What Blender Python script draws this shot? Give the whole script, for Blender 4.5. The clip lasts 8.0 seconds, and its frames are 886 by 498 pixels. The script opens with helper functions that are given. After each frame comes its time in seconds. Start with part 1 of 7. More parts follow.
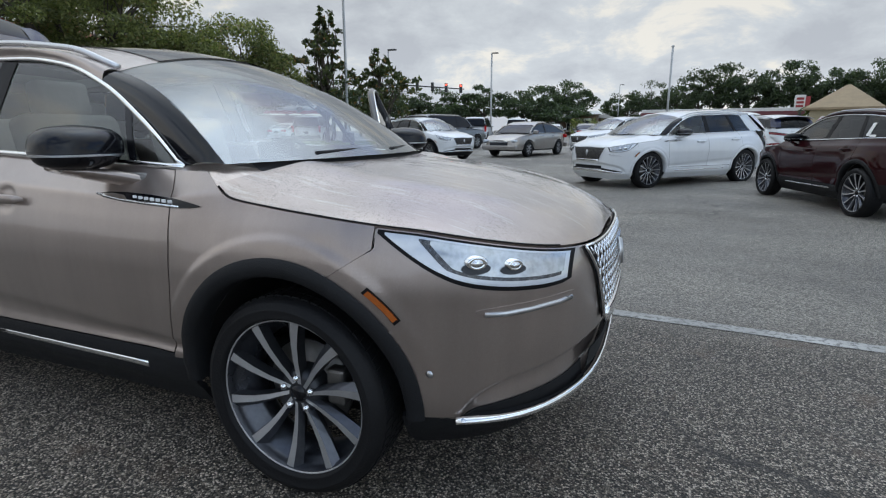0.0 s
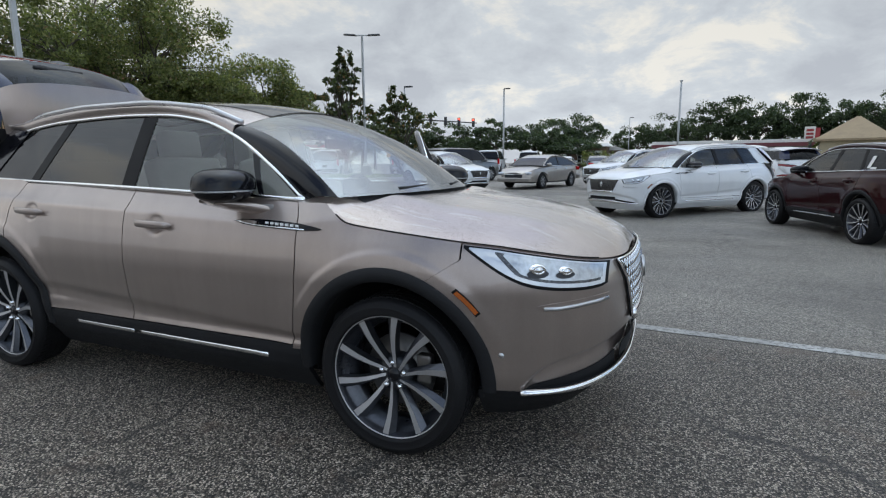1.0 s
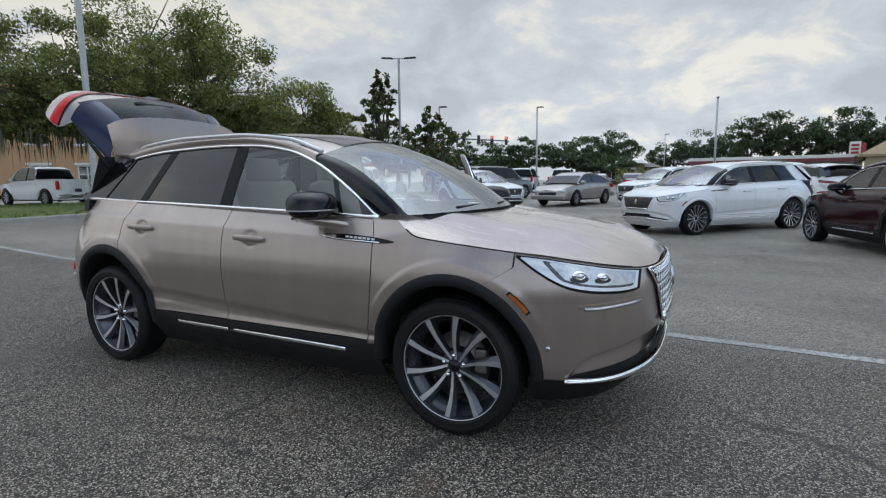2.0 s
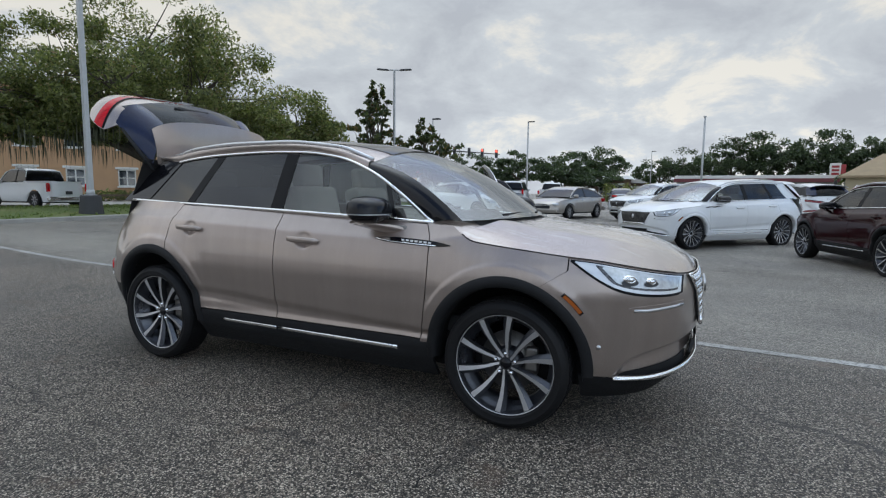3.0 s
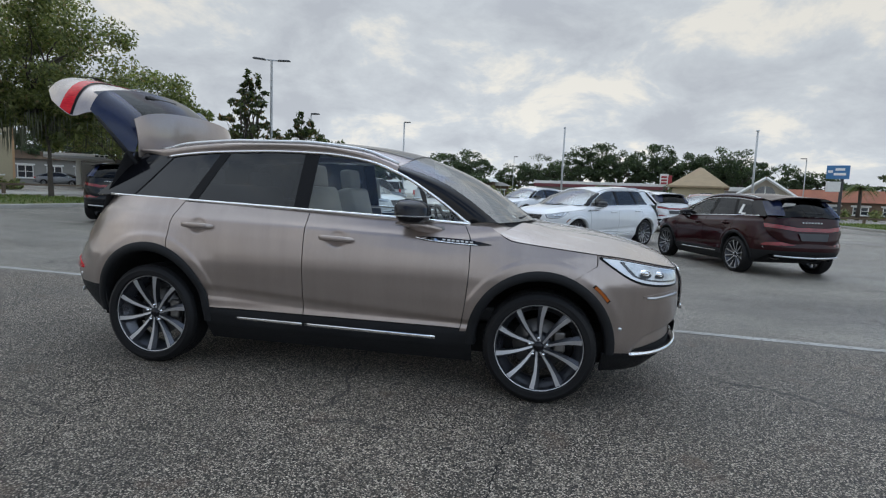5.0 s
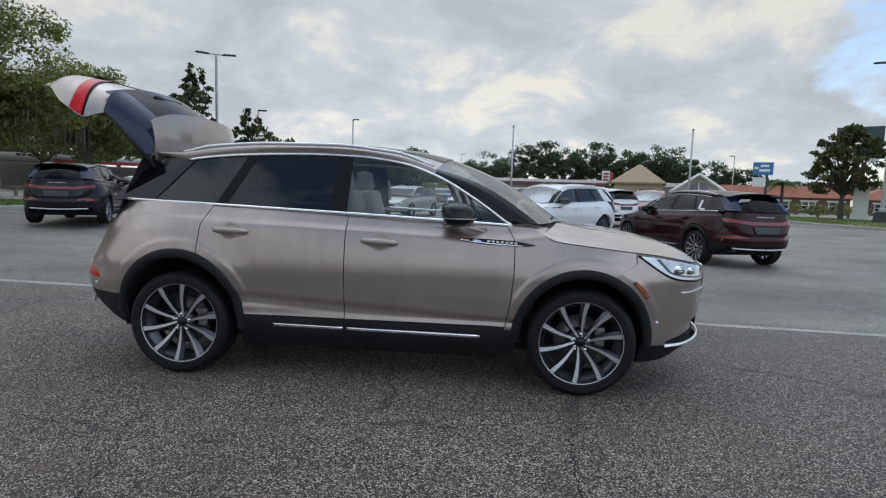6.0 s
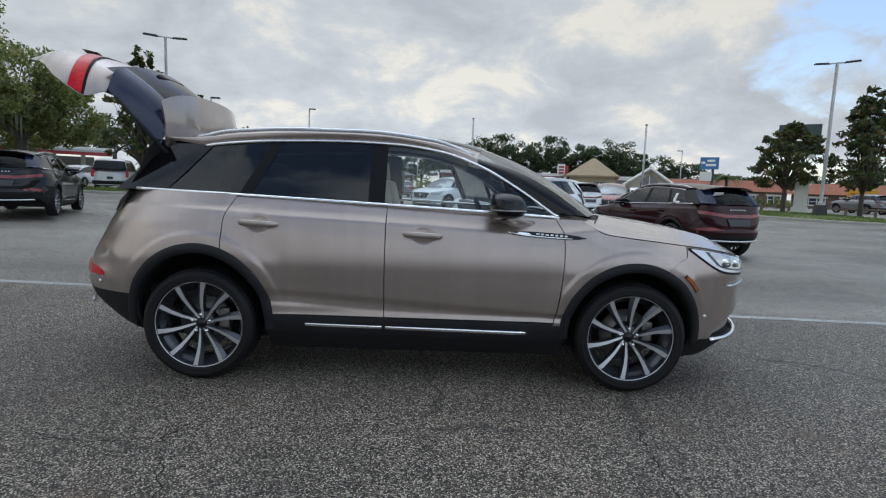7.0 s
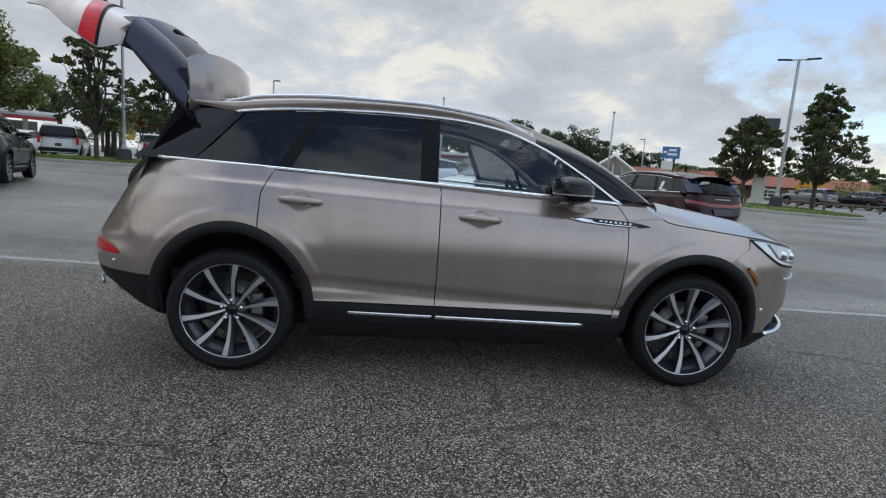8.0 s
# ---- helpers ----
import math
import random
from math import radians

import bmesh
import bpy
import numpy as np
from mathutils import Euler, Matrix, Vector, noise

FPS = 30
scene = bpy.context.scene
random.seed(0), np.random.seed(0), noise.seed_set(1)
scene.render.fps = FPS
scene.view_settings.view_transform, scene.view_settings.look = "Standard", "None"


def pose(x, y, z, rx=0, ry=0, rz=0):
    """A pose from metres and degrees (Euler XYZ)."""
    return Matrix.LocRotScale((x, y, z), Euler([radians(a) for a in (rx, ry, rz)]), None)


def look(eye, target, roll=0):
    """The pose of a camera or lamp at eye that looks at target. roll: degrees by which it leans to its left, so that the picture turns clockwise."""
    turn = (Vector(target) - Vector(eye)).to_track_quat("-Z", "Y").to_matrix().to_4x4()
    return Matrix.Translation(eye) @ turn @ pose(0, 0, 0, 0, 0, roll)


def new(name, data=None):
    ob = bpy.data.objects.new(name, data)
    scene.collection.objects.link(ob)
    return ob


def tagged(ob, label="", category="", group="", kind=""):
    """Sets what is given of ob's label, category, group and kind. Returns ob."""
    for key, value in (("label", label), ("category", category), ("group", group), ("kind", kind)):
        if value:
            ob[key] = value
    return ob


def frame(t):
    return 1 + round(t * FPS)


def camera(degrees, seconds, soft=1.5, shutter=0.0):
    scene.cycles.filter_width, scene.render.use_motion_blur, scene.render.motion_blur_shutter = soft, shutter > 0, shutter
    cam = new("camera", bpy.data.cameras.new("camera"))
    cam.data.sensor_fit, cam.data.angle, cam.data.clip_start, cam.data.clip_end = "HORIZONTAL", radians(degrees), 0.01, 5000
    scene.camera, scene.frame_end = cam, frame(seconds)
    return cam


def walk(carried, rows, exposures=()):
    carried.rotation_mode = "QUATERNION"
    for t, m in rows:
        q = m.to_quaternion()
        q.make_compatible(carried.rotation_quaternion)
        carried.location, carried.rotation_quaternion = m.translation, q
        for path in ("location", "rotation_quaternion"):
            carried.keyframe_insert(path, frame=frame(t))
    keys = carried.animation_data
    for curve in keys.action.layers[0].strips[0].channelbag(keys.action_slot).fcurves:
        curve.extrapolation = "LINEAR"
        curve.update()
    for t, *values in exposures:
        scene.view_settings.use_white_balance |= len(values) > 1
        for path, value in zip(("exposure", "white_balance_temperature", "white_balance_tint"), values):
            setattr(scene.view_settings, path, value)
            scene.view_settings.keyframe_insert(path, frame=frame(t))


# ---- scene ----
cam = camera(80.0, 8.0, soft=1.2)
PATH = [
    (0, (2.419, -2.189, 1.215), (1.693, -0.378, 0.778), -0.1),
    (0.5, (2.39, -2.504, 1.219), (1.635, -0.688, 0.855), -0.4),
    (1, (2.407, -2.765, 1.253), (1.633, -0.949, 0.932), -0.4),
    (1.5, (2.491, -3.005, 1.27), (1.645, -1.217, 0.975), -0.7),
    (2, (2.467, -3.188, 1.282), (1.58, -1.414, 1.027), -0.7),
    (3.5, (2.011, -3.654, 1.256), (1.225, -1.827, 1.051), 1.3),
    (4, (1.793, -3.802, 1.259), (1.104, -1.936, 1.052), 1.6),
    (4.5, (1.586, -3.982, 1.266), (1.08, -2.058, 1.061), 2.1),
    (6, (0.7, -4.282, 1.287), (0.549, -2.299, 1.078), 1.8),
    (6.5, (0.401, -4.216, 1.265), (0.357, -2.228, 1.054), 1.6),
    (7, (0.11, -4.126, 1.257), (0.136, -2.139, 1.025), 2.1),
    (7.5, (-0.201, -4.063, 1.251), (-0.075, -2.084, 0.991), 3.5),
    (8, (-0.45, -3.863, 1.221), (-0.269, -1.893, 0.925), 4.1),
]
walk(cam, [(t, look(eye, target, roll)) for t, eye, target, roll in PATH])


# ---------------------------------------------------------------- light
SUN_AZ, SUN_EL = 15.0, 66.0     # degrees: azimuth to the left of +y, elevation
SUN_DIR = Vector((-math.sin(radians(SUN_AZ)) * math.cos(radians(SUN_EL)), math.cos(radians(SUN_AZ)) * math.cos(radians(SUN_EL)), math.sin(radians(SUN_EL))))
sun = new("sun", bpy.data.lights.new("sun", "SUN"))
sun.data.energy, sun.data.angle, sun.data.color = 0.3, radians(80), (1.0, 0.98, 0.95)
sun.matrix_world = look((0, 0, 60), Vector((0, 0, 60)) - SUN_DIR)


def make_world():
    world = bpy.data.worlds.new("overcast_sky")
    scene.world = world
    world.use_nodes = True
    nt = world.node_tree
    nt.nodes.clear()
    N, L = nt.nodes.new, nt.links.new
    out, co = N("ShaderNodeOutputWorld"), N("ShaderNodeTexCoord")
    sky = N("ShaderNodeTexSky")
    sky.sky_type, sky.sun_disc = "NISHITA", False
    sky.sun_elevation, sky.sun_rotation = radians(SUN_EL), radians(-SUN_AZ)
    blue = N("ShaderNodeBackground")
    blue.inputs["Strength"].default_value = 0.19
    L(sky.outputs[0], blue.inputs["Color"])

    def math_node(op, a, b=None, clamp=False):
        n = N("ShaderNodeMath")
        n.operation, n.use_clamp = op, clamp
        for i, v in enumerate((a, b)):
            if v is None:
                continue
            if isinstance(v, (int, float)):
                n.inputs[i].default_value = v
            else:
                L(v, n.inputs[i])
        return n.outputs[0]

    # the direction laid onto a flat cloud deck
    sep = N("ShaderNodeSeparateXYZ")
    L(co.outputs["Generated"], sep.inputs[0])
    up = math_node("ADD", math_node("MAXIMUM", sep.outputs[2], 0.0), 0.38)
    deck = N("ShaderNodeCombineXYZ")
    L(math_node("DIVIDE", sep.outputs[0], up), deck.inputs[0])
    L(math_node("DIVIDE", sep.outputs[1], up), deck.inputs[1])

    def cloud(scale, detail, rough, shift):
        m = N("ShaderNodeMapping")
        m.inputs["Location"].default_value = shift
        L(deck.outputs[0], m.inputs[0])
        n = N("ShaderNodeTexNoise")
        n.inputs["Scale"].default_value, n.inputs["Detail"].default_value, n.inputs["Roughness"].default_value = scale, detail, rough
        n.inputs["Distortion"].default_value = 0.25
        L(m.outputs[0], n.inputs["Vector"])
        return n.outputs[0]

    big, fine = cloud(1.0, 3.0, 0.5, (2.3, 0.7, 0)), cloud(3.4, 9.0, 0.62, (5.1, 3.2, 0))
    body = math_node("ADD", math_node("MULTIPLY", big, 0.40), math_node("MULTIPLY", fine, 0.60))

    # light through the deck, round the hidden sun
    dot = N("ShaderNodeVectorMath")
    dot.operation = "DOT_PRODUCT"
    L(co.outputs["Generated"], dot.inputs[0])
    dot.inputs[1].default_value = SUN_DIR
    glow = math_node("POWER", math_node("MAXIMUM", dot.outputs["Value"], 0.0), 14.0)
    east = N("ShaderNodeVectorMath")     # high white cloud banks low in the clearer half of the sky
    east.operation = "DOT_PRODUCT"
    L(co.outputs["Generated"], east.inputs[0])
    east.inputs[1].default_value = Vector((0.62, -0.76, 0.14)).normalized()
    banks = math_node("POWER", math_node("MAXIMUM", east.outputs["Value"], 0.0), 3.0)
    west = N("ShaderNodeVectorMath")     # an unseen bright bank, added for the side windows to reflect
    west.operation = "DOT_PRODUCT"
    L(co.outputs["Generated"], west.inputs[0])
    west.inputs[1].default_value = Vector((-0.74, -0.42, 0.53)).normalized()
    bank_w = math_node("POWER", math_node("MAXIMUM", west.outputs["Value"], 0.0), 20.0)
    tone = N("ShaderNodeValToRGB")
    e = tone.color_ramp.elements
    e[0].position, e[0].color = 0.42, (0.90, 0.885, 0.83, 1)
    e[1].position, e[1].color = 0.60, (0.53, 0.57, 0.63, 1)
    mid = tone.color_ramp.elements.new(0.485)
    mid.color = (0.66, 0.71, 0.76, 1)
    L(body, tone.inputs[0])
    clouds = N("ShaderNodeBackground")
    low = math_node("POWER", math_node("SUBTRACT", 1.0, math_node("MAXIMUM", sep.outputs[2], 0.0)), 5.0)
    thin = N("ShaderNodeVectorMath")     # a thin, bright part of the deck low over the road
    thin.operation = "DOT_PRODUCT"
    L(co.outputs["Generated"], thin.inputs[0])
    thin.inputs[1].default_value = Vector((-0.18, 0.95, 0.22)).normalized()
    thin = math_node("POWER", math_node("MAXIMUM", thin.outputs["Value"], 0.0), 10.0)
    power = math_node("ADD", math_node("ADD", math_node("MULTIPLY", glow, 2.3), 0.84), math_node("ADD", math_node("MULTIPLY", banks, 1.0), math_node("MULTIPLY", bank_w, 0.9)))
    power = math_node("ADD", power, math_node("MULTIPLY", low, 0.22))
    # an overcast deck is brightest overhead
    zenith = math_node("POWER", math_node("MAXIMUM", math_node("SUBTRACT", sep.outputs[2], 0.30), 0.0), 1.0)
    power = math_node("ADD", power, math_node("MULTIPLY", zenith, 0.75))
    L(math_node("ADD", power, math_node("MULTIPLY", thin, 0.06)), clouds.inputs["Strength"])

    # the deck is bluer overhead and away from the hidden sun
    cool = N("ShaderNodeMix")
    cool.data_type, cool.blend_type = "RGBA", "MULTIPLY"
    L(math_node("ADD", math_node("MULTIPLY", zenith, 1.6), banks, True), cool.inputs[0])
    L(tone.outputs[0], cool.inputs[6])
    cool.inputs[7].default_value = (0.86, 0.97, 1.10, 1)
    L(cool.outputs[2], clouds.inputs["Color"])

    # openings in the deck, more of them to the right of the sun
    side = N("ShaderNodeVectorMath")
    side.operation = "DOT_PRODUCT"
    L(co.outputs["Generated"], side.inputs[0])
    side.inputs[1].default_value = Vector((0.80, 0.50, 0.32)).normalized()
    gap = N("ShaderNodeMapRange")
    gap.inputs["From Min"].default_value, gap.inputs["From Max"].default_value = 0.80, 0.99
    gap.inputs["To Min"].default_value, gap.inputs["To Max"].default_value = 0.0, 0.30
    L(side.outputs["Value"], gap.inputs[0])
    cover = N("ShaderNodeMapRange")
    cover.inputs["From Min"].default_value, cover.inputs["From Max"].default_value = 0.23, 0.33
    back = N("ShaderNodeVectorMath")
    back.operation = "DOT_PRODUCT"
    L(co.outputs["Generated"], back.inputs[0])
    back.inputs[1].default_value = Vector((-0.05, -0.66, 0.74)).normalized()
    clear = N("ShaderNodeMapRange")
    clear.inputs["From Min"].default_value, clear.inputs["From Max"].default_value = 0.64, 0.95
    clear.inputs["To Min"].default_value, clear.inputs["To Max"].default_value = 0.0, 0.24
    L(back.outputs["Value"], clear.inputs[0])
    high = N("ShaderNodeVectorMath")
    high.operation = "DOT_PRODUCT"
    L(co.outputs["Generated"], high.inputs[0])
    high.inputs[1].default_value = Vector((-0.16, 0.74, 0.65)).normalized()
    rift = N("ShaderNodeMapRange")
    rift.inputs["From Min"].default_value, rift.inputs["From Max"].default_value = 0.94, 0.985
    rift.inputs["To Min"].default_value, rift.inputs["To Max"].default_value = 0.0, 0.27
    L(high.outputs["Value"], rift.inputs[0])
    gap_all = math_node("ADD", math_node("ADD", gap.outputs[0], rift.outputs[0]), clear.outputs[0])
    L(math_node("SUBTRACT", cloud(2.4, 8.0, 0.6, (1.4, 8.2, 0)), gap_all), cover.inputs[0])
    mix = N("ShaderNodeMixShader")
    L(cover.outputs[0], mix.inputs[0])
    L(blue.outputs[0], mix.inputs[1])
    L(clouds.outputs[0], mix.inputs[2])
    L(mix.outputs[0], out.inputs[0])


make_world()
scene.view_settings.exposure = -0.07

# ---------------------------------------------------------------- materials
def nodes_of(name):
    m = bpy.data.materials.new(name)
    m.use_nodes = True
    nt = m.node_tree
    return m, nt, nt.nodes["Principled BSDF"]


def ramp_of(nt, source, stops):
    r = nt.nodes.new("ShaderNodeValToRGB")
    els = r.color_ramp.elements
    while len(els) < len(stops):
        els.new(0.5)
    for e, (p, c) in zip(els, stops):
        e.position, e.color = p, (*c, 1) if len(c) == 3 else c
    nt.links.new(source, r.inputs[0])
    return r.outputs[0]


def coords(nt, kind="Object"):
    return nt.nodes.new("ShaderNodeTexCoord").outputs[kind]


def noise_of(nt, scale, detail=4.0, rough=0.55, kind="Object", stretch=None):
    v = coords(nt, kind)
    if stretch:
        m = nt.nodes.new("ShaderNodeMapping")
        m.inputs["Scale"].default_value = stretch
        nt.links.new(v, m.inputs[0])
        v = m.outputs[0]
    n = nt.nodes.new("ShaderNodeTexNoise")
    n.inputs["Scale"].default_value, n.inputs["Detail"].default_value, n.inputs["Roughness"].default_value = scale, detail, rough
    nt.links.new(v, n.inputs["Vector"])
    return n.outputs[0]


def voronoi_of(nt, scale, feature="F1", out="Distance"):
    n = nt.nodes.new("ShaderNodeTexVoronoi")
    n.feature = feature
    n.inputs["Scale"].default_value = scale
    nt.links.new(coords(nt), n.inputs["Vector"])
    return n.outputs[out]


def mixed(nt, fac, a, b, how="MIX"):
    n = nt.nodes.new("ShaderNodeMix")
    n.data_type, n.blend_type = "RGBA", how
    for sock, v in ((n.inputs[0], fac), (n.inputs[6], a), (n.inputs[7], b)):
        if isinstance(v, (int, float)):
            sock.default_value = v
        elif isinstance(v, tuple):
            sock.default_value = (*v, 1)
        else:
            nt.links.new(v, sock)
    return n.outputs[2]


def bump_of(nt, bsdf, height, strength=0.3, distance=0.01, socket="Normal"):
    b = nt.nodes.new("ShaderNodeBump")
    b.inputs["Strength"].default_value, b.inputs["Distance"].default_value = strength, distance
    nt.links.new(height, b.inputs["Height"])
    nt.links.new(b.outputs[0], bsdf.inputs[socket])


def plain(name, color, rough=0.5, metal=0.0, vary=0.12, scale=6.0, bump=0.0, spec=0.5, coat=0.0, grain=60.0):
    """A surface with soft stains and a fine grain."""
    m, nt, b = nodes_of(name)
    big, fine = noise_of(nt, scale), noise_of(nt, grain, 2.0)
    dark = tuple(c * (1 - vary) for c in color)
    light = tuple(min(1, c * (1 + vary)) for c in color)
    both = mixed(nt, 0.35, ramp_of(nt, big, [(0.3, dark), (0.7, light)]), ramp_of(nt, fine, [(0.35, dark), (0.65, light)]))
    nt.links.new(both, b.inputs["Base Color"])
    b.inputs["Metallic"].default_value, b.inputs["Specular IOR Level"].default_value = metal, spec
    nt.links.new(ramp_of(nt, big, [(0.3, (max(0.02, rough - 0.06),) * 3), (0.7, (rough + 0.06,) * 3)]), b.inputs["Roughness"])
    b.inputs["Coat Weight"].default_value = coat
    if bump:
        bump_of(nt, b, fine, bump, 0.01)
    return m


def car_paint(name, color, flake, rough=0.33, metal=0.55, dew=0.0, film_k=0.30, coat=1.0, spec=0.5, run=0.06):
    """Metallic paint under clear coat, with flakes, road film and, where it is wet, dried drops."""
    m, nt, b = nodes_of(name)
    sparkle = voronoi_of(nt, 900.0, out="Color")
    film = noise_of(nt, 3.0, 6.0, 0.6)
    base = mixed(nt, ramp_of(nt, sparkle, [(0.35, (0, 0, 0)), (0.95, (0.30, 0.30, 0.30))]), color, flake)
    dusty = tuple(0.75 * c + 0.25 * d for c, d in zip(color, (0.36, 0.33, 0.29)))
    base = mixed(nt, ramp_of(nt, film, [(0.45, (0, 0, 0)), (0.8, (film_k, film_k, film_k))]), base, dusty)
    # runs of dried rain down the upright panels
    runs = noise_of(nt, 7.0, 5.0, 0.6, "Object", (1.6, 1.0, 0.10))
    base = mixed(nt, 1.0, base, ramp_of(nt, runs, [(0.35, (1 - run, 1 - run * 1.1, 1 - run * 1.2)), (0.65, (1 + run, 1 + run * 0.9, 1 + run * 0.8))]), "MULTIPLY")
    if dew:
        up = nt.nodes.new("ShaderNodeSeparateXYZ")
        nt.links.new(nt.nodes.new("ShaderNodeNewGeometry").outputs["Normal"], up.inputs[0])
        flat = ramp_of(nt, up.outputs[2], [(0.60, (0, 0, 0)), (0.88, (1, 1, 1))])
        wet = noise_of(nt, 4.0, 4.0, 0.6)
        spots = None
        for size, small, lo in ((70.0, 0.30, 0.44), (150.0, 0.34, 0.40)):
            one = mixed(nt, 1.0, ramp_of(nt, voronoi_of(nt, size), [(small * 0.6, (1, 1, 1)), (small, (0, 0, 0))]), ramp_of(nt, wet, [(lo, (0, 0, 0)), (lo + 0.14, (1, 1, 1))]), "MULTIPLY")
            spots = one if spots is None else mixed(nt, 1.0, spots, one, "LIGHTEN")
        tracks = noise_of(nt, 9.0, 6.0, 0.65, "Object", (0.35, 4.5, 1.0))
        lanes = mixed(nt, 1.0, ramp_of(nt, tracks, [(0.54, (0, 0, 0)), (0.60, (1, 1, 1))]), ramp_of(nt, noise_of(nt, 2.2, 3.0), [(0.42, (0, 0, 0)), (0.55, (1, 1, 1))]), "MULTIPLY")
        spots, lanes = mixed(nt, 1.0, spots, flat, "MULTIPLY"), mixed(nt, 1.0, lanes, flat, "MULTIPLY")
        base = mixed(nt, mixed(nt, 1.0, lanes, (dew * 0.8,) * 3, "MULTIPLY"), base, (0.60, 0.57, 0.53))
        base = mixed(nt, mixed(nt, 1.0, spots, (dew,) * 3, "MULTIPLY"), base, (0.10, 0.088, 0.080))
        bump_of(nt, b, mixed(nt, 1.0, spots, lanes, "ADD"), 0.6, 0.003, "Coat Normal")
    nt.links.new(base, b.inputs["Base Color"])
    b.inputs["Metallic"].default_value, b.inputs["Specular IOR Level"].default_value = metal, spec
    nt.links.new(ramp_of(nt, film, [(0.3, (rough - 0.02,) * 3), (0.75, (rough + 0.03,) * 3)]), b.inputs["Roughness"])
    b.inputs["Coat Weight"].default_value, b.inputs["Coat Roughness"].default_value = coat, 0.04
    return m


def pane(name, tint, rough=0.0, ior=1.52, haze=0.0):
    """Thin glass: what lies behind shows through its tint, and its gloss follows Fresnel."""
    m, nt, b = nodes_of(name)
    nt.nodes.remove(b)
    out = nt.nodes["Material Output"]
    clear, gloss, fres, mix = (nt.nodes.new(k) for k in ("ShaderNodeBsdfTransparent", "ShaderNodeBsdfGlossy", "ShaderNodeFresnel", "ShaderNodeMixShader"))
    clear.inputs[0].default_value = (*tint, 1)
    gloss.inputs["Roughness"].default_value = rough
    fres.inputs["IOR"].default_value = ior
    nt.links.new(fres.outputs[0], mix.inputs[0])
    if haze:      # a thin uneven film of dew, its pale veil also standing in for sky reflection
        film, veil = nt.nodes.new("ShaderNodeBsdfDiffuse"), nt.nodes.new("ShaderNodeMixShader")
        film.inputs[0].default_value = (0.70, 0.77, 0.77, 1)
        nt.links.new(ramp_of(nt, noise_of(nt, 3.0, 6.0, 0.65), [(0.30, (haze * 0.45,) * 3), (0.70, (haze * 1.6,) * 3)]), veil.inputs[0])
        nt.links.new(clear.outputs[0], veil.inputs[1])
        nt.links.new(film.outputs[0], veil.inputs[2])
        nt.links.new(veil.outputs[0], mix.inputs[1])
    else:
        nt.links.new(clear.outputs[0], mix.inputs[1])
    nt.links.new(gloss.outputs[0], mix.inputs[2])
    nt.links.new(mix.outputs[0], out.inputs[0])
    return m


def lamp_red(name):
    m, nt, b = nodes_of(name)
    ribs = noise_of(nt, 30.0, 2.0, 0.5, "Object", (1, 1, 6))
    nt.links.new(ramp_of(nt, ribs, [(0.3, (0.38, 0.003, 0.006)), (0.7, (0.66, 0.008, 0.014))]), b.inputs["Base Color"])
    b.inputs["Roughness"].default_value, b.inputs["Coat Weight"].default_value = 0.22, 0.35
    b.inputs["Specular IOR Level"].default_value = 0.2
    return m


def glowing(name, color, strength):
    m, nt, b = nodes_of(name)
    b.inputs["Base Color"].default_value = (*color, 1)
    b.inputs["Emission Color"].default_value, b.inputs["Emission Strength"].default_value = (*color, 1), strength
    return m


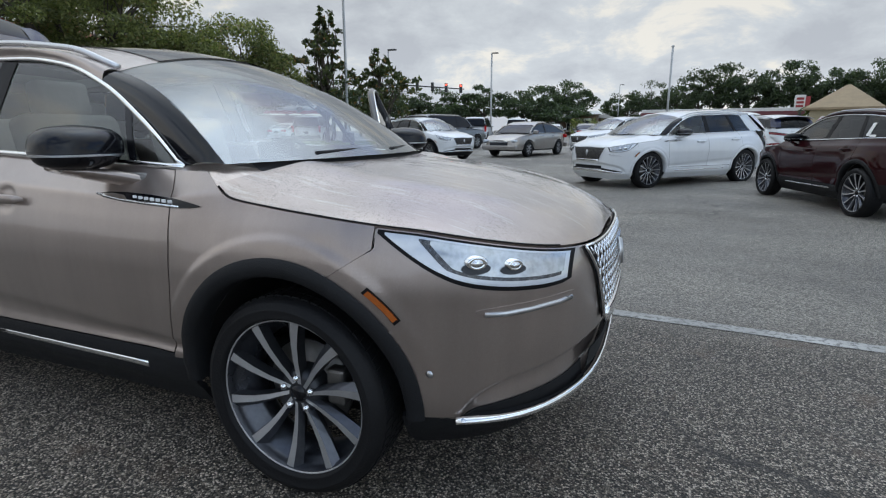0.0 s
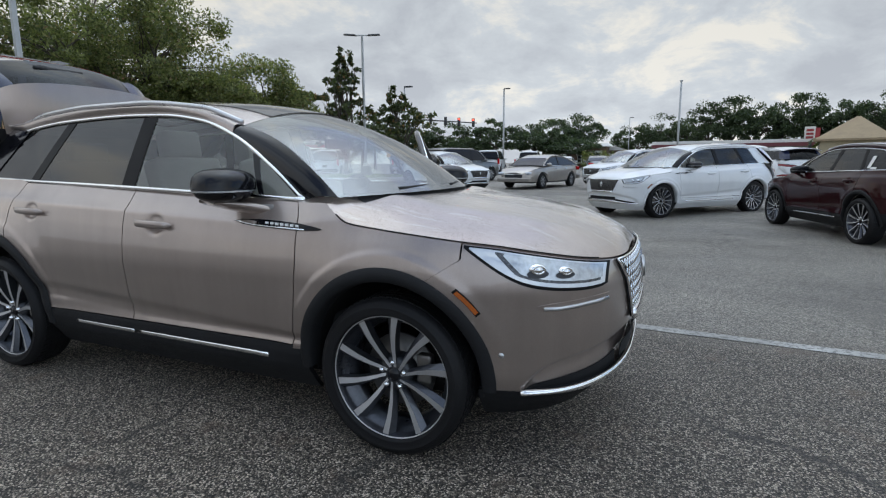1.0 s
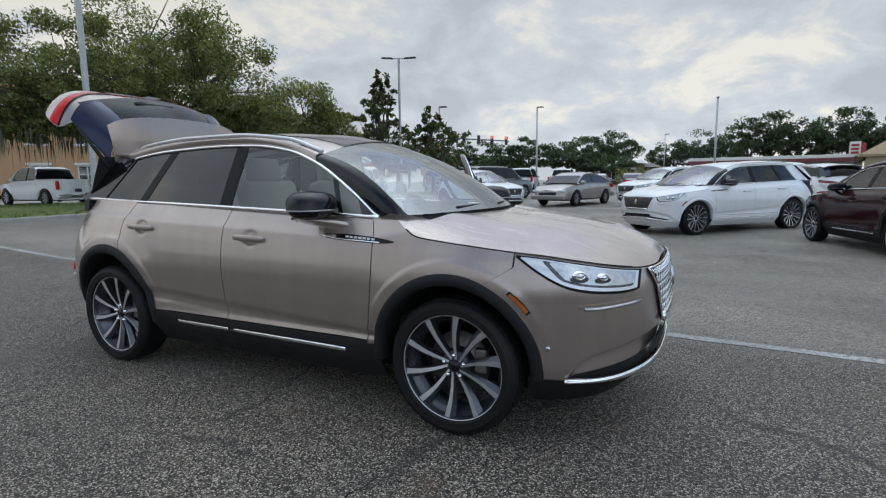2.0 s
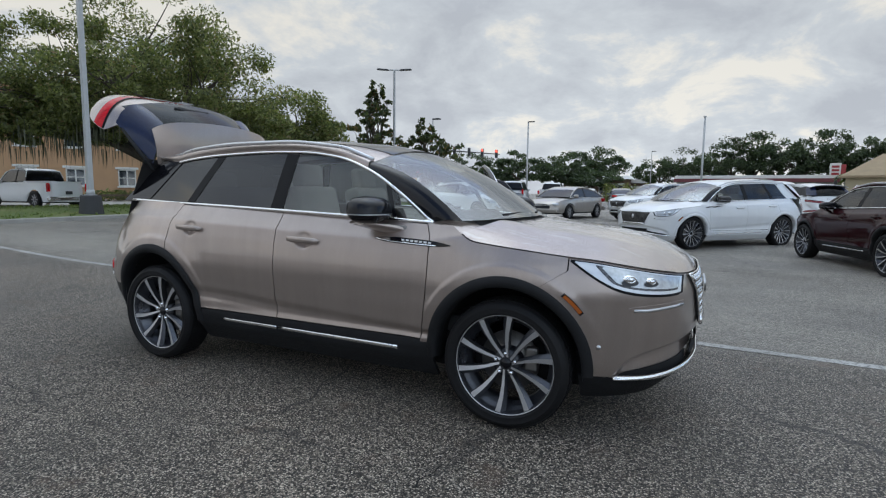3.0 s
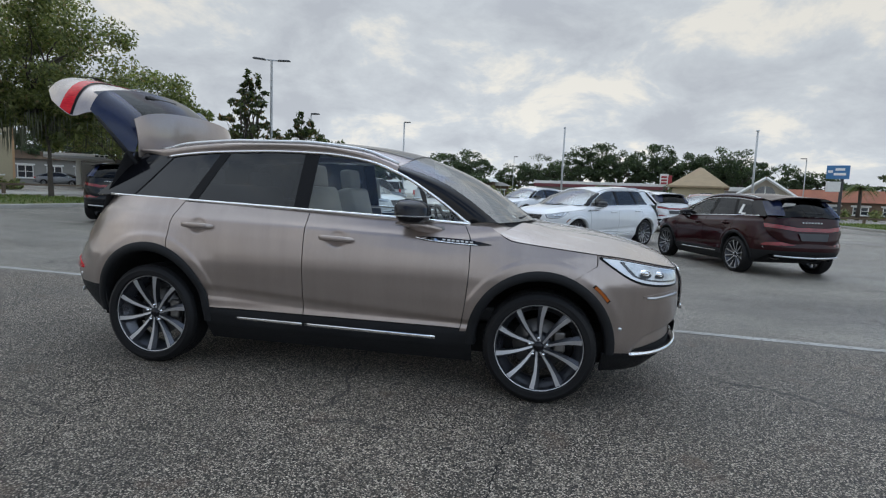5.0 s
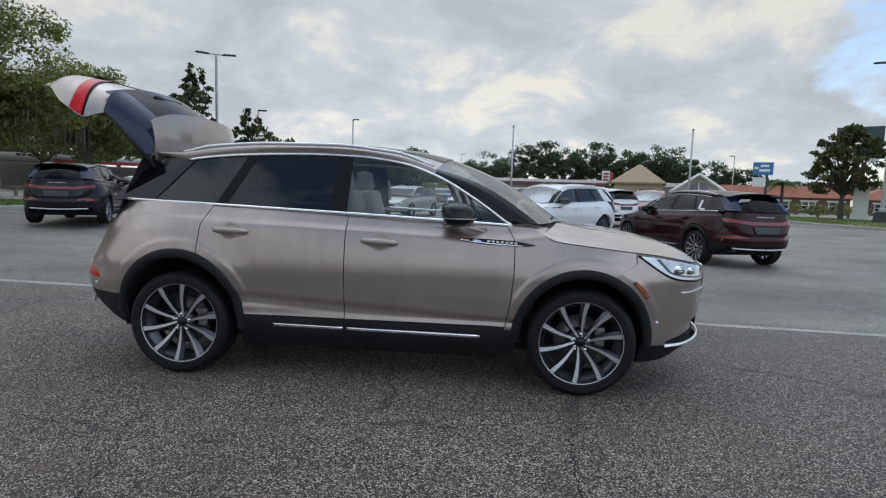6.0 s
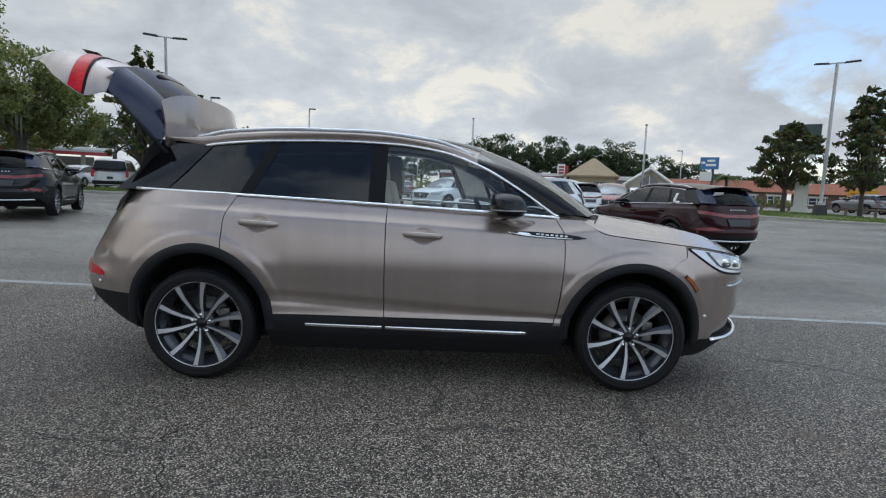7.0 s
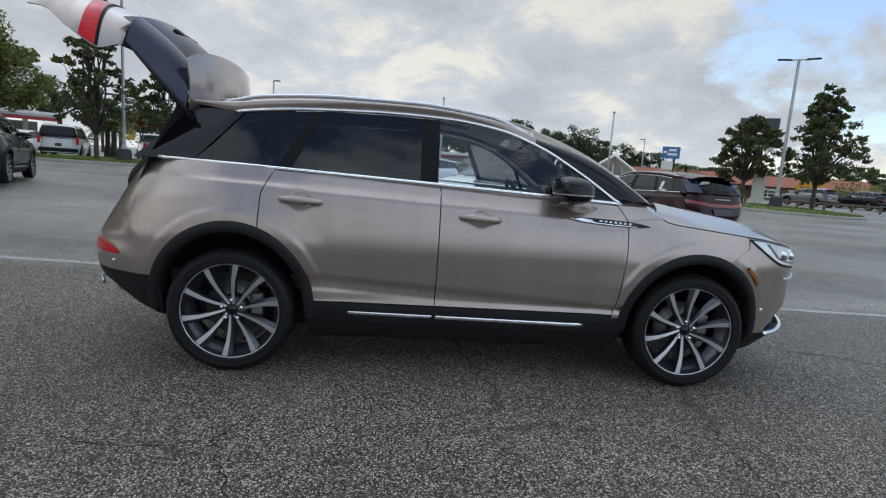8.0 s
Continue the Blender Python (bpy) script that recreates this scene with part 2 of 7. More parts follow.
M = dict(
    taupe=car_paint("taupe_paint", (0.345, 0.288, 0.262), (0.64, 0.56, 0.51), dew=0.40, metal=0.76, rough=0.30, film_k=0.10, run=0.05),
    maroon=car_paint("maroon_paint", (0.017, 0.0018, 0.0032), (0.06, 0.005, 0.009), metal=0.0, spec=0.05, film_k=0.02, coat=0.55),
    black_car=car_paint("black_paint", (0.006, 0.007, 0.009), (0.02, 0.022, 0.028), metal=0.0, spec=0.05, film_k=0.02, coat=0.6),
    white=car_paint("white_paint", (0.74, 0.76, 0.78), (0.82, 0.84, 0.86), metal=0.0, rough=0.4, run=0.012, film_k=0.1),
    silver=car_paint("silver_paint", (0.36, 0.33, 0.30), (0.6, 0.57, 0.53)),
    red_car=car_paint("red_paint", (0.20, 0.02, 0.022), (0.4, 0.06, 0.06), metal=0.3),
    grey_car=car_paint("grey_paint", (0.14, 0.15, 0.16), (0.3, 0.31, 0.33)),
    gloss_black=plain("gloss_black", (0.006, 0.006, 0.008), 0.10, spec=0.34, vary=0.2),
    # gloss black with the blue of the reflected sky put into its colour
    blade=plain("gloss_black_sky_tint", (0.012, 0.018, 0.050), 0.16, spec=0.4, vary=0.2),
    cladding=plain("black_cladding", (0.014, 0.0145, 0.016), 0.55, bump=0.25, vary=0.25, grain=220.0, spec=0.18),
    void=plain("near_black", (0.006, 0.006, 0.007), 0.9),
    rubber=plain("tyre_rubber", (0.011, 0.011, 0.012), 0.55, bump=0.15, vary=0.25, grain=120.0, spec=0.2),
    chrome=plain("chrome", (0.86, 0.87, 0.88), 0.10, 1.0, vary=0.04),
    satin=plain("satin_metal", (0.62, 0.63, 0.65), 0.30, 1.0, vary=0.06),
    alloy=plain("machined_alloy", (0.50, 0.505, 0.52), 0.34, 0.75, vary=0.08, grain=150.0),
    alloy_dark=plain("dark_alloy", (0.045, 0.047, 0.052), 0.38, 0.6),
    brake=plain("brake_iron", (0.20, 0.19, 0.18), 0.45, 0.8),
    amber=plain("amber_lens", (0.40, 0.095, 0.008), 0.20, coat=1.0, grain=140.0, vary=0.25),
    red_lens=lamp_red("red_lens"),
    red_dull=plain("dull_red_lens", (0.20, 0.012, 0.016), 0.2, coat=0.6, grain=90.0, vary=0.3),
    lens=plain("clear_lens", (0.66, 0.70, 0.76), 0.12, 0.25, coat=1.0, vary=0.06),
    pocket=plain("lamp_pocket", (0.50, 0.54, 0.58), 0.16, 0.5, coat=1.0, vary=0.28, scale=22.0),
    barrel=plain("wheel_barrel", (0.095, 0.10, 0.115), 0.30, 0.8, vary=0.2),
    seal=plain("black_seal", (0.006, 0.006, 0.007), 0.45, spec=0.15, vary=0.2),
    lamp_dark=plain("lamp_bezel", (0.03, 0.032, 0.037), 0.25, coat=0.6),
    lamp_inner=plain("lamp_inner", (0.055, 0.06, 0.07), 0.25, 0.4, coat=0.6, vary=0.8, grain=240.0, scale=90.0),
    glass=pane("clear_glass", (0.72, 0.80, 0.80), ior=1.75),
    shield=pane("windscreen_glass", (0.62, 0.70, 0.68), ior=3.2, haze=0.08),
    tinted=pane("tinted_glass", (0.045, 0.056, 0.080), ior=1.62),
    roof_glass=pane("roof_glass", (0.30, 0.33, 0.34), ior=1.75),
    gate_glass=pane("dark_gate_glass", (0.04, 0.045, 0.06), ior=1.33),
    seat=plain("beige_leather", (0.52, 0.48, 0.42), 0.5, bump=0.2),
    lining=plain("pale_lining", (0.62, 0.60, 0.55), 0.8, bump=0.1),
    trim=plain("grey_trim", (0.20, 0.19, 0.18), 0.6),
    dash=plain("dark_dash", (0.035, 0.035, 0.037), 0.6, bump=0.2),
    plate=plain("plate_grey", (0.035, 0.037, 0.042), 0.5),
    white_mark=plain("white_lettering", (0.85, 0.85, 0.85), 0.35),
    paper=plain("white_paper", (0.80, 0.80, 0.78), 0.7),
)

# ---------------------------------------------------------------- mesh helpers
def smooth_curve(points):
    """A smooth function through the points (x rising)."""
    xs, ys = [p[0] for p in points], [p[1] for p in points]
    n = len(xs)
    d = [(ys[i + 1] - ys[i]) / (xs[i + 1] - xs[i]) for i in range(n - 1)]
    m = [d[0]] + [0.0 if d[i - 1] * d[i] <= 0 else 2 * d[i - 1] * d[i] / (d[i - 1] + d[i]) for i in range(1, n - 1)] + [d[-1]]

    def f(x):
        if x <= xs[0]:
            return ys[0]
        if x >= xs[-1]:
            return ys[-1]
        i = 0
        while xs[i + 1] <= x:
            i += 1
        h = xs[i + 1] - xs[i]
        t = (x - xs[i]) / h
        return ((1 + 2 * t) * (1 - t) ** 2 * ys[i] + t * (1 - t) ** 2 * h * m[i] + t * t * (3 - 2 * t) * ys[i + 1] + t * t * (t - 1) * h * m[i + 1])
    return f


def lerp(a, b, t):
    return a + (b - a) * t


def step(a, b, x):
    t = min(1.0, max(0.0, (x - a) / (b - a)))
    return t * t * (3 - 2 * t)


def link_mesh(name, verts, faces, material, parent=None, label="", smooth=True):
    me = bpy.data.meshes.new(name)
    me.from_pydata([tuple(v) for v in verts], [], faces)
    if smooth:
        me.polygons.foreach_set("use_smooth", [True] * len(me.polygons))
    me.update()
    if material:
        me.materials.append(material)
    ob = new(name, me)
    ob.parent = parent
    if label:
        tagged(ob, label)
    return ob


def part(name, bm, material, parent, label="", smooth=False):
    me = bpy.data.meshes.new(name)
    bm.to_mesh(me)
    bm.free()
    if smooth:
        me.polygons.foreach_set("use_smooth", [True] * len(me.polygons))
    if material:
        me.materials.append(material)
    ob = new(name, me)
    ob.parent = parent
    if label:
        tagged(ob, label)
    return ob


def box_bm(size, at=(0, 0, 0), bevel=0.0, bm=None, turn=None, taper=1.0, segments=2):
    """A bevelled box of that size round its place; taper shrinks its top."""
    own = bmesh.new()
    bmesh.ops.create_cube(own, size=1.0)
    for v in own.verts:
        k = taper if v.co.z > 0 else 1.0
        v.co = Vector((v.co.x * size[0] * k, v.co.y * size[1] * k, v.co.z * size[2]))
    if bevel:
        bmesh.ops.bevel(own, geom=own.edges[:], offset=bevel, segments=segments, affect="EDGES", profile=0.5)
    m = Matrix.Translation(at) @ (turn.to_4x4() if turn else Matrix())
    bmesh.ops.transform(own, matrix=m, verts=own.verts)
    if bm is None:
        return own
    me = bpy.data.meshes.new("tmp")
    own.to_mesh(me)
    own.free()
    bm.from_mesh(me)
    bpy.data.meshes.remove(me)
    return bm


def tube(points, radii, sides=8, cap=True):
    """Verts and faces of a tube along the points."""
    verts, faces = [], []
    pts = [Vector(p) for p in points]
    n = len(pts)
    ref = Vector((0.0, 0.0, 1.0))
    for i, p in enumerate(pts):
        d = (pts[min(i + 1, n - 1)] - pts[max(i - 1, 0)]).normalized()
        a = d.cross(ref if abs(d.dot(ref)) < 0.95 else Vector((1, 0, 0))).normalized()
        b = d.cross(a)
        r = radii[i] if hasattr(radii, "__len__") else radii
        verts += [p + (a * math.cos(2 * math.pi * k / sides) + b * math.sin(2 * math.pi * k / sides)) * r for k in range(sides)]
    for i in range(n - 1):
        for k in range(sides):
            j = (k + 1) % sides
            faces.append((i * sides + k, i * sides + j, (i + 1) * sides + j, (i + 1) * sides + k))
    if cap:
        faces.append(tuple(range(sides))[::-1])
        faces.append(tuple(range((n - 1) * sides, n * sides)))
    return verts, faces


def lathe(profile, sides=48):
    """Verts and faces of a profile (radius, y) turned round the y axis."""
    verts, faces = [], []
    for r, y in profile:
        verts += [Vector((r * math.cos(2 * math.pi * k / sides), y, r * math.sin(2 * math.pi * k / sides))) for k in range(sides)]
    for i in range(len(profile) - 1):
        for k in range(sides):
            j = (k + 1) % sides
            faces.append((i * sides + k, i * sides + j, (i + 1) * sides + j, (i + 1) * sides + k))
    return verts, faces


def sheet(name, rows, material, parent, rim=0.012, heart=(0, 0, 0.7), label="", mirror=False, tf=None):
    """A panel from a grid of places (None where it is cut away), with its edges folded in towards heart."""
    index, verts, faces = {}, [], []
    for i, row in enumerate(rows):
        for j, p in enumerate(row):
            if p is not None:
                index[i, j] = len(verts)
                verts.append(Vector(p))
    for i in range(len(rows) - 1):
        for j in range(len(rows[0]) - 1):
            q = [index.get(k) for k in ((i, j), (i, j + 1), (i + 1, j + 1), (i + 1, j))]
            if None not in q:
                faces.append(tuple(q))
    used = sorted({v for f in faces for v in f})
    slot = {v: k for k, v in enumerate(used)}
    verts = [verts[v] for v in used]
    faces = [tuple(slot[v] for v in f) for f in faces]
    turned = 0.0
    for f in faces:
        a, b, c, d = (verts[k] for k in f)
        turned += (c - a).cross(d - b).dot((a + c) / 2 - Vector(heart))
    if turned < 0:
        faces = [f[::-1] for f in faces]
    normals = [Vector() for _ in verts]
    for f in faces:
        a, b, c, d = (verts[k] for k in f)
        n = (c - a).cross(d - b)
        if n.dot(a - Vector(heart)) < 0:
            n = -n
        for k in f:
            normals[k] += n
    if rim:
        edges = {}
        for f in faces:
            for k in range(4):
                e = (f[k], f[(k + 1) % 4])
                edges[tuple(sorted(e))] = None if tuple(sorted(e)) in edges else e
        outer, inner = {}, {}
        for e in edges.values():
            if e and e[0] != e[1]:
                for v in e:
                    if v not in outer:
                        outer[v] = len(verts)
                        verts.append(verts[v].copy())
                        inner[v] = len(verts)
                        verts.append(verts[v] - normals[v].normalized() * rim)
        for e in edges.values():
            if e and e[0] != e[1]:
                faces.append((outer[e[1]], outer[e[0]], inner[e[0]], inner[e[1]]))
    if mirror:
        verts = [Vector((v.x, -v.y, v.z)) for v in verts]
        faces = [f[::-1] for f in faces]
    if tf:
        verts = [tf(v) for v in verts]
    return link_mesh(name, verts, faces, material, parent, label)


# ---------------------------------------------------------------- crossover body
WIDTH = smooth_curve([(0.18, 0.78), (0.24, 0.83), (0.31, 0.868), (0.40, 0.884), (0.435, 0.8915), (0.455, 0.888), (0.48, 0.884), (0.51, 0.885), (0.535, 0.892), (0.549, 0.898), (0.560, 0.901), (0.60, 0.905), (0.70, 0.915), (0.76, 0.919),
                      (0.82, 0.916), (0.92, 0.903), (0.985, 0.888), (1.012, 0.881), (1.022, 0.877), (1.035, 0.866), (1.06, 0.845), (1.09, 0.823), (1.13, 0.796), (1.20, 0.765)])
WIDTH_END = smooth_curve([(0.18, 0.78), (0.24, 0.83), (0.31, 0.868), (0.40, 0.884), (0.50, 0.893), (0.60, 0.904), (0.70, 0.915), (0.76, 0.920),
                          (0.82, 0.917), (0.92, 0.899), (0.99, 0.874), (1.035, 0.853), (1.05, 0.838), (1.08, 0.818), (1.13, 0.795), (1.20, 0.765)])
NOSE = smooth_curve([(0.18, 2.10), (0.26, 2.18), (0.34, 2.26), (0.45, 2.275), (0.60, 2.29), (0.75, 2.285), (0.84, 2.262), (0.90, 2.22), (0.96, 2.13), (1.05, 1.95)])
TAIL = smooth_curve([(0.18, -1.98), (0.27, -2.08), (0.36, -2.19), (0.50, -2.31), (0.60, -2.335), (0.70, -2.31), (0.85, -2.225), (1.0, -2.13), (1.18, -2.02)])
X_FRONT, X_BACK, P_FRONT, P_BACK = 1.20, -1.25, 3.1, 3.0
ARCHES = ((1.355, 0.36, 0.452, 0.470), (-1.355, 0.36, 0.462, 0.500))    # x, z, half width, height of the painted edge
BELT = smooth_curve([(-1.80, 1.178), (-1.16, 1.160), (-0.21, 1.130), (0.40, 1.108), (0.86, 1.088)])
DLO = smooth_curve([(-1.78, 1.19), (-1.62, 1.36), (-1.44, 1.462), (-1.20, 1.497), (-0.95, 1.516), (-0.5, 1.530), (-0.18, 1.522), (0.12, 1.483), (0.38, 1.395), (0.64, 1.25), (0.87, 1.092)])
HOOD_EDGE = smooth_curve([(1.02, 1.085), (1.08, 1.045), (1.16, 1.003), (1.30, 0.985), (1.50, 0.965), (1.69, 0.945), (1.80, 0.934), (1.90, 0.918), (2.00, 0.900), (2.08, 0.884), (2.17, 0.866), (2.26, 0.850)])
HOOD_MID = smooth_curve([(1.05, 1.105), (1.25, 1.098), (1.50, 1.078), (1.75, 1.045), (1.95, 1.005), (2.10, 0.958), (2.20, 0.910), (2.258, 0.858)])
ROOF_MID = smooth_curve([(-1.70, 1.545), (-1.40, 1.602), (-0.90, 1.640), (-0.40, 1.642), (0.05, 1.612), (0.30, 1.568), (0.44, 1.530)])
ROOF_EDGE = smooth_curve([(-1.70, 1.500), (-1.45, 1.528), (-1.18, 1.558), (-0.80, 1.578), (-0.40, 1.578), (0.05, 1.540), (0.30, 1.478), (0.44, 1.420)])
ROOF_HALF = smooth_curve([(-1.70, 0.545), (-1.2, 0.585), (-0.5, 0.605), (0.10, 0.595), (0.44, 0.580)])
DOOR_FRONT = smooth_curve([(0.26, 0.80), (0.33, 0.822), (0.45, 0.862), (0.65, 0.892), (0.85, 0.905), (0.99, 0.902), (1.05, 0.875), (1.10, 0.845)])
DOOR_BACK = smooth_curve([(0.26, -0.85), (0.44, -0.92), (0.60, -1.06), (0.72, -1.16), (0.84, -1.205), (1.0, -1.205), (1.10, -1.175), (1.17, -1.135)])


HANDLES = ((0.025, 0.962), (-0.985, 1.000))


def flare(x, z):
    """The stamped lip round each wheel arch."""
    out = 0.0
    for ax, az, a, b in ARCHES:
        d = math.hypot((x - ax) / a, (z - az) / b)
        lip = 0.007 * step(1.18, 1.11, d) * step(0.48, 0.66, z) + 0.009 * step(1.42, 1.08, d) * step(0.30, 0.42, z)
        out = max(out, lip * step(0.985, 0.90, z))
    return out


def width_at(x, z):
    """Half width before the ends round off: shoulder and lower crease run along the doors and fade at the wheels."""
    end = step(0.92, 1.25, abs(x))
    up = (BELT(x) - 1.13) * step(0.80, 1.0, z) * step(1.15, 0.7, x)
    low = (-0.010 - 0.058 * x) * step(0.74, 0.60, z) * step(0.44, 0.50, z)
    if end >= 1.0:
        return WIDTH_END(z - up)
    return lerp(WIDTH(z - up - low), WIDTH_END(z - up), end)


def side_y(x, z, cups=True):
    """Half width of the body at a place on its side."""
    w = width_at(x, z) + flare(x, z)
    if cups:        # round dishes behind the door handles
        for hx, hz in HANDLES:
            w -= 0.010 * step(1.12, 0.60, math.hypot((x - hx) / 0.062, (z - hz + 0.004) / 0.056))
    if x > X_FRONT:
        k = min(1.0, (x - X_FRONT) / (NOSE(z) - X_FRONT))
        w *= max(0.0, 1 - k ** P_FRONT) ** (1 / P_FRONT)
    elif x < X_BACK:
        k = min(1.0, (x - X_BACK) / (TAIL(z) - X_BACK))
        w *= max(0.0, 1 - k ** P_BACK) ** (1 / P_BACK)
    return w


def round_end(z, x0, q, front=True):
    """A place on the front or rear end at height z: q = 0 where x is x0, 1 on the middle line."""
    base, tip, p = (X_FRONT, NOSE(z), P_FRONT) if front else (X_BACK, TAIL(z), P_BACK)
    k0 = max(0.0, min(0.999, (x0 - base) / (tip - base)))
    a0 = math.acos(k0 ** (p / 2))
    a = a0 * (1 - q)
    x = base + (tip - base) * math.cos(a) ** (2 / p)
    y = width_at(x, z) * max(0.0, math.sin(a)) ** (2 / p)
    return x, y + flare(x, z) * (1 - q)


def cut_arches(grid):
    """Cuts the wheel arches out of a grid of (x, z) and gives places on the side."""
    def depth(p):
        return min(((math.hypot((p[0] - ax) / a, (p[1] - az) / b)), ax, az) for ax, az, a, b in ARCHES)
    inside = [[depth(p)[0] < 1 for p in row] for row in grid]
    rows = []
    for i, row in enumerate(grid):
        out = []
        for j, (x, z) in enumerate(row):
            if inside[i][j]:
                near = any(not inside[k][l] for k in range(max(0, i - 1), min(len(grid), i + 2)) for l in range(max(0, j - 1), min(len(row), j + 2)))
                if not near:
                    out.append(None)
                    continue
                d, ax, az = depth((x, z))
                d = max(d, 0.05)
                x, z = ax + (x - ax) / d, az + (z - az) / d
            out.append((x, z))
        rows.append(out)
    return rows


def on_side(grid, proud=0.0):
    return [[None if p is None else Vector((p[0], -side_y(*p) - proud, p[1])) for p in row] for row in grid]


def side_panel(xa, xb, za, zb, nx, nz, gap=0.003):
    """A grid of (x, z) between two upright curves xa, xb of z and two level ones za, zb of x."""
    rows = []
    for i in range(nz + 1):
        v = i / nz
        row = []
        for j in range(nx + 1):
            u = j / nx
            z = lerp(za(0), zb(0), v)
            for _ in range(3):
                x = lerp(xa(z) + gap, xb(z) - gap, u)
                z = lerp(za(x) + gap, zb(x) - gap, v)
            row.append((x, z))
        rows.append(row)
    return rows


def cabin_y(x, z):
    """Half width of the glasshouse at a place on its side."""
    v = (z - 1.13) / 0.40
    y = 0.797 - 0.176 * v - 0.016 * v * v
    return y - 0.030 * step(0.2, 0.95, x) - 0.05 * step(-1.0, -1.8, x)


def glass_panel(xa, xb, za, zb, nx=10, nz=8, proud=0.0, gap=0.0):
    rows = []
    for i in range(nz + 1):
        v = i / nz
        row = []
        for j in range(nx + 1):
            x = lerp(lerp(xa[0], xa[1], v), lerp(xb[0], xb[1], v), j / nx)
            lo, hi = za(x), max(za(x) + 0.004, zb(x))
            z = lerp(lo, hi, v)
            row.append(Vector((x, -cabin_y(x, z) - proud, z)))
        rows.append(row)
    return rows


def strip(name, pts, width, thick, material, parent, outward=(0, -1, 0), label="", mirror=False, tf=None, sides=6):
    """A slim rounded bar along the points."""
    pts = [Vector(p) for p in pts]
    verts, faces = [], []
    n = len(pts)
    o = Vector(outward)
    for i, p in enumerate(pts):
        d = (pts[min(i + 1, n - 1)] - pts[max(i - 1, 0)]).normalized()
        up = d.cross(o).normalized()
        out = up.cross(d).normalized()
        wide = width[i] if hasattr(width, "__len__") else width
        for k in range(8):
            a = 2 * math.pi * (k + 0.5) / 8
            verts.append(p + up * (math.cos(a) * wide / 2) + out * (math.sin(a) * thick / 2))
    for i in range(n - 1):
        for k in range(8):
            j = (k + 1) % 8
            faces.append((i * 8 + k, i * 8 + j, i * 8 + 8 + j, i * 8 + 8 + k))
    faces += [tuple(range(8))[::-1], tuple(range((n - 1) * 8, n * 8))]
    if mirror:
        verts, faces = [Vector((v.x, -v.y, v.z)) for v in verts], [f[::-1] for f in faces]
    if tf:
        verts = [tf(v) for v in verts]
    return link_mesh(name, verts, faces, material, parent, label)


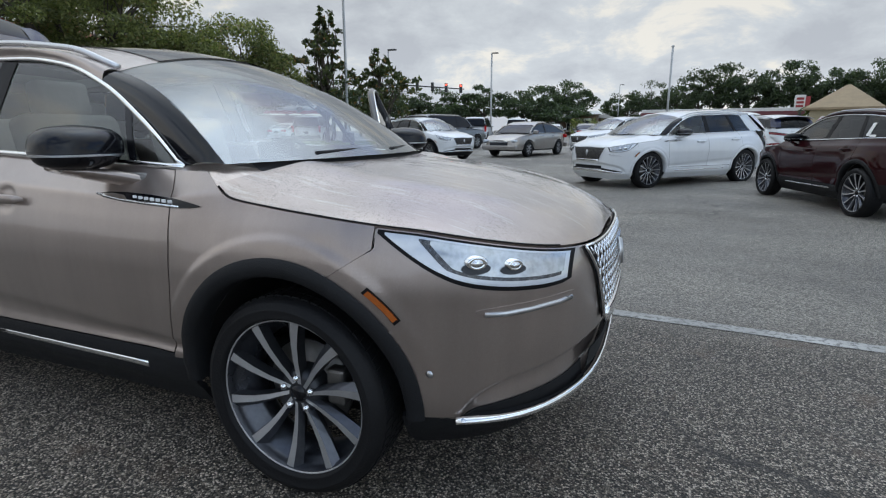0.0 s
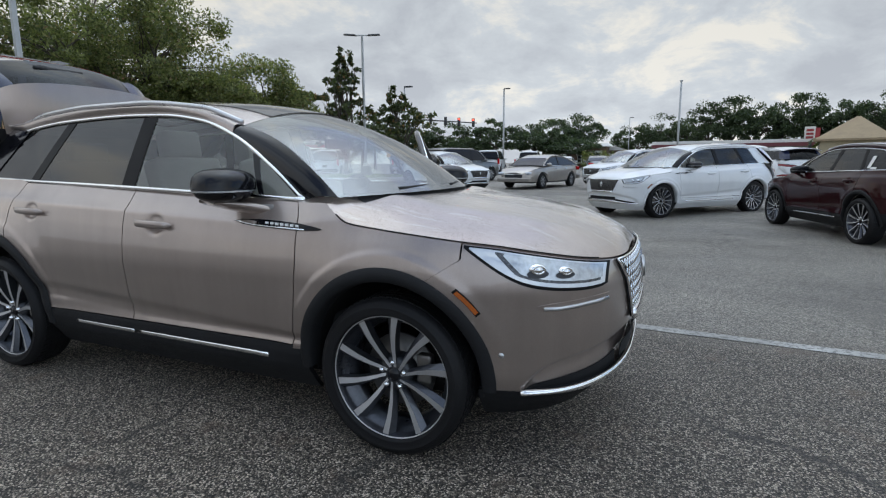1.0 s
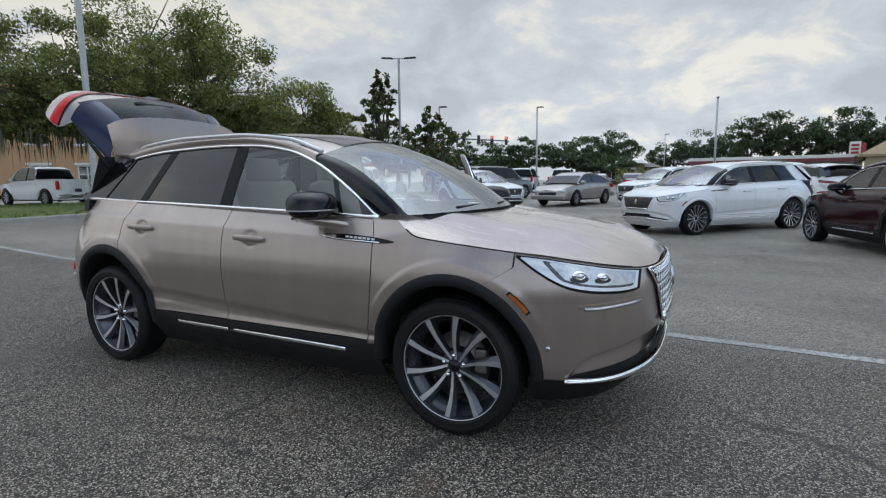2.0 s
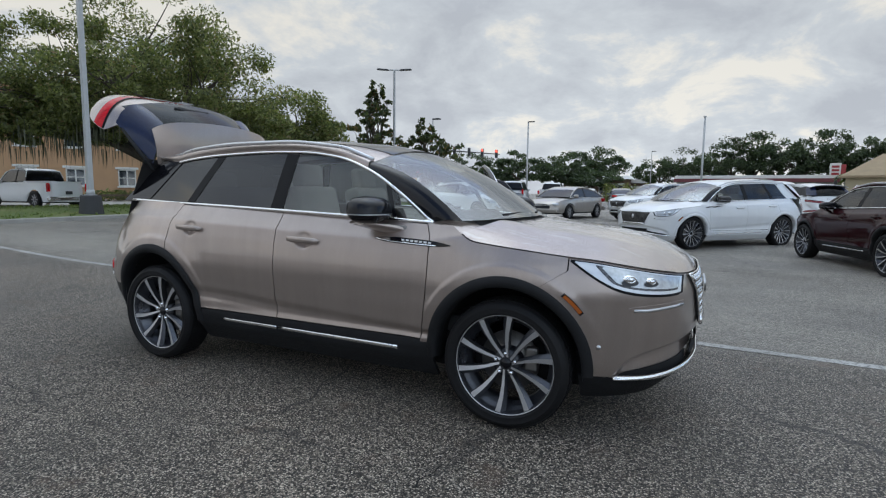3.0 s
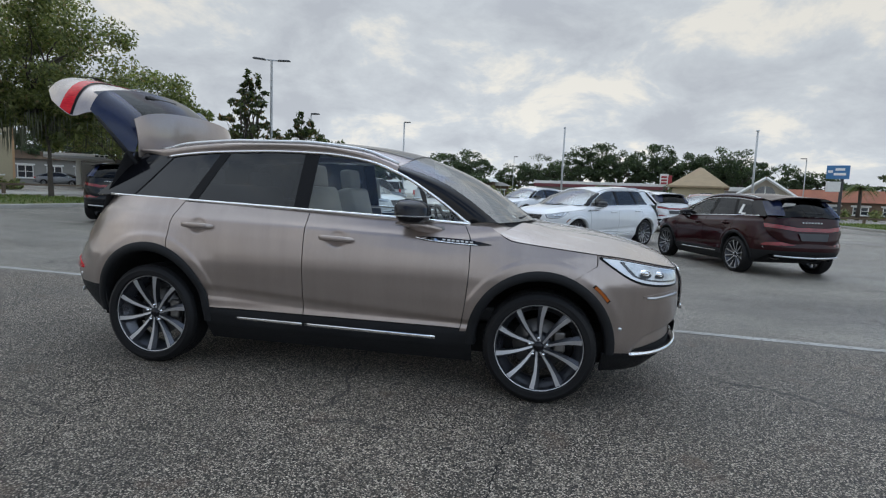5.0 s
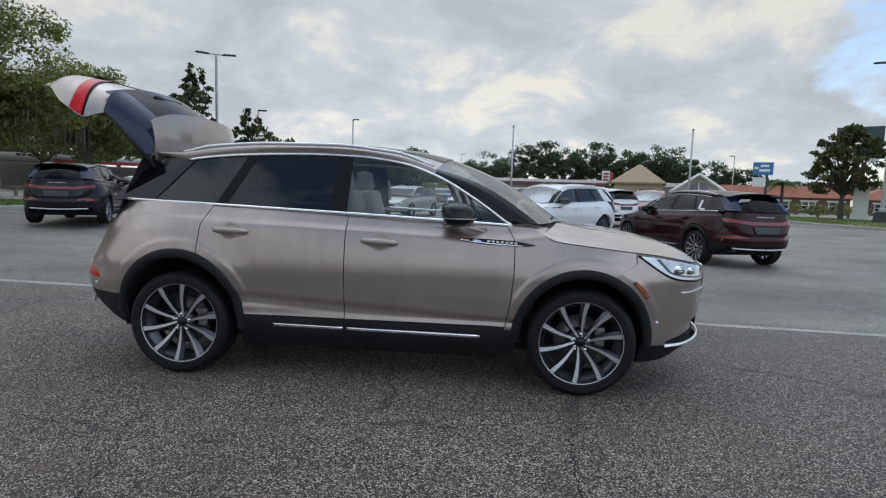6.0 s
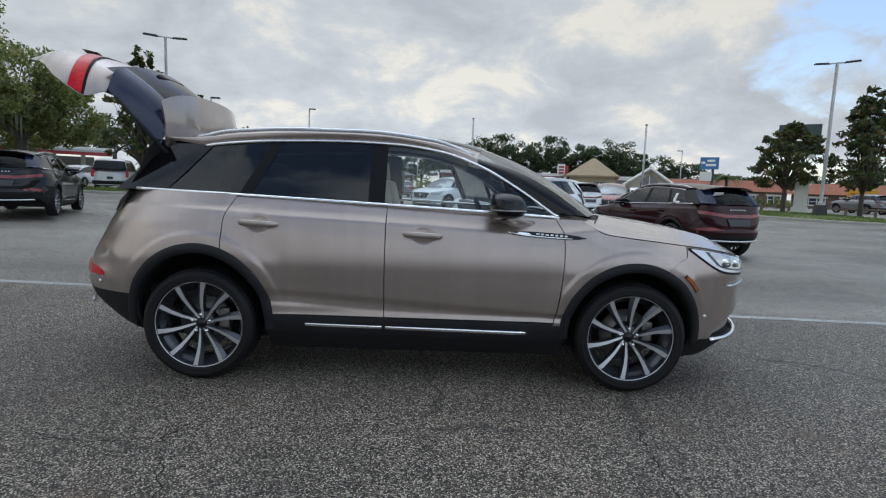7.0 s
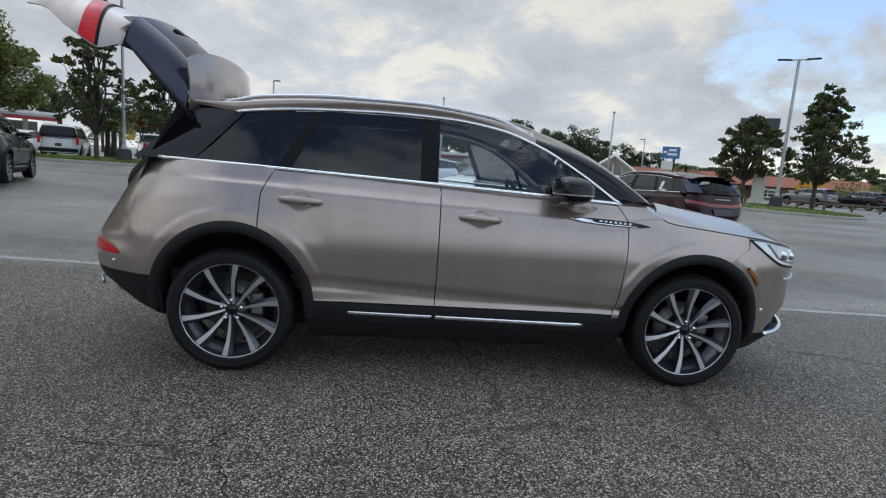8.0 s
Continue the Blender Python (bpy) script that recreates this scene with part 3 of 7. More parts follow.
def make_wheel(parent, at, out, radius, rim_r, spokes, twist, steer=0.0, face="alloy"):
    """A wheel whose outer face looks along -y (out = 1) or +y (out = -1)."""
    hub = new("wheel", None)
    hub.empty_display_size = 0.1
    hub.parent = parent
    hub.matrix_basis = pose(*at, 0, 0, steer + (0 if out > 0 else 180))
    w = 0.118
    v, f = lathe([(rim_r - 0.004, -0.088), (rim_r + 0.006, -0.103), (rim_r + 0.011, -0.110), (rim_r + 0.016, -0.106), (radius - 0.040, -w), (radius - 0.034, -w + 0.001), (radius - 0.032, -w + 0.005), (radius - 0.018, -0.108), (radius - 0.004, -0.088), (radius, -0.05), (radius, 0.05),
                  (radius - 0.004, 0.088), (radius - 0.018, 0.108), (radius - 0.045, w), (rim_r, 0.10)], 56)
    link_mesh("tyre", v, f, M["rubber"], hub, "black rubber tyre")
    # tread blocks proud of the crown
    tv, tf_ = [], []
    for k in range(64):
        for y0 in (-0.075, -0.035, 0.005, 0.045):
            a0, a1 = 2 * math.pi * (k + 0.12) / 64, 2 * math.pi * (k + 0.86) / 64
            b = len(tv)
            for a in (a0, a1):
                for y in (y0, y0 + 0.03):
                    for r in (radius - 0.006, radius + 0.002):
                        tv.append((r * math.cos(a + y * 0.6), y, r * math.sin(a + y * 0.6)))
            tf_ += [(b + 1, b + 5, b + 7, b + 3), (b, b + 1, b + 3, b + 2), (b + 4, b + 6, b + 7, b + 5), (b, b + 4, b + 5, b + 1), (b + 2, b + 3, b + 7, b + 6)]
    link_mesh("tread", tv, tf_, M["rubber"], hub, smooth=False)
    v, f = lathe([(rim_r + 0.004, -0.088), (rim_r + 0.005, -0.093), (rim_r, -0.095), (rim_r - 0.004, -0.092)], 56)
    link_mesh("rim_lip", v, f, M[face], hub, "bright machined rim lip")
    v, f = lathe([(rim_r - 0.004, -0.091), (rim_r - 0.012, -0.074), (rim_r - 0.014, -0.050), (rim_r - 0.030, -0.044), (rim_r - 0.032, -0.018), (rim_r - 0.046, -0.012), (rim_r - 0.05, 0.05), (rim_r - 0.012, 0.095)], 48)
    link_mesh("barrel", v, f, M["barrel"], hub, "dark wheel barrel")
    v, f = lathe([(0.0, 0.02), (0.165, 0.02), (0.165, 0.035), (0.0, 0.035)], 36)
    link_mesh("brake_disc", v, f, M["brake"], hub)
    part("brake_caliper", box_bm((0.07, 0.05, 0.13), (0.13, 0.0, 0.03), 0.012), M["brake"], hub)
    v, f = lathe([(0.0, -0.050), (0.055, -0.052), (0.075, -0.046), (0.085, -0.02), (0.085, 0.02)], 32)
    link_mesh("hub", v, f, M["alloy_dark"], hub)
    v, f = lathe([(0.0, -0.062), (0.024, -0.061), (0.030, -0.052)], 24)
    link_mesh("hub_cap", v, f, M["gloss_black"], hub)
    for k in range(5):
        a = 2 * math.pi * k / 5 + 0.31
        lv, lf = lathe([(0.0, -0.070), (0.009, -0.068), (0.0125, -0.050)], 10)
        link_mesh("lug_nut", [p + Vector((0.057 * math.cos(a), 0, 0.057 * math.sin(a))) for p in lv], lf, M["chrome"], hub)
    # spokes: a bright slanted face over a deep dark flank
    sv, sf = [], []
    stations = ((0.0, -0.052, 0.0085), (0.16, -0.056, 0.0105), (0.35, -0.064, 0.0125), (0.6, -0.073, 0.0155), (0.8, -0.080, 0.0185), (1.0, -0.086, 0.0215))
    k = 10.0 / spokes
    for t, y, h in stations:
        r = lerp(0.036, rim_r - 0.002, t)
        sh = twist * (t ** 1.6) + 0.016 * math.sin(math.pi * t) * (1 if twist else 0)
        h *= 0.74 * min(1.0, k * 0.95)
        sv += [Vector((r, y, sh - h)), Vector((r, y - 0.003, sh + h)), Vector((r, y + 0.018, sh + h + lerp(0.006, 0.026, t) * k)), Vector((r, y + 0.045, sh + h + 0.004)), Vector((r, y + 0.040, sh - h - 0.002))]
    n = len(stations)
    for i in range(n - 1):
        for q in range(5):
            j = (q + 1) % 5
            sf.append((i * 5 + q, i * 5 + j, i * 5 + 5 + j, i * 5 + 5 + q))
    me = bpy.data.meshes.new("spoke")
    me.from_pydata([tuple(p) for p in sv], [], sf)
    for nm in (face, "barrel", "alloy_dark"):
        me.materials.append(M[nm])
    for i, p in enumerate(me.polygons):
        p.material_index = 0 if i % 5 == 0 else (1 if i % 5 == 1 else 2)
    for k in range(spokes):
        s = new("spoke", me)
        s.parent = hub
        s.rotation_euler = (0, 2 * math.pi * (k + 0.88) / spokes, 0)
    return hub


GATE_HINGE = Vector((-1.69, 0.0, 1.48))


def make_crossover(name, paint, label, at, scale=(1, 1, 1), wheel=(0.350, 0.272), hubs=1.355, track=0.80, spokes=10, twist=0.035, gate=0.0, door=0.0, wheel_face="alloy", badge=True, cabin=True, category="car", group="", shape=None, lower=None, sticker=False, fine=1):
    """A compact crossover, x ahead; gate and door are the degrees by which the tailgate and the left front door stand open."""
    car = tagged(new(name), label, category, group)
    car.matrix_world = at
    tf = shape or (lambda v: Vector((v[0] * scale[0], v[1] * scale[1], v[2] * scale[2])))
    P = M[paint]
    fn = lambda c: (lambda _: c)
    LOW = M[lower] if lower else M["cladding"]

    def both(nm, rows, mat, rim=0.012, lab="", skip_left=False, heart=(0, 0, 0.7)):
        right = sheet(nm, rows, mat, car, rim, heart, lab, False, tf)
        left = None if skip_left else sheet(nm, rows, mat, car, rim, heart, lab, True, tf)
        return right, left

    # ---- painted sides
    sill = fn(0.435)
    fd = on_side(side_panel(fn(-0.205), DOOR_FRONT, sill, lambda x: BELT(x) - 0.004, 34 * fine, 30 * fine))
    rd = on_side(cut_arches(side_panel(DOOR_BACK, fn(-0.205), sill, lambda x: BELT(x) - 0.004, 44 * fine, 44 * fine)))
    fdoor, left_door = both("front_door", fd, P, skip_left=bool(door))
    rdoor, _ = both("rear_door", rd, P)
    fender_front = lambda z: 1.675 if z > 0.88 else max(1.38, 1.675 - (0.88 - z) * 1.55)
    ff = on_side(cut_arches(side_panel(DOOR_FRONT, fender_front, fn(0.30), lambda x: min(HOOD_EDGE(x), BELT(x) if x < 0.9 else 9), 44 * fine, 44 * fine)))
    both("front_wing", ff, P)
    # rear quarter, out to the tailgate opening
    rows = []
    for i in range(40 * fine + 1):
        z = lerp(0.530, 1.172, i / (40 * fine))
        row = []
        for j in range(36 * fine + 1):
            x0 = DOOR_BACK(z) - 0.003 if z > 0.62 else -1.40
            q = j / (36 * fine)
            if q < 0.25:
                x = lerp(x0, -1.62, q * 4)
                y = side_y(x, z)
            else:
                end = lerp(1.0, 0.60, step(0.70, 0.78, z))
                qq = (q - 0.25) / 0.75 * end
                x, y = round_end(z, -1.62, qq, False)
                y += flare(x, z) * qq
            row.append((x, y, z))
        rows.append(row)
    flat = cut_arches([[(p[0], p[2]) for p in r] for r in rows])
    rows = [[None if g is None else Vector((g[0], -(p[1] if abs(g[0] - p[0]) + abs(g[1] - p[2]) < 1e-6 else side_y(*g)), g[1])) for p, g in zip(r, fr)] for r, fr in zip(rows, flat)]
    # the tail corner is a flatter facet behind a slanting edge
    for row in rows:
        for p in row:
            if p is not None and p.x < -1.70:
                edge = lerp(-1.86, -2.12, step(0.70, 1.06, p.z))
                p.y += 0.012 * step(edge + 0.012, edge - 0.10, p.x) * step(0.60, 0.72, p.z) * step(1.10, 1.00, p.z) * step(0.0, 0.5, -p.y)
    both("rear_quarter", rows, P)
    # front bumper, up to the lamps
    rows = []
    for i in range(33 * fine):
        v = i / (33 * fine - 1)
        row = []
        for j in range(40 * fine + 1):
            q = j / (40 * fine)
            z = lerp(0.338, 0.80, v)
            for _ in range(3):
                x0 = fender_front(z) + 0.004
                x, y = round_end(z, x0, q)
                top = HOOD_EDGE(x) - 0.006
                z = lerp(0.338, top, v)
            row.append((x, y, z))
        rows.append(row)
    flat = cut_arches([[(p[0], p[2]) for p in r] for r in rows])
    rows = [[None if g is None else Vector((g[0], -(p[1] if abs(g[0] - p[0]) + abs(g[1] - p[2]) < 1e-6 else side_y(*g)), g[1])) for p, g in zip(r, fr)] for r, fr in zip(rows, flat)]
    scoop = smooth_curve([(1.90, 0.338), (1.935, 0.385), (1.98, 0.432), (2.03, 0.462), (2.10, 0.485), (2.18, 0.508), (2.26, 0.540)])

    def recess(x, z):
        below = scoop(x) - z
        return 0.040 * step(0.0, 0.016, below) * (1 - 0.25 * step(0.03, 0.11, below)) * step(1.90, 1.98, x)
    for row in rows:
        for p in row:
            if p is not None and p.x > 1.89:
                d = recess(p.x, p.z)
                p.x, p.y = p.x - d * 0.7, min(0.0, p.y + d * 0.7)
    both("front_bumper", rows, P)
    # dark lower edge all round
    low = []
    for i in range(9):
        z = lerp(0.20, 0.43, i / 8)
        row = [Vector((x, -side_y(x, z) + 0.004 - (0.012 if 0.30 < z < 0.42 else 0), z)) for x in np.linspace(-0.93, 0.93, 40)]
        low.append(row)
    both("sill", low, LOW, 0.02, "" if lower else "black plastic sill")
    low = [[Vector((x, -y, z)) for x, y in (round_end(z, 1.74, j / 30) for j in range(31))] for z in np.linspace(0.20, 0.342, 9)]
    both("front_skirt", low, LOW, 0.02, "" if lower else "black plastic front skirt")
    low_z = lambda q: 0.290 + 0.165 * min(1.0, q / 0.40) ** 1.6 - 0.05 * step(0.45, 0.8, q)
    low = []
    for i in range(9):
        v = i / 8
        low.append([Vector((x, -y, z)) for x, y, z in ((*round_end(lerp(low_z(j / 30), 0.532, v), -1.74, j / 30, False), lerp(low_z(j / 30), 0.532, v)) for j in range(31))])
    both("rear_skirt", low, LOW, 0.02, "" if lower else "black plastic rear skirt")
    # arch cladding and wells
    for ax, az, a, b in ARCHES:
        ring = []
        for i in range(41):
            t = lerp(-0.05, math.pi + 0.05, i / 40)
            row = []
            for k, r in enumerate((1.015, 1.0, 0.955, 0.905, 0.885, 0.875)):
                x, z = ax + a * r * math.cos(t), az + b * r * math.sin(t)
                z = max(z, 0.30)
                y = side_y(x, max(z, 0.36)) + (0.004, 0.012, 0.016, 0.014, 0.0, -0.06)[k]
                row.append(Vector((x, -y, z)))
            ring.append(row)
        both("arch_trim", ring, LOW, 0.0, "" if lower else "black plastic wheel arch trim")
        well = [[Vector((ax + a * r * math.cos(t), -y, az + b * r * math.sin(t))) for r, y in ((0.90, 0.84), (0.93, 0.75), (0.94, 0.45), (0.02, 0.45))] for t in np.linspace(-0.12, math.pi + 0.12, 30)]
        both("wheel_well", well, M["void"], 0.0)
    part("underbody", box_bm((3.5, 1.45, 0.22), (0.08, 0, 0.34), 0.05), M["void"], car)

    # ---- bonnet
    rows = []
    for i in range(31):
        t = 1 - (1 - i / 30) ** 1.8
        row = []
        for j in range(41):
            q = -1 + 2 * j / 40
            xr = 1.075 + 0.215 * (1 - q * q)
            x = lerp(xr, 2.252, t)
            ze = HOOD_EDGE(x)
            ye = side_y(x, ze) - 0.004
            rise = 1 - abs(q) ** lerp(7.0, 2.6, step(1.08, 1.45, x))
            zz = ze + (HOOD_MID(x) - ze) * rise + 0.012 * math.exp(-((abs(q) - 0.62) / 0.10) ** 2) * step(2.15, 1.9, x)
            row.append(Vector((x, q * ye, zz)))
        rows.append(row)
    sheet("bonnet", rows, P, car, 0.015, (1.5, 0, 0.2), "", False, tf)
    # dark strip along the bonnet's shut line, painted in for the gap's shade
    pts = [(x, -side_y(x, HOOD_EDGE(x)) + 0.004, HOOD_EDGE(x) + 0.001) for x in np.linspace(1.12, 2.16, 40)]
    for mir in (False, True):
        strip("bonnet_gap_shade", pts, 0.005, 0.006, M["void"], car, label="dark strip painted as the shade in the bonnet gap", mirror=mir, tf=tf)
    cowl = [[Vector((1.015 + 0.215 * (1 - q * q) + d, q * 0.80, 1.085 + 0.01 * (1 - q * q) + h)) for d, h in ((0.0, 0.03), (0.04, 0.0), (0.10, -0.03))] for q in np.linspace(-0.86, 0.86, 21)]
    sheet("cowl", cowl, M["cladding"], car, 0, (1, 0, 0.2), "black plastic cowl", False, tf)

    top_z = lambda x: min(HOOD_EDGE(x), BELT(x) if x < 0.9 else 9)
    rows = []
    for i in range(13):
        t = i / 12
        x = lerp(0.845, 1.085, t)
        zo = top_z(x) - 0.003
        outer, inner = Vector((x, -side_y(x, zo) + 0.001, zo)), Vector((lerp(1.00, 1.15, t), -lerp(0.735, 0.650, t), lerp(1.104, 1.078, t)))
        rows.append([outer.lerp(inner, k / 6) + Vector((0, 0, 0.008 * math.sin(math.pi * k / 6))) for k in range(7)])
    both("wing_cap", rows, P, 0.0, heart=(1, 0, 0.2))

    # ---- roof, pillars, glass
    rows = []
    for i in range(31):
        x = lerp(-1.66, 0.36, i / 30)
        row = []
        for j in range(29):
            q = -1 + 2 * j / 28
            xx = x + 0.075 * (1 - q * q) * (i / 30) ** 2 - 0.05 * (1 - q * q) * (1 - i / 30) ** 3
            row.append(Vector((xx, q * ROOF_HALF(x), lerp(ROOF_EDGE(x), ROOF_MID(x), (1 - abs(q) ** 2.2)))))
        rows.append(row)
    cut = [[None if fine > 1 and 6 < i < 28 and 4 < j < 24 else p for j, p in enumerate(row)] for i, row in enumerate(rows)]
    sheet("roof", cut, P, car, 0.0, (0, 0, 0.7), "", False, tf)
    if fine > 1:
        pano = [[p + Vector((0, 0, 0.004)) for p in row[4:-4]] for row in rows[5:]]
        sheet("roof_window", pano, M["roof_glass"], car, 0.003, (0, 0, 0.7), "dark glass roof panel", False, tf).visible_shadow = False
    rows = []
    for i in range(31):
        x = lerp(-1.66, 0.36, i / 30)
        row = []
        for k in range(6):
            t = k / 5
            lo = DLO(x) if x > -1.42 else DLO(-1.42) + (-1.42 - x) * 0.12
            y0, z0 = cabin_y(x, lo), lo + 0.008
            bulge = 0.020 * math.sin(math.pi * t)
            row.append(Vector((x, -(lerp(y0, ROOF_HALF(x), t) + bulge), lerp(z0, ROOF_EDGE(x), t) + bulge)))
        rows.append(row)
    both("cant_rail", rows, P, 0.0)
    rows = []
    for i in range(21):
        t = i / 20
        x = lerp(0.36, 0.905, t)
        row = []
        top = (lerp(0.36, 1.06, t), lerp(ROOF_HALF(0.36), 0.782, t ** 1.1), lerp(ROOF_EDGE(0.36), 1.105, t) + 0.055 * math.sin(math.pi * t))
        lo = (x, cabin_y(x, DLO(min(x, 0.87))), DLO(min(x, 0.87)) + 0.006)
        for k in range(5):
            u = k / 4
            b = 0.018 * math.sin(math.pi * u)
            row.append(Vector((lerp(lo[0], top[0], u), -lerp(lo[1], top[1], u) - b, lerp(lo[2], top[2], u) + b * 0.6)))
        rows.append(row)
    both("a_pillar", rows, M["gloss_black"], 0.0, "gloss black windscreen pillar")
    rows = []
    for i in range(17):
        t = i / 16
        row = []
        for j in range(25):
            q = -1 + 2 * j / 24
            k = 1 - q * q
            top = Vector((0.36 + 0.07 * k, q * (ROOF_HALF(0.36) - 0.004), lerp(ROOF_EDGE(0.36), ROOF_MID(0.36), 1 - abs(q) ** 2.2)))
            bot = Vector((1.06 + 0.215 * k, q * 0.782, 1.105 + 0.008 * k))
            p = top.lerp(bot, t)
            p.z += 0.052 * math.sin(math.pi * t)
            row.append(p)
        rows.append(row)
    sheet("windscreen", rows, M["shield"], car, 0, (0.5, 0, 0.8), "clear windscreen reflecting the sky", False, tf).visible_shadow = False
    for q0, q1 in ((-0.55, -0.02), (0.10, 0.62)):
        pts = []
        for i in range(9):
            q = lerp(q0, q1, i / 8)
            k = 1 - q * q
            pts.append((1.03 + 0.215 * k - 0.03 * i / 8, q * 0.782, 1.125 + 0.008 * k + 0.01 * i / 8))
        strip("wiper", pts, 0.018, 0.014, M["cladding"], car, (0.5, 0, 1), tf=tf)
    roof_line = lambda x: DLO(x) - 0.012
    belt = lambda x: BELT(x) + 0.010
    B = -0.16
    glass = []
    glass.append(("front_window", glass_panel((-0.225, -0.225), (0.62, 0.52), belt, roof_line, 14), M["glass"], "clear side window"))
    glass.append(("quarter_light", glass_panel((0.64, 0.56), (0.85, 0.83), belt, roof_line, 8), M["glass"], "small clear quarter light"))
    glass.append(("rear_window", glass_panel((-1.065, -0.905), (-0.325, -0.325), belt, roof_line, 12), M["tinted"], "dark tinted side window"))
    glass.append(("rear_quarter_window", glass_panel((-1.62, -1.36), (-1.14, -0.975), belt, roof_line, 12), M["tinted"], "dark tinted side window"))
    for nm, rows, mat, lab in glass:
        for ob in both(nm, rows, mat, 0, lab, skip_left=bool(door) and nm in ("front_window", "quarter_light")):
            if ob:
                ob.visible_shadow = mat == M["tinted"]
    both("b_pillar", glass_panel((-0.327, -0.327), (-0.223, -0.223), belt, roof_line, 4, 8, 0.003), M["seal"], 0.01, "black door pillar")
    both("c_pillar", glass_panel((-1.142, -0.977), (-1.063, -0.903), belt, roof_line, 3, 8, 0.003), M["seal"], 0.01, "black door pillar")
    both("window_divider", glass_panel((0.618, 0.518), (0.642, 0.562), belt, roof_line, 2, 8, 0.002), M["gloss_black"], 0.01)
    # rear pillar trim sweeping down to the tail
    rows = []
    for i in range(13):
        v = i / 12
        row = []
        for j in range(7):
            u = j / 6
            z = lerp(1.178, 1.496, v)
            xf = lerp(-1.618, -1.345, v ** 0.95)
            xb = lerp(-1.945, -1.650, v)
            x = lerp(xb, xf, u)
            y = min(cabin_y(x, z) + 0.006, 0.80) - 0.025 * (1 - u) ** 2
            row.append(Vector((x, -y, z)))
        rows.append(row)
    both("d_pillar", rows, P if lower else M["gloss_black"], 0.02, "" if lower else "gloss black rear pillar")
    # bright trim
    pts = [(x, -cabin_y(x, BELT(x)) - 0.010, BELT(x) + 0.004) for x in np.linspace(-1.80, 0.885, 40)]
    for mir in (False, True):
        strip("belt_trim", pts, 0.022, 0.014, M["chrome"], car, label="chrome belt trim", mirror=mir, tf=tf)
    pts = [(x, -cabin_y(x, DLO(x)) - 0.008, DLO(x) + 0.002) for x in np.linspace(-1.42, 0.885, 60)]
    for mir in (False, True):
        strip("window_trim", pts, 0.020, 0.014, M["chrome"], car, label="chrome window trim", mirror=mir, tf=tf)
    pts = [(x, -ROOF_HALF(x) + 0.012, ROOF_EDGE(x) + 0.008 + 0.016 * step(-1.48, -1.30, x) * step(0.34, 0.10, x)) for x in np.linspace(-1.52, 0.34, 40)]
    for mir in (False, True):
        strip("roof_rail", pts, 0.026, 0.026, M["satin"], car, label="satin metal roof rail", mirror=mir, tf=tf)
    for x0, x1 in ((-0.70, -0.215), (-0.195, 0.70)):
        pts = [(x, -side_y(x, 0.372) - 0.003, 0.368 - 0.010 * x) for x in np.linspace(x0, x1, 14)]
        for mir in (False, True):
            strip("sill_strip", pts, 0.030, 0.016, M["chrome"], car, label="chrome sill strip", mirror=mir, tf=tf)

    # ---- lamps and nose
    def lamp_rows(x0, x1, zt, zb, proud, n=26, m=9):
        rows = []
        for j in range(n + 1):
            q = j / n
            row = []
            for i in range(m + 1):
                v = i / m
                x = lerp(x0, x1, q)
                z = lerp(zb(x), zt(x), v)
                row.append(Vector((x + proud * step(1.8, 2.2, x), -side_y(x, z) - proud, z)))
            rows.append(row)
        return rows
    lamp_top = lambda x: HOOD_EDGE(x) - 0.008
    lamp_low = smooth_curve([(1.68, 0.930), (1.74, 0.888), (1.80, 0.848), (1.86, 0.812), (1.92, 0.785), (1.98, 0.770), (2.06, 0.760), (2.13, 0.757), (2.178, 0.761), (2.196, 0.770)])
    both("headlamp_bezel", lamp_rows(1.685, 2.197, lamp_top, lamp_low, 0.004), M["seal"], 0.01, "dark headlamp surround")
    top2 = lambda x: HOOD_EDGE(x) - 0.013
    low2 = lambda x: lamp_low(x) + 0.014
    both("headlamp", lamp_rows(1.708, 2.184, top2, low2, 0.008), M["lens"], 0.004, "silvery clear headlamp lens")
    slant = lambda x: top2(x) - 0.006 - max(0.0, (x - 1.800)) * 0.85
    ring_low = lambda x: max(low2(x) + 0.016, slant(x))
    both("headlamp_reflector", lamp_rows(1.806, 2.168, lambda x: top2(x) - 0.006, ring_low, 0.0095), M["lamp_inner"], 0.002, "dark speckled daylight strip")
    pocket_low = lambda x: max(low2(x) + 0.027, slant(x - 0.022))
    both("headlamp_pocket", lamp_rows(1.838, 2.172, lambda x: top2(x) - 0.004, pocket_low, 0.011), M["pocket"], 0.002)
    for x, z, r in ((1.955, 0.848, 0.031), (2.048, 0.838, 0.026)):
        for side in (-1, 1):
            y = side_y(x, z)
            turn = Matrix.Rotation(radians(36 if x < 2.0 else 50), 3, "Z")
            shade = [[tf((xx + 0.012, side * (side_y(xx, zz) + 0.012), zz)) for xx, zz in ((x + 1.2 * r * k * math.cos(a), z - 0.5 * r + 0.55 * r * k * math.sin(a)) for k in (0.03, 0.5, 1.0))] for a in np.linspace(0, 2 * math.pi, 25)]
            sheet("projector_shade", shade, M["alloy_dark"], car, 0, tf((1.5, 0, 0.8)))
            v, f = lathe([(0.0, -0.020), (r * 0.45, -0.019), (r * 0.5, -0.013), (r * 0.62, -0.013), (r * 0.8, -0.017), (r, -0.010), (r * 1.12, 0.004)], 22)
            v = [turn @ Vector((p.x * 1.05, p.y, p.z * 0.66)) for p in v]
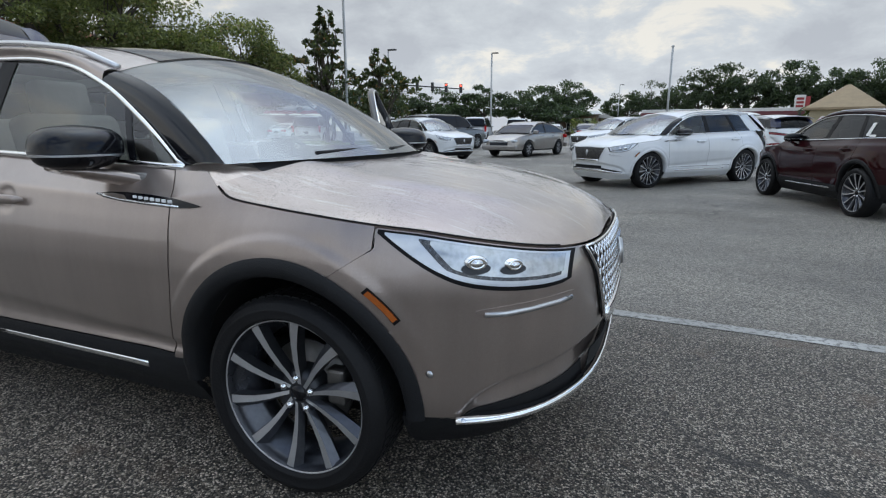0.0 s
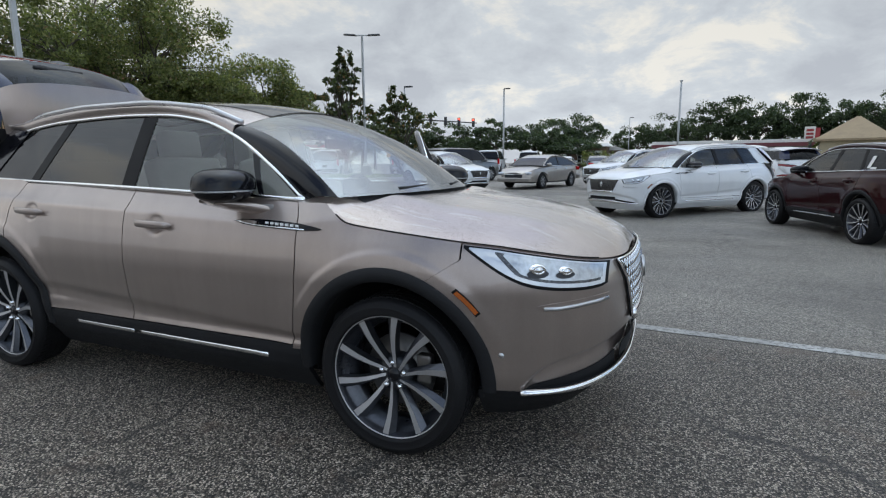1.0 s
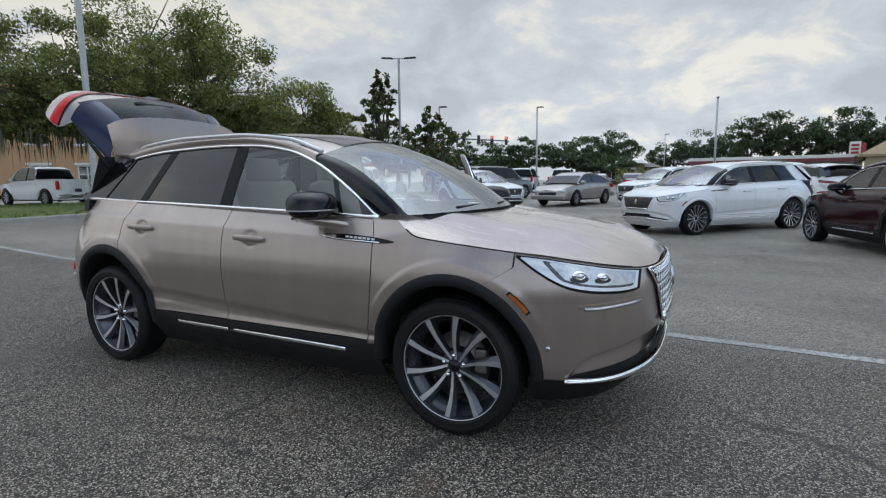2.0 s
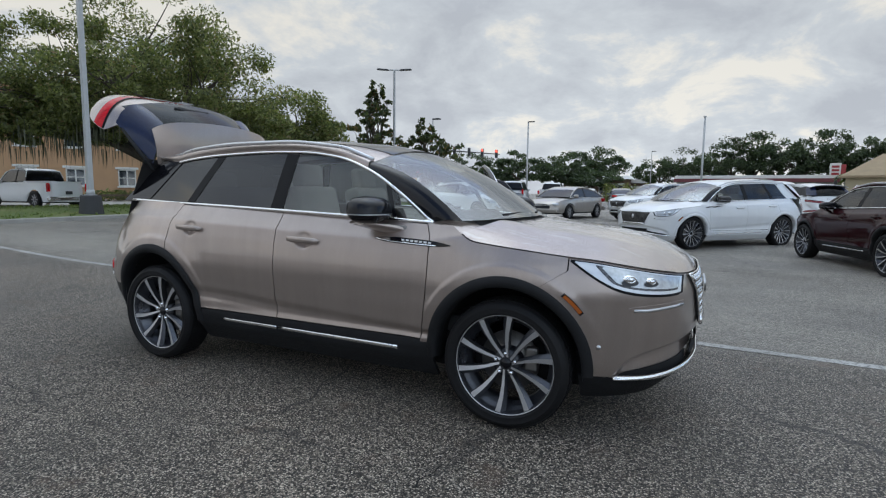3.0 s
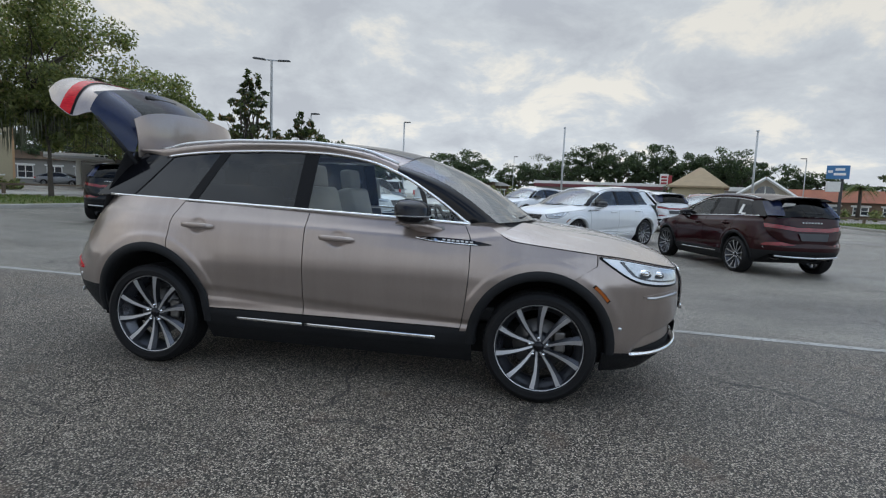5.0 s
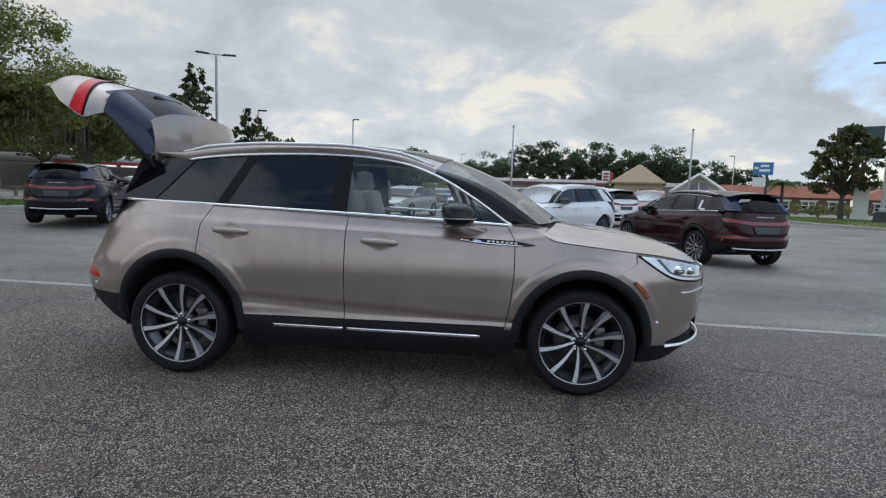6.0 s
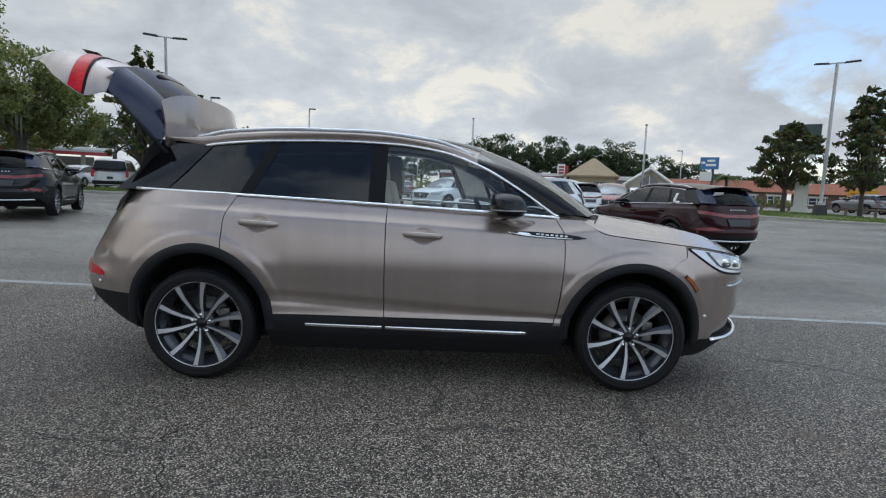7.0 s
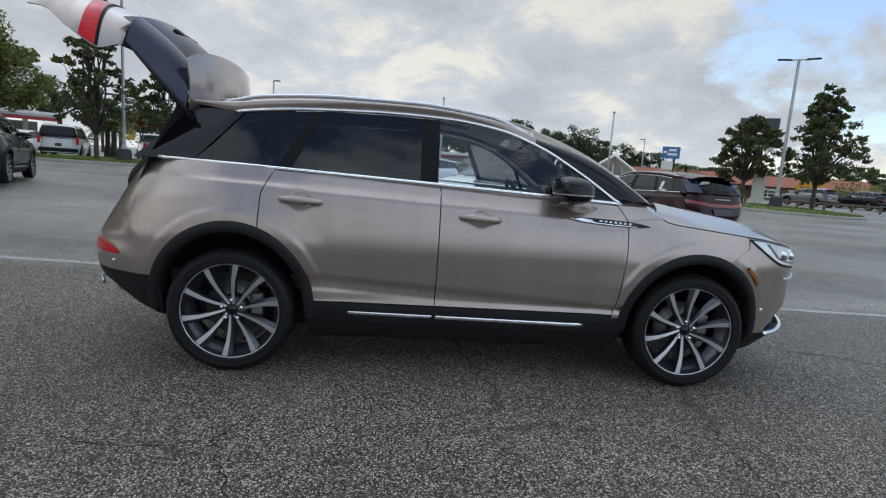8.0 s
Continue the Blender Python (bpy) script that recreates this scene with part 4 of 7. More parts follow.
            link_mesh("projector", [tf((p.x + x + 0.008, side * (y + 0.004 - p.y), p.z + z)) for p in v], f, M["chrome"], car, "round projector lens")
    # amber side marker, running up the front of the arch
    pts = [(x, z) for x, z in ((1.668, 0.758), (1.695, 0.736), (1.722, 0.709), (1.750, 0.676))]
    rows = [[Vector((x + dx, -side_y(x + dx, z + dz) - 0.006, z + dz)) for dx, dz in ((-0.0065, -0.006), (0.0, 0.0), (0.0065, 0.006))] for x, z in pts]
    both("side_marker", rows, M["amber"], 0.008, "amber side marker lamp")
    rows = [[Vector((x + dx, -side_y(x + dx, z + dz) - 0.003, z + dz)) for dx, dz in ((-0.009, -0.008), (0.0, 0.0), (0.009, 0.008))] for x, z in ((1.661, 0.765), (1.695, 0.737), (1.722, 0.710), (1.755, 0.668))]
    both("marker_surround", rows, M["seal"], 0.004)
    for x, z in ((1.835, 0.500), (-2.03, 0.585)):
        for side in (-1, 1):
            v, f = lathe([(0.0, -0.003), (0.010, -0.003), (0.012, 0.0)], 12)
            link_mesh("parking_sensor", [tf((p.x + x, side * (side_y(x, z) + 0.002 - p.y), p.z + z)) for p in v], f, M["satin"], car)
    # grille: bright frame, dark back and a lattice
    def front_place(y, z, proud=0.0):
        w = WIDTH_END(z)
        x = X_FRONT + (NOSE(z) - X_FRONT) * (1 - min(0.999, abs(y) / w) ** P_FRONT) ** (1 / P_FRONT)
        return Vector((x + proud, y, z))
    gh = lambda z: lerp(0.33, 0.47, (z - 0.565) / 0.285)
    rows = [[front_place(q * gh(z), z, 0.006) for q in np.linspace(-1, 1, 21)] for z in np.linspace(0.565, 0.850, 9)]
    sheet("grille_back", rows, M["void"], car, 0.0, (1, 0, 0.7), "", False, tf)
    pts = [front_place(q * gh(0.85), 0.85, 0.016) for q in np.linspace(-1, 1, 15)]
    loop = pts + [front_place(gh(z), z, 0.016) for z in np.linspace(0.835, 0.58, 8)] + [front_place(q * gh(0.565), 0.565, 0.018) for q in np.linspace(1, -1, 15)] + [front_place(-gh(z), z, 0.016) for z in np.linspace(0.58, 0.835, 8)]
    strip("grille_frame", loop + loop[:1], 0.008, 0.010, M["chrome"], car, (1, 0, 0), "chrome grille frame", tf=tf)
    pts = [front_place(q * gh(0.585), 0.583, 0.020) for q in np.linspace(-1, 1, 15)]
    strip("grille_base", pts, 0.050, 0.020, M["chrome"], car, (1, 0, 0.2), "wide chrome bar under the grille", tf=tf)
    bars_v, bars_f = [], []
    for s in (-1, 1):
        for k in range(-22, 23):
            line = []
            for i in range(22):
                z = lerp(0.575, 0.842, i / 21)
                y = k * 0.040 + 0.0115 * math.sin((z - 0.575) * 2 * math.pi / 0.076 + (0 if s > 0 else math.pi) + (math.pi if k % 2 else 0))
                if abs(y) < gh(z) - 0.012:
                    line.append(front_place(y, z, 0.014))
            if len(line) > 2:
                v, f = tube(line, 0.0046, 5)
                b = len(bars_v)
                bars_v += v
                bars_f += [tuple(a + b for a in g) for g in f]
    link_mesh("grille_lattice", [tf(v) for v in bars_v], bars_f, M["chrome" if fine > 1 else "brake"], car, "chrome lattice grille" if fine > 1 else "grey lattice grille")
    v, f = lathe([(0.0, -0.012), (0.05, -0.010), (0.055, 0.0)], 6)
    link_mesh("front_emblem", [tf(front_place(p.x * 0.6, 0.745 + p.z * 1.1, 0.026 - p.y)) for p in v], f, M["satin"], car, "plain upright emblem plate")
    # bumper details: slim side vent, corner intake and chrome lip
    rows = [[Vector((x + 0.004, -side_y(x, z + dz) - 0.003, z + dz)) for dz in (-0.014 * k, 0.0, 0.014 * k)] for x, z, k in ((1.965, 0.700, 0.3), (2.02, 0.700, 0.9), (2.10, 0.706, 1.0), (2.175, 0.714, 1.0), (2.205, 0.720, 0.6))]
    both("bumper_vent", rows, P, 0.006)
    pts = [(x + 0.006, -side_y(x, z) - 0.004, z) for x, z in ((1.985, 0.692), (2.04, 0.691), (2.10, 0.697), (2.17, 0.704), (2.20, 0.709))]
    for mir in (False, True):
        strip("vent_trim", pts, 0.016, 0.010, M["satin"], car, (0.6, -0.8, 0), "chrome vent trim", mirror=mir, tf=tf)
    mouth = smooth_curve([(1.915, 0.345), (2.00, 0.366), (2.08, 0.384), (2.16, 0.400), (2.215, 0.416), (2.24, 0.430)])
    rows = []
    for x in np.linspace(1.915, 2.24, 30):
        row = []
        for z in np.linspace(0.339, mouth(x), 4):
            d = recess(x, z) - 0.006
            row.append(Vector((x - d * 0.7, -side_y(x, z) + d * 0.7, z)))
        rows.append(row)
    both("corner_intake", rows, M["void"], 0.004)
    rows = [[front_place(q * 0.40, z, 0.005) for q in np.linspace(-1, 1, 17)] for z in np.linspace(0.405, 0.475, 4)]
    sheet("lower_intake", rows, M["void"], car, 0.004, (1, 0, 0.6), "", False, tf)
    lip = [(*round_end(0.36, 1.895, j / 24), 0.340 + 0.030 * step(0.15, 1, j / 24)) for j in range(25)]
    lip = [Vector((x + 0.010, -y - 0.006, z)) for x, y, z in lip]
    wide = [lerp(0.012, 0.060, step(0.0, 0.75, j / 24)) for j in range(25)]
    lip += [Vector((p.x, -p.y, p.z)) for p in lip[-2::-1]]
    strip("chin_lip", lip, wide + wide[-2::-1], 0.026, M["chrome"], car, (0.6, 0, -0.3), "chrome chin lip", tf=tf)

    # ---- door handles, badge, mirrors
    for x0, z0 in HANDLES:
        for side in (-1, 1):
            if side > 0 and door and x0 > 0:
                continue
            verts, faces, n, m = [], [], 14, 10
            for i in range(n + 1):
                t = i / n
                x = x0 - 0.124 + 0.248 * t
                blunt = max(0.0, 1 - abs(2 * t - 1) ** 5) ** 0.4
                r = 0.0185 * (0.35 + 0.65 * blunt)
                y = side_y(x, z0, False) + 0.010 + 0.030 * max(0.0, math.sin(math.pi * t)) ** 0.35
                for k in range(m):
                    a = 2 * math.pi * (k + 0.5) / m
                    c, sn = math.cos(a), math.sin(a)
                    verts.append(tf((x, side * (y + 0.010 * blunt * abs(sn) ** 0.6 * (1 if sn > 0 else -1)), z0 - 0.004 * (2 * t - 1) + r * abs(c) ** 0.7 * (1 if c > 0 else -1))))
            for i in range(n):
                for k in range(m):
                    j = (k + 1) % m
                    faces.append((i * m + k, i * m + j, i * m + m + j, i * m + m + k))
            faces += [tuple(range(m)), tuple(range(n * m, n * m + m))]
            link_mesh("door_handle", verts, faces, P, car, "body coloured door handle")
    if badge:
        for mir in (False, True):
            if mir and door:
                continue
            zb = lambda x: 0.995 - 0.055 * (x - 0.55) / 0.45 * 0.35
            rows = [[Vector((x, -side_y(x, zb(x) + d) - 0.006, zb(x) + d)) for d in (-h, 0.0, h)] for x, h in ((0.545, 0.002), (0.60, 0.011), (0.68, 0.016), (0.80, 0.017), (0.92, 0.016), (0.985, 0.010), (1.035, 0.002))]
            sheet("wing_badge", rows, M["gloss_black"], car, 0.006, (0, 0, 0.7), "gloss black wing badge with chrome edge", mir, tf)
            pts = [(x, -side_y(x, zb(x)) - 0.009, zb(x) + d) for x, d in ((0.55, 0.002), (0.60, -0.004), (0.66, -0.010), (0.80, -0.012), (0.95, -0.010))]
            strip("badge_edge", pts, 0.009, 0.006, M["chrome"], car, label="chrome badge edge", mirror=mir, tf=tf)
            rows = [[Vector((x, -side_y(x, zb(x) + d) - 0.008, zb(x) + d)) for d in (lo, hi)] for x, lo, hi in ((0.565, -0.001, 0.003), (0.62, -0.006, 0.009), (0.68, -0.008, 0.006), (0.70, -0.008, -0.006))]
            sheet("badge_wedge", rows, M["chrome"], car, 0.003, (0, 0, 0.7), "", mir, tf)
            for k in range(7):
                x = 0.735 + 0.029 * k
                z = zb(x) + 0.004
                y = side_y(x, z) + 0.008
                part("badge_bar", box_bm((0.019, 0.003, 0.011), tf((x, (1 if mir else -1) * y, z)), 0.001), M["white_mark"], car)
    for side in (-1, 1):
        mirror_of(car, side, P, tf, 0.0 if not (door and side > 0) else door)

    # ---- tailgate and tail
    make_gate(car, P, tf, gate, P if lower else M["blade"])
    if gate:
        inner = [[Vector((x, q * 0.70, z)) for q in np.linspace(-1, 1, 5)] for x, z in ((-1.70, 1.50), (-1.86, 1.20), (-2.02, 0.80), (-2.10, 0.62))]
        sheet("boot_opening", inner, M["dash"], car, 0, (0, 0, 0.7), "dark boot lining", False, tf)
        rows = [[Vector((xf, -0.56, z)), Vector(((xf + xb) / 2, -0.53, z)), Vector((xb, -0.46, z))] for xf, xb, z in ((-2.03, -2.06, 0.935), (-2.00, -2.10, 0.975), (-1.98, -2.10, 1.03), (-1.96, -2.075, 1.09), (-1.93, -2.00, 1.165))]
        both("tail_lamp_stub", rows, M["seal"], 0.02, "dark tail lamp housing")
    rows = [[Vector((x, -side_y(x, z) - 0.006, z)) for z in (lo, (lo + hi) / 2, hi)] for x, lo, hi in ((-2.00, 0.628, 0.646), (-2.06, 0.626, 0.676), (-2.13, 0.628, 0.692), (-2.20, 0.632, 0.700), (-2.27, 0.640, 0.704), (-2.305, 0.645, 0.704))]
    both("rear_reflector", rows, M["red_lens" if gate else "red_dull"], 0.008, "red bumper reflector")
    pts = [Vector((x, -y, z)) for x, y, z in ((*round_end(0.455, -2.12, j / 16, False), 0.452 - 0.02 * j / 16) for j in range(1, 17))]
    pts = [p + Vector((-0.022, 0, -0.02)) for p in pts]
    pts += [Vector((p.x, -p.y, p.z)) for p in pts[-2::-1]]
    strip("rear_lip", pts, 0.036, 0.02, M["satin"], car, (-1, 0, 0), "satin rear bumper lip", tf=tf)
    for side in (-1, 1):
        v, f = tube([(-1.90, side * 0.50, 0.385), (-2.13, side * 0.50, 0.385)], [0.040, 0.042], 14, False)
        link_mesh("exhaust", [tf(p) for p in v], f, M["chrome"], car, "chrome exhaust tip")

    # ---- cabin
    if cabin:
        make_cabin(car, tf, M["seat"], fine > 1)
    if sticker:
        turn = Matrix.Rotation(radians(24), 3, "X")
        part("price_sheet", box_bm((0.075, 0.004, 0.20), tf((-1.22, cabin_y(-1.22, 1.30) + 0.004, 1.30)), turn=turn), M["paper"], car, "white price sheet on the window")
        part("price_label", box_bm((0.13, 0.004, 0.035), tf((-1.33, cabin_y(-1.33, 1.20) + 0.004, 1.205)), turn=turn), M["paper"], car, "white label on the window")
        part("glass_label", box_bm((0.004, 0.22, 0.10), tf((-2.06, 0.36, 1.40)), turn=Matrix.Rotation(radians(-43), 3, "Y")), M["paper"], car, "white label on the tailgate window")
    if door:
        part("price_sheet", box_bm((0.16, 0.004, 0.20), tf((-0.28, 0.735, 1.30)), turn=Matrix.Rotation(radians(24), 3, "X")), M["paper"], car, "white price sheet inside the window")
        make_open_door(car, P, tf, door)
    for sx in (1, -1):
        for sy in (-1, 1):
            make_wheel(car, (sx * hubs, sy * track, wheel[0]), 1 if sy < 0 else -1, wheel[0], wheel[1], spokes, twist, 0.0, wheel_face)
    return car


def mirror_of(car, side, P, tf, swing):
    """A door mirror: gloss black cap, bright line, painted foot."""
    turn = (lambda v: v) if not swing else (lambda v: door_turn(v, swing))

    def at(p):
        return tf(turn(Vector((p[0], side * p[1], p[2]))))
    cx, cy, cz = 0.512, 0.915, 1.160

    def shell(lo, hi, grow=1.0):
        verts, faces, n, m = [], [], 12, 18
        for i in range(n + 1):
            t = lerp(lo, hi, i / n)
            for k in range(m):
                a = 2 * math.pi * k / m
                c, s = math.cos(a), math.sin(a)
                r = max(0.0, 1 - abs(t) ** 2.6) ** (1 / 2.6)
                x = cx + grow * 0.135 * r * abs(c) ** 0.8 * (1 if c > 0 else -0.62) - 0.012 * t
                y = cy + grow * 0.146 * r * abs(s) ** 0.75 * (1 if s > 0 else -1) - 0.014 * t
                verts.append(at((x, y, cz + 0.078 * t)))
        for i in range(n):
            for k in range(m):
                j = (k + 1) % m
                faces.append((i * m + k, i * m + j, i * m + m + j, i * m + m + k))
        faces += [tuple(range(m)), tuple(range(n * m, n * m + m))]
        return verts, faces
    v, f = shell(-0.30, 0.999)
    cap = link_mesh("door_mirror", v, f, M["gloss_black"], car, "gloss black door mirror")
    v, f = shell(-0.36, -0.28, 1.012)
    link_mesh("mirror_line", v, f, M["satin"], cap, "satin line round the mirror")
    v, f = shell(-0.93, -0.34, 0.97)
    link_mesh("mirror_base", v, f, M["gloss_black"], cap)
    path = [(0.49, 0.985, 1.086), (0.53, 0.93, 1.074), (0.58, 0.875, 1.060), (0.63, 0.830, 1.044), (0.65, 0.800, 1.036)]
    verts, faces = [], []
    for i, p in enumerate(path):
        rx, rz = ((0.050, 0.014), (0.060, 0.022), (0.070, 0.028), (0.085, 0.030), (0.090, 0.030))[i]
        for k in range(10):
            a = 2 * math.pi * k / 10
            verts.append(at((p[0] + rx * math.cos(a), p[1] + 0.01 * math.sin(a), p[2] + rz * math.sin(a))))
    for i in range(4):
        for k in range(10):
            j = (k + 1) % 10
            faces.append((i * 10 + k, i * 10 + j, i * 10 + 10 + j, i * 10 + 10 + k))
    faces += [tuple(range(10)), tuple(range(40, 50))]
    link_mesh("mirror_foot", verts, faces, P, cap, "body coloured mirror foot")
    face = [[at((cx - 0.055 + 0.004 * abs(q), cy + 0.105 * q, cz + 0.06 * t)) for q in np.linspace(-1, 1, 7)] for t in (-0.75, 0, 0.8)]
    sheet("mirror_glass", face, M["chrome"], cap, 0.004, (0, 0, 1))


def gate_turn(v, angle):
    return GATE_HINGE + Matrix.Rotation(radians(-angle), 3, "Y") @ (Vector(v) - GATE_HINGE) if angle else Vector(v)


def make_gate(car, P, tf, angle, blade):
    """The tailgate, turned up about its hinge: spoiler, glass, side blades, lamp band and lower skin."""
    T = lambda v: tf(gate_turn(v, -angle))

    def put(nm, rows, mat, rim=0.02, lab="", two=True, heart=(-1.2, 0, 0.9)):
        obs = []
        for mir in ((False, True) if two else (False,)):
            obs.append(sheet(nm, rows, mat, car, rim, heart, lab, mir, T))
        return obs
    mid = smooth_curve([(0.48, -2.280), (0.58, -2.302), (0.66, -2.315), (0.74, -2.318), (0.85, -2.295), (0.95, -2.275), (1.05, -2.250), (1.13, -2.225), (1.19, -2.195)])
    wide = smooth_curve([(0.48, 0.40), (0.58, 0.47), (0.66, 0.55), (0.74, 0.625), (0.82, 0.69), (0.90, 0.745), (1.0, 0.765), (1.10, 0.715 if angle else 0.745), (1.19, 0.630 if angle else 0.690)])

    def skin(z, q, proud=0.0):
        w = wide(z)
        deep = lerp(0.030, 0.275, min(1.0, max(0.0, (z - 0.48) / 0.57))) - 0.09 * step(1.05, 1.19, z)
        drop = deep * abs(q) ** 6.0 + 0.02 * q * q
        return Vector((mid(z) + drop - proud, q * w, z))
    rows = [[skin(z, q) for q in np.sin(np.linspace(-1, 1, 41) * math.pi / 2)] for z in np.linspace(0.505, 1.155 if angle else 1.19, 28)]
    put("tailgate_skin", rows, P, 0.008, "", False)
    slope = lambda q: -0.062 * (1 - abs(q)) / 0.6
    rows = [[skin(z + slope(q), q, 0.006) for q in np.linspace(-1.0, -0.40, 24)] for z in np.linspace(0.975, 1.048, 5)]
    put("tail_lamp", rows, M["red_lens" if angle else "red_dull"], 0.003, "red tail lamp")
    rows = [[skin(z + slope(q), q, 0.007) for q in np.linspace(-1.0, -0.40, 24)] for z in (1.048, 1.055, 1.062)]
    put("lamp_edge", rows, M["seal"], 0.0)
    rows = [[skin(z, q, 0.006) for q in np.linspace(-0.40, 0.40, 14)] for z in np.linspace(0.915, 0.984, 4)]
    put("lamp_band", rows, M["red_dull"], 0.01, "red band between the tail lamps", False)
    for k in range(7):
        q = -0.24 + 0.08 * k
        c = T(skin(1.08, q, 0.006))
        turn = Matrix.Rotation(radians(angle), 3, "Y")
        part("tail_bar", box_bm((0.006, 0.032, 0.022), c, 0.001, turn=turn), M["satin"], car)
    rows = [[skin(z, q, -0.02 if abs(q) < 0.36 else 0.0) for q in np.linspace(-0.40, 0.40, 9)] for z in np.linspace(0.74, 0.88, 5)]
    put("plate_recess", [[p + Vector((-0.026, 0, 0)) for p in r] for r in rows], M["plate"], 0.0, "dark number plate recess", False)
    # glass and its side blades
    gl_top, gl_low = Vector((-1.93, 0, 1.525)), Vector((-2.235, 0, 1.195))
    rows, edge = [], []
    for i in range(13):
        t = i / 12
        c = gl_top.lerp(gl_low, t)
        half = lerp(0.535, 0.640, t)
        rows.append([Vector((c.x + 0.090 * abs(q) ** 2.2 - 0.016 * math.sin(math.pi * t), q * half, c.z - 0.050 * abs(q) ** 2 + 0.014 * math.sin(math.pi * t))) for q in np.linspace(-1, 1, 17)])
        edge.append(rows[-1][0])
    rows_glass = rows
    put("rear_glass", rows, M["gate_glass"], 0.0, "dark tailgate window", False)
    rows = []
    for i in range(13):
        t = i / 12
        k = min(i, 11)
        back = edge[k].lerp(rows_glass[k][2], 0.9) + Vector((-0.004, 0, 0.004))
        front = Vector((lerp(-1.675, -2.00, t), -lerp(0.620, 0.735, t), lerp(1.470, 1.205, t)))
        row = []
        for k in range(8):
            u = k / 7
            p = back.lerp(front, u)
            p.y -= 0.060 * math.sin(math.pi * u ** 0.8) * (1 - 0.3 * t)
            p.x -= 0.040 * math.sin(math.pi * u ** 0.7)
            row.append(p)
        rows.append(row)
    put("gate_blade", rows, blade, 0.0, "" if blade == P else "gloss black side blade of the tailgate")
    # spoiler: a deep rounded hood over the glass
    rows = []
    for i in range(13):
        t = i / 12
        row = []
        for q in np.linspace(-1, 1, 29):
            side = abs(q) ** 4.0
            x = lerp(-1.675, -2.045 + 0.045 * q * q + 0.05 * abs(q) ** 8, t)
            half = lerp(0.585, 0.625, t)
            z = 1.560 + 0.020 * math.sin(math.pi * t * 0.8) - 0.012 * t - side * lerp(0.060, 0.060, t) - 0.02 * q * q
            row.append(Vector((x, q * half, z)))
        rows.append(row)
    put("spoiler", rows, P, 0.010, "", False, (-1.2, 0, 1.0))
    # wiper and inner lining
    turn = Matrix.Rotation(radians(angle), 3, "Y")
    part("rear_wiper", box_bm((0.05, 0.36, 0.035), T((-2.165, -0.06, 1.255)), 0.012, turn=turn @ Matrix.Rotation(radians(45), 3, "Y")), M["cladding"], car, "black rear wiper")
    part("rear_wiper_hub", box_bm((0.045, 0.07, 0.05), T((-2.17, -0.17, 1.255)), 0.012, turn=turn @ Matrix.Rotation(radians(45), 3, "Y")), M["cladding"], car)
    rows = [[Vector((mid(z) + 0.07 + lerp(0.03, 0.16, step(0.56, 0.90, z)) * abs(q) ** 3, q * (wide(z) - 0.04), z)) for q in np.linspace(-1, 1, 13)] for z in np.linspace(0.62, 1.18, 7)]
    put("gate_lining", rows, M["dash"] if angle else P, 0.0, "dark tailgate lining" if angle else "", False)
    if angle:
        for side in (-1, 1):
            a, b = tf((-1.645, side * 0.66, 1.41)), T((-1.955, side * 0.71, 1.24))
            v, f = tube([a, a.lerp(b, 0.5), b], [0.016, 0.014, 0.010], 10)
            link_mesh("gate_strut", v, f, M["cladding"], car, "black gas strut")


DOOR_HINGE = Vector((0.86, 0.86, 0.0))


def door_turn(v, angle):
    m = Matrix.Rotation(radians(-angle), 3, "Z")
    return DOOR_HINGE + m @ (Vector(v) - DOOR_HINGE)


def make_open_door(car, P, tf, angle):
    """The left front door, swung open about its front edge."""
    T = lambda v: tf(door_turn(v, angle))
    fn = lambda c: (lambda _: c)
    grid = on_side(side_panel(fn(-0.205), DOOR_FRONT, fn(0.435), lambda x: BELT(x) - 0.004, 24, 20))
    flip = lambda rows: [[Vector((p.x, -p.y, p.z)) for p in r] for r in rows]
    door = sheet("left_front_door", flip(grid), P, car, 0.03, (0, 0, 0.7), "open left front door", False, T)
    inner = [[p + Vector((0, 0.075, 0)) for p in r] for r in grid]
    sheet("door_lining", flip(inner), M["trim"], door, 0.03, (0, 3, 0.7), "grey door lining", False, T)
    top = lambda x: DLO(x) - 0.012
    belt = lambda x: BELT(x) + 0.010
    for nm, xa, xb in (("front_window", (-0.155, -0.155), (0.62, 0.52)), ("quarter_light", (0.64, 0.56), (0.85, 0.83))):
        ob = sheet(nm, flip(glass_panel(xa, xb, belt, top, 10)), M["glass"], door, 0, (0, 0, 1), "clear side window", False, T)
        ob.visible_shadow = False
    pts = [Vector((-0.19, cabin_y(-0.19, z), z)) for z in np.linspace(1.13, 1.50, 8)]
    pts += [Vector((x, cabin_y(x, DLO(x)) + 0.0, DLO(x) + 0.004)) for x in np.linspace(-0.15, 0.87, 24)]
    strip("window_frame", [T(p) for p in pts], 0.055, 0.05, M["gloss_black"], door, (0, 1, 0), "black window frame")
    pts = [Vector((x, cabin_y(x, DLO(x)) + 0.024, DLO(x) + 0.008)) for x in np.linspace(-0.18, 0.87, 26)]
    strip("frame_trim", [T(p) for p in pts], 0.020, 0.012, M["chrome"], door, (0, 1, 0), "chrome frame trim")
    v, f = tube([T(Vector((x, cabin_y(x, 1.1), z))) for x, z in ((0.60, 1.115), (0.57, 1.25), (0.54, 1.30))], 0.014, 8)
    link_mesh("window_divider", v, f, M["gloss_black"], door)
    part("armrest", box_bm((0.50, 0.07, 0.06), T((0.25, 0.79, 0.86)), 0.02, turn=Matrix.Rotation(radians(-angle), 3, "Z")), M["dash"], door)


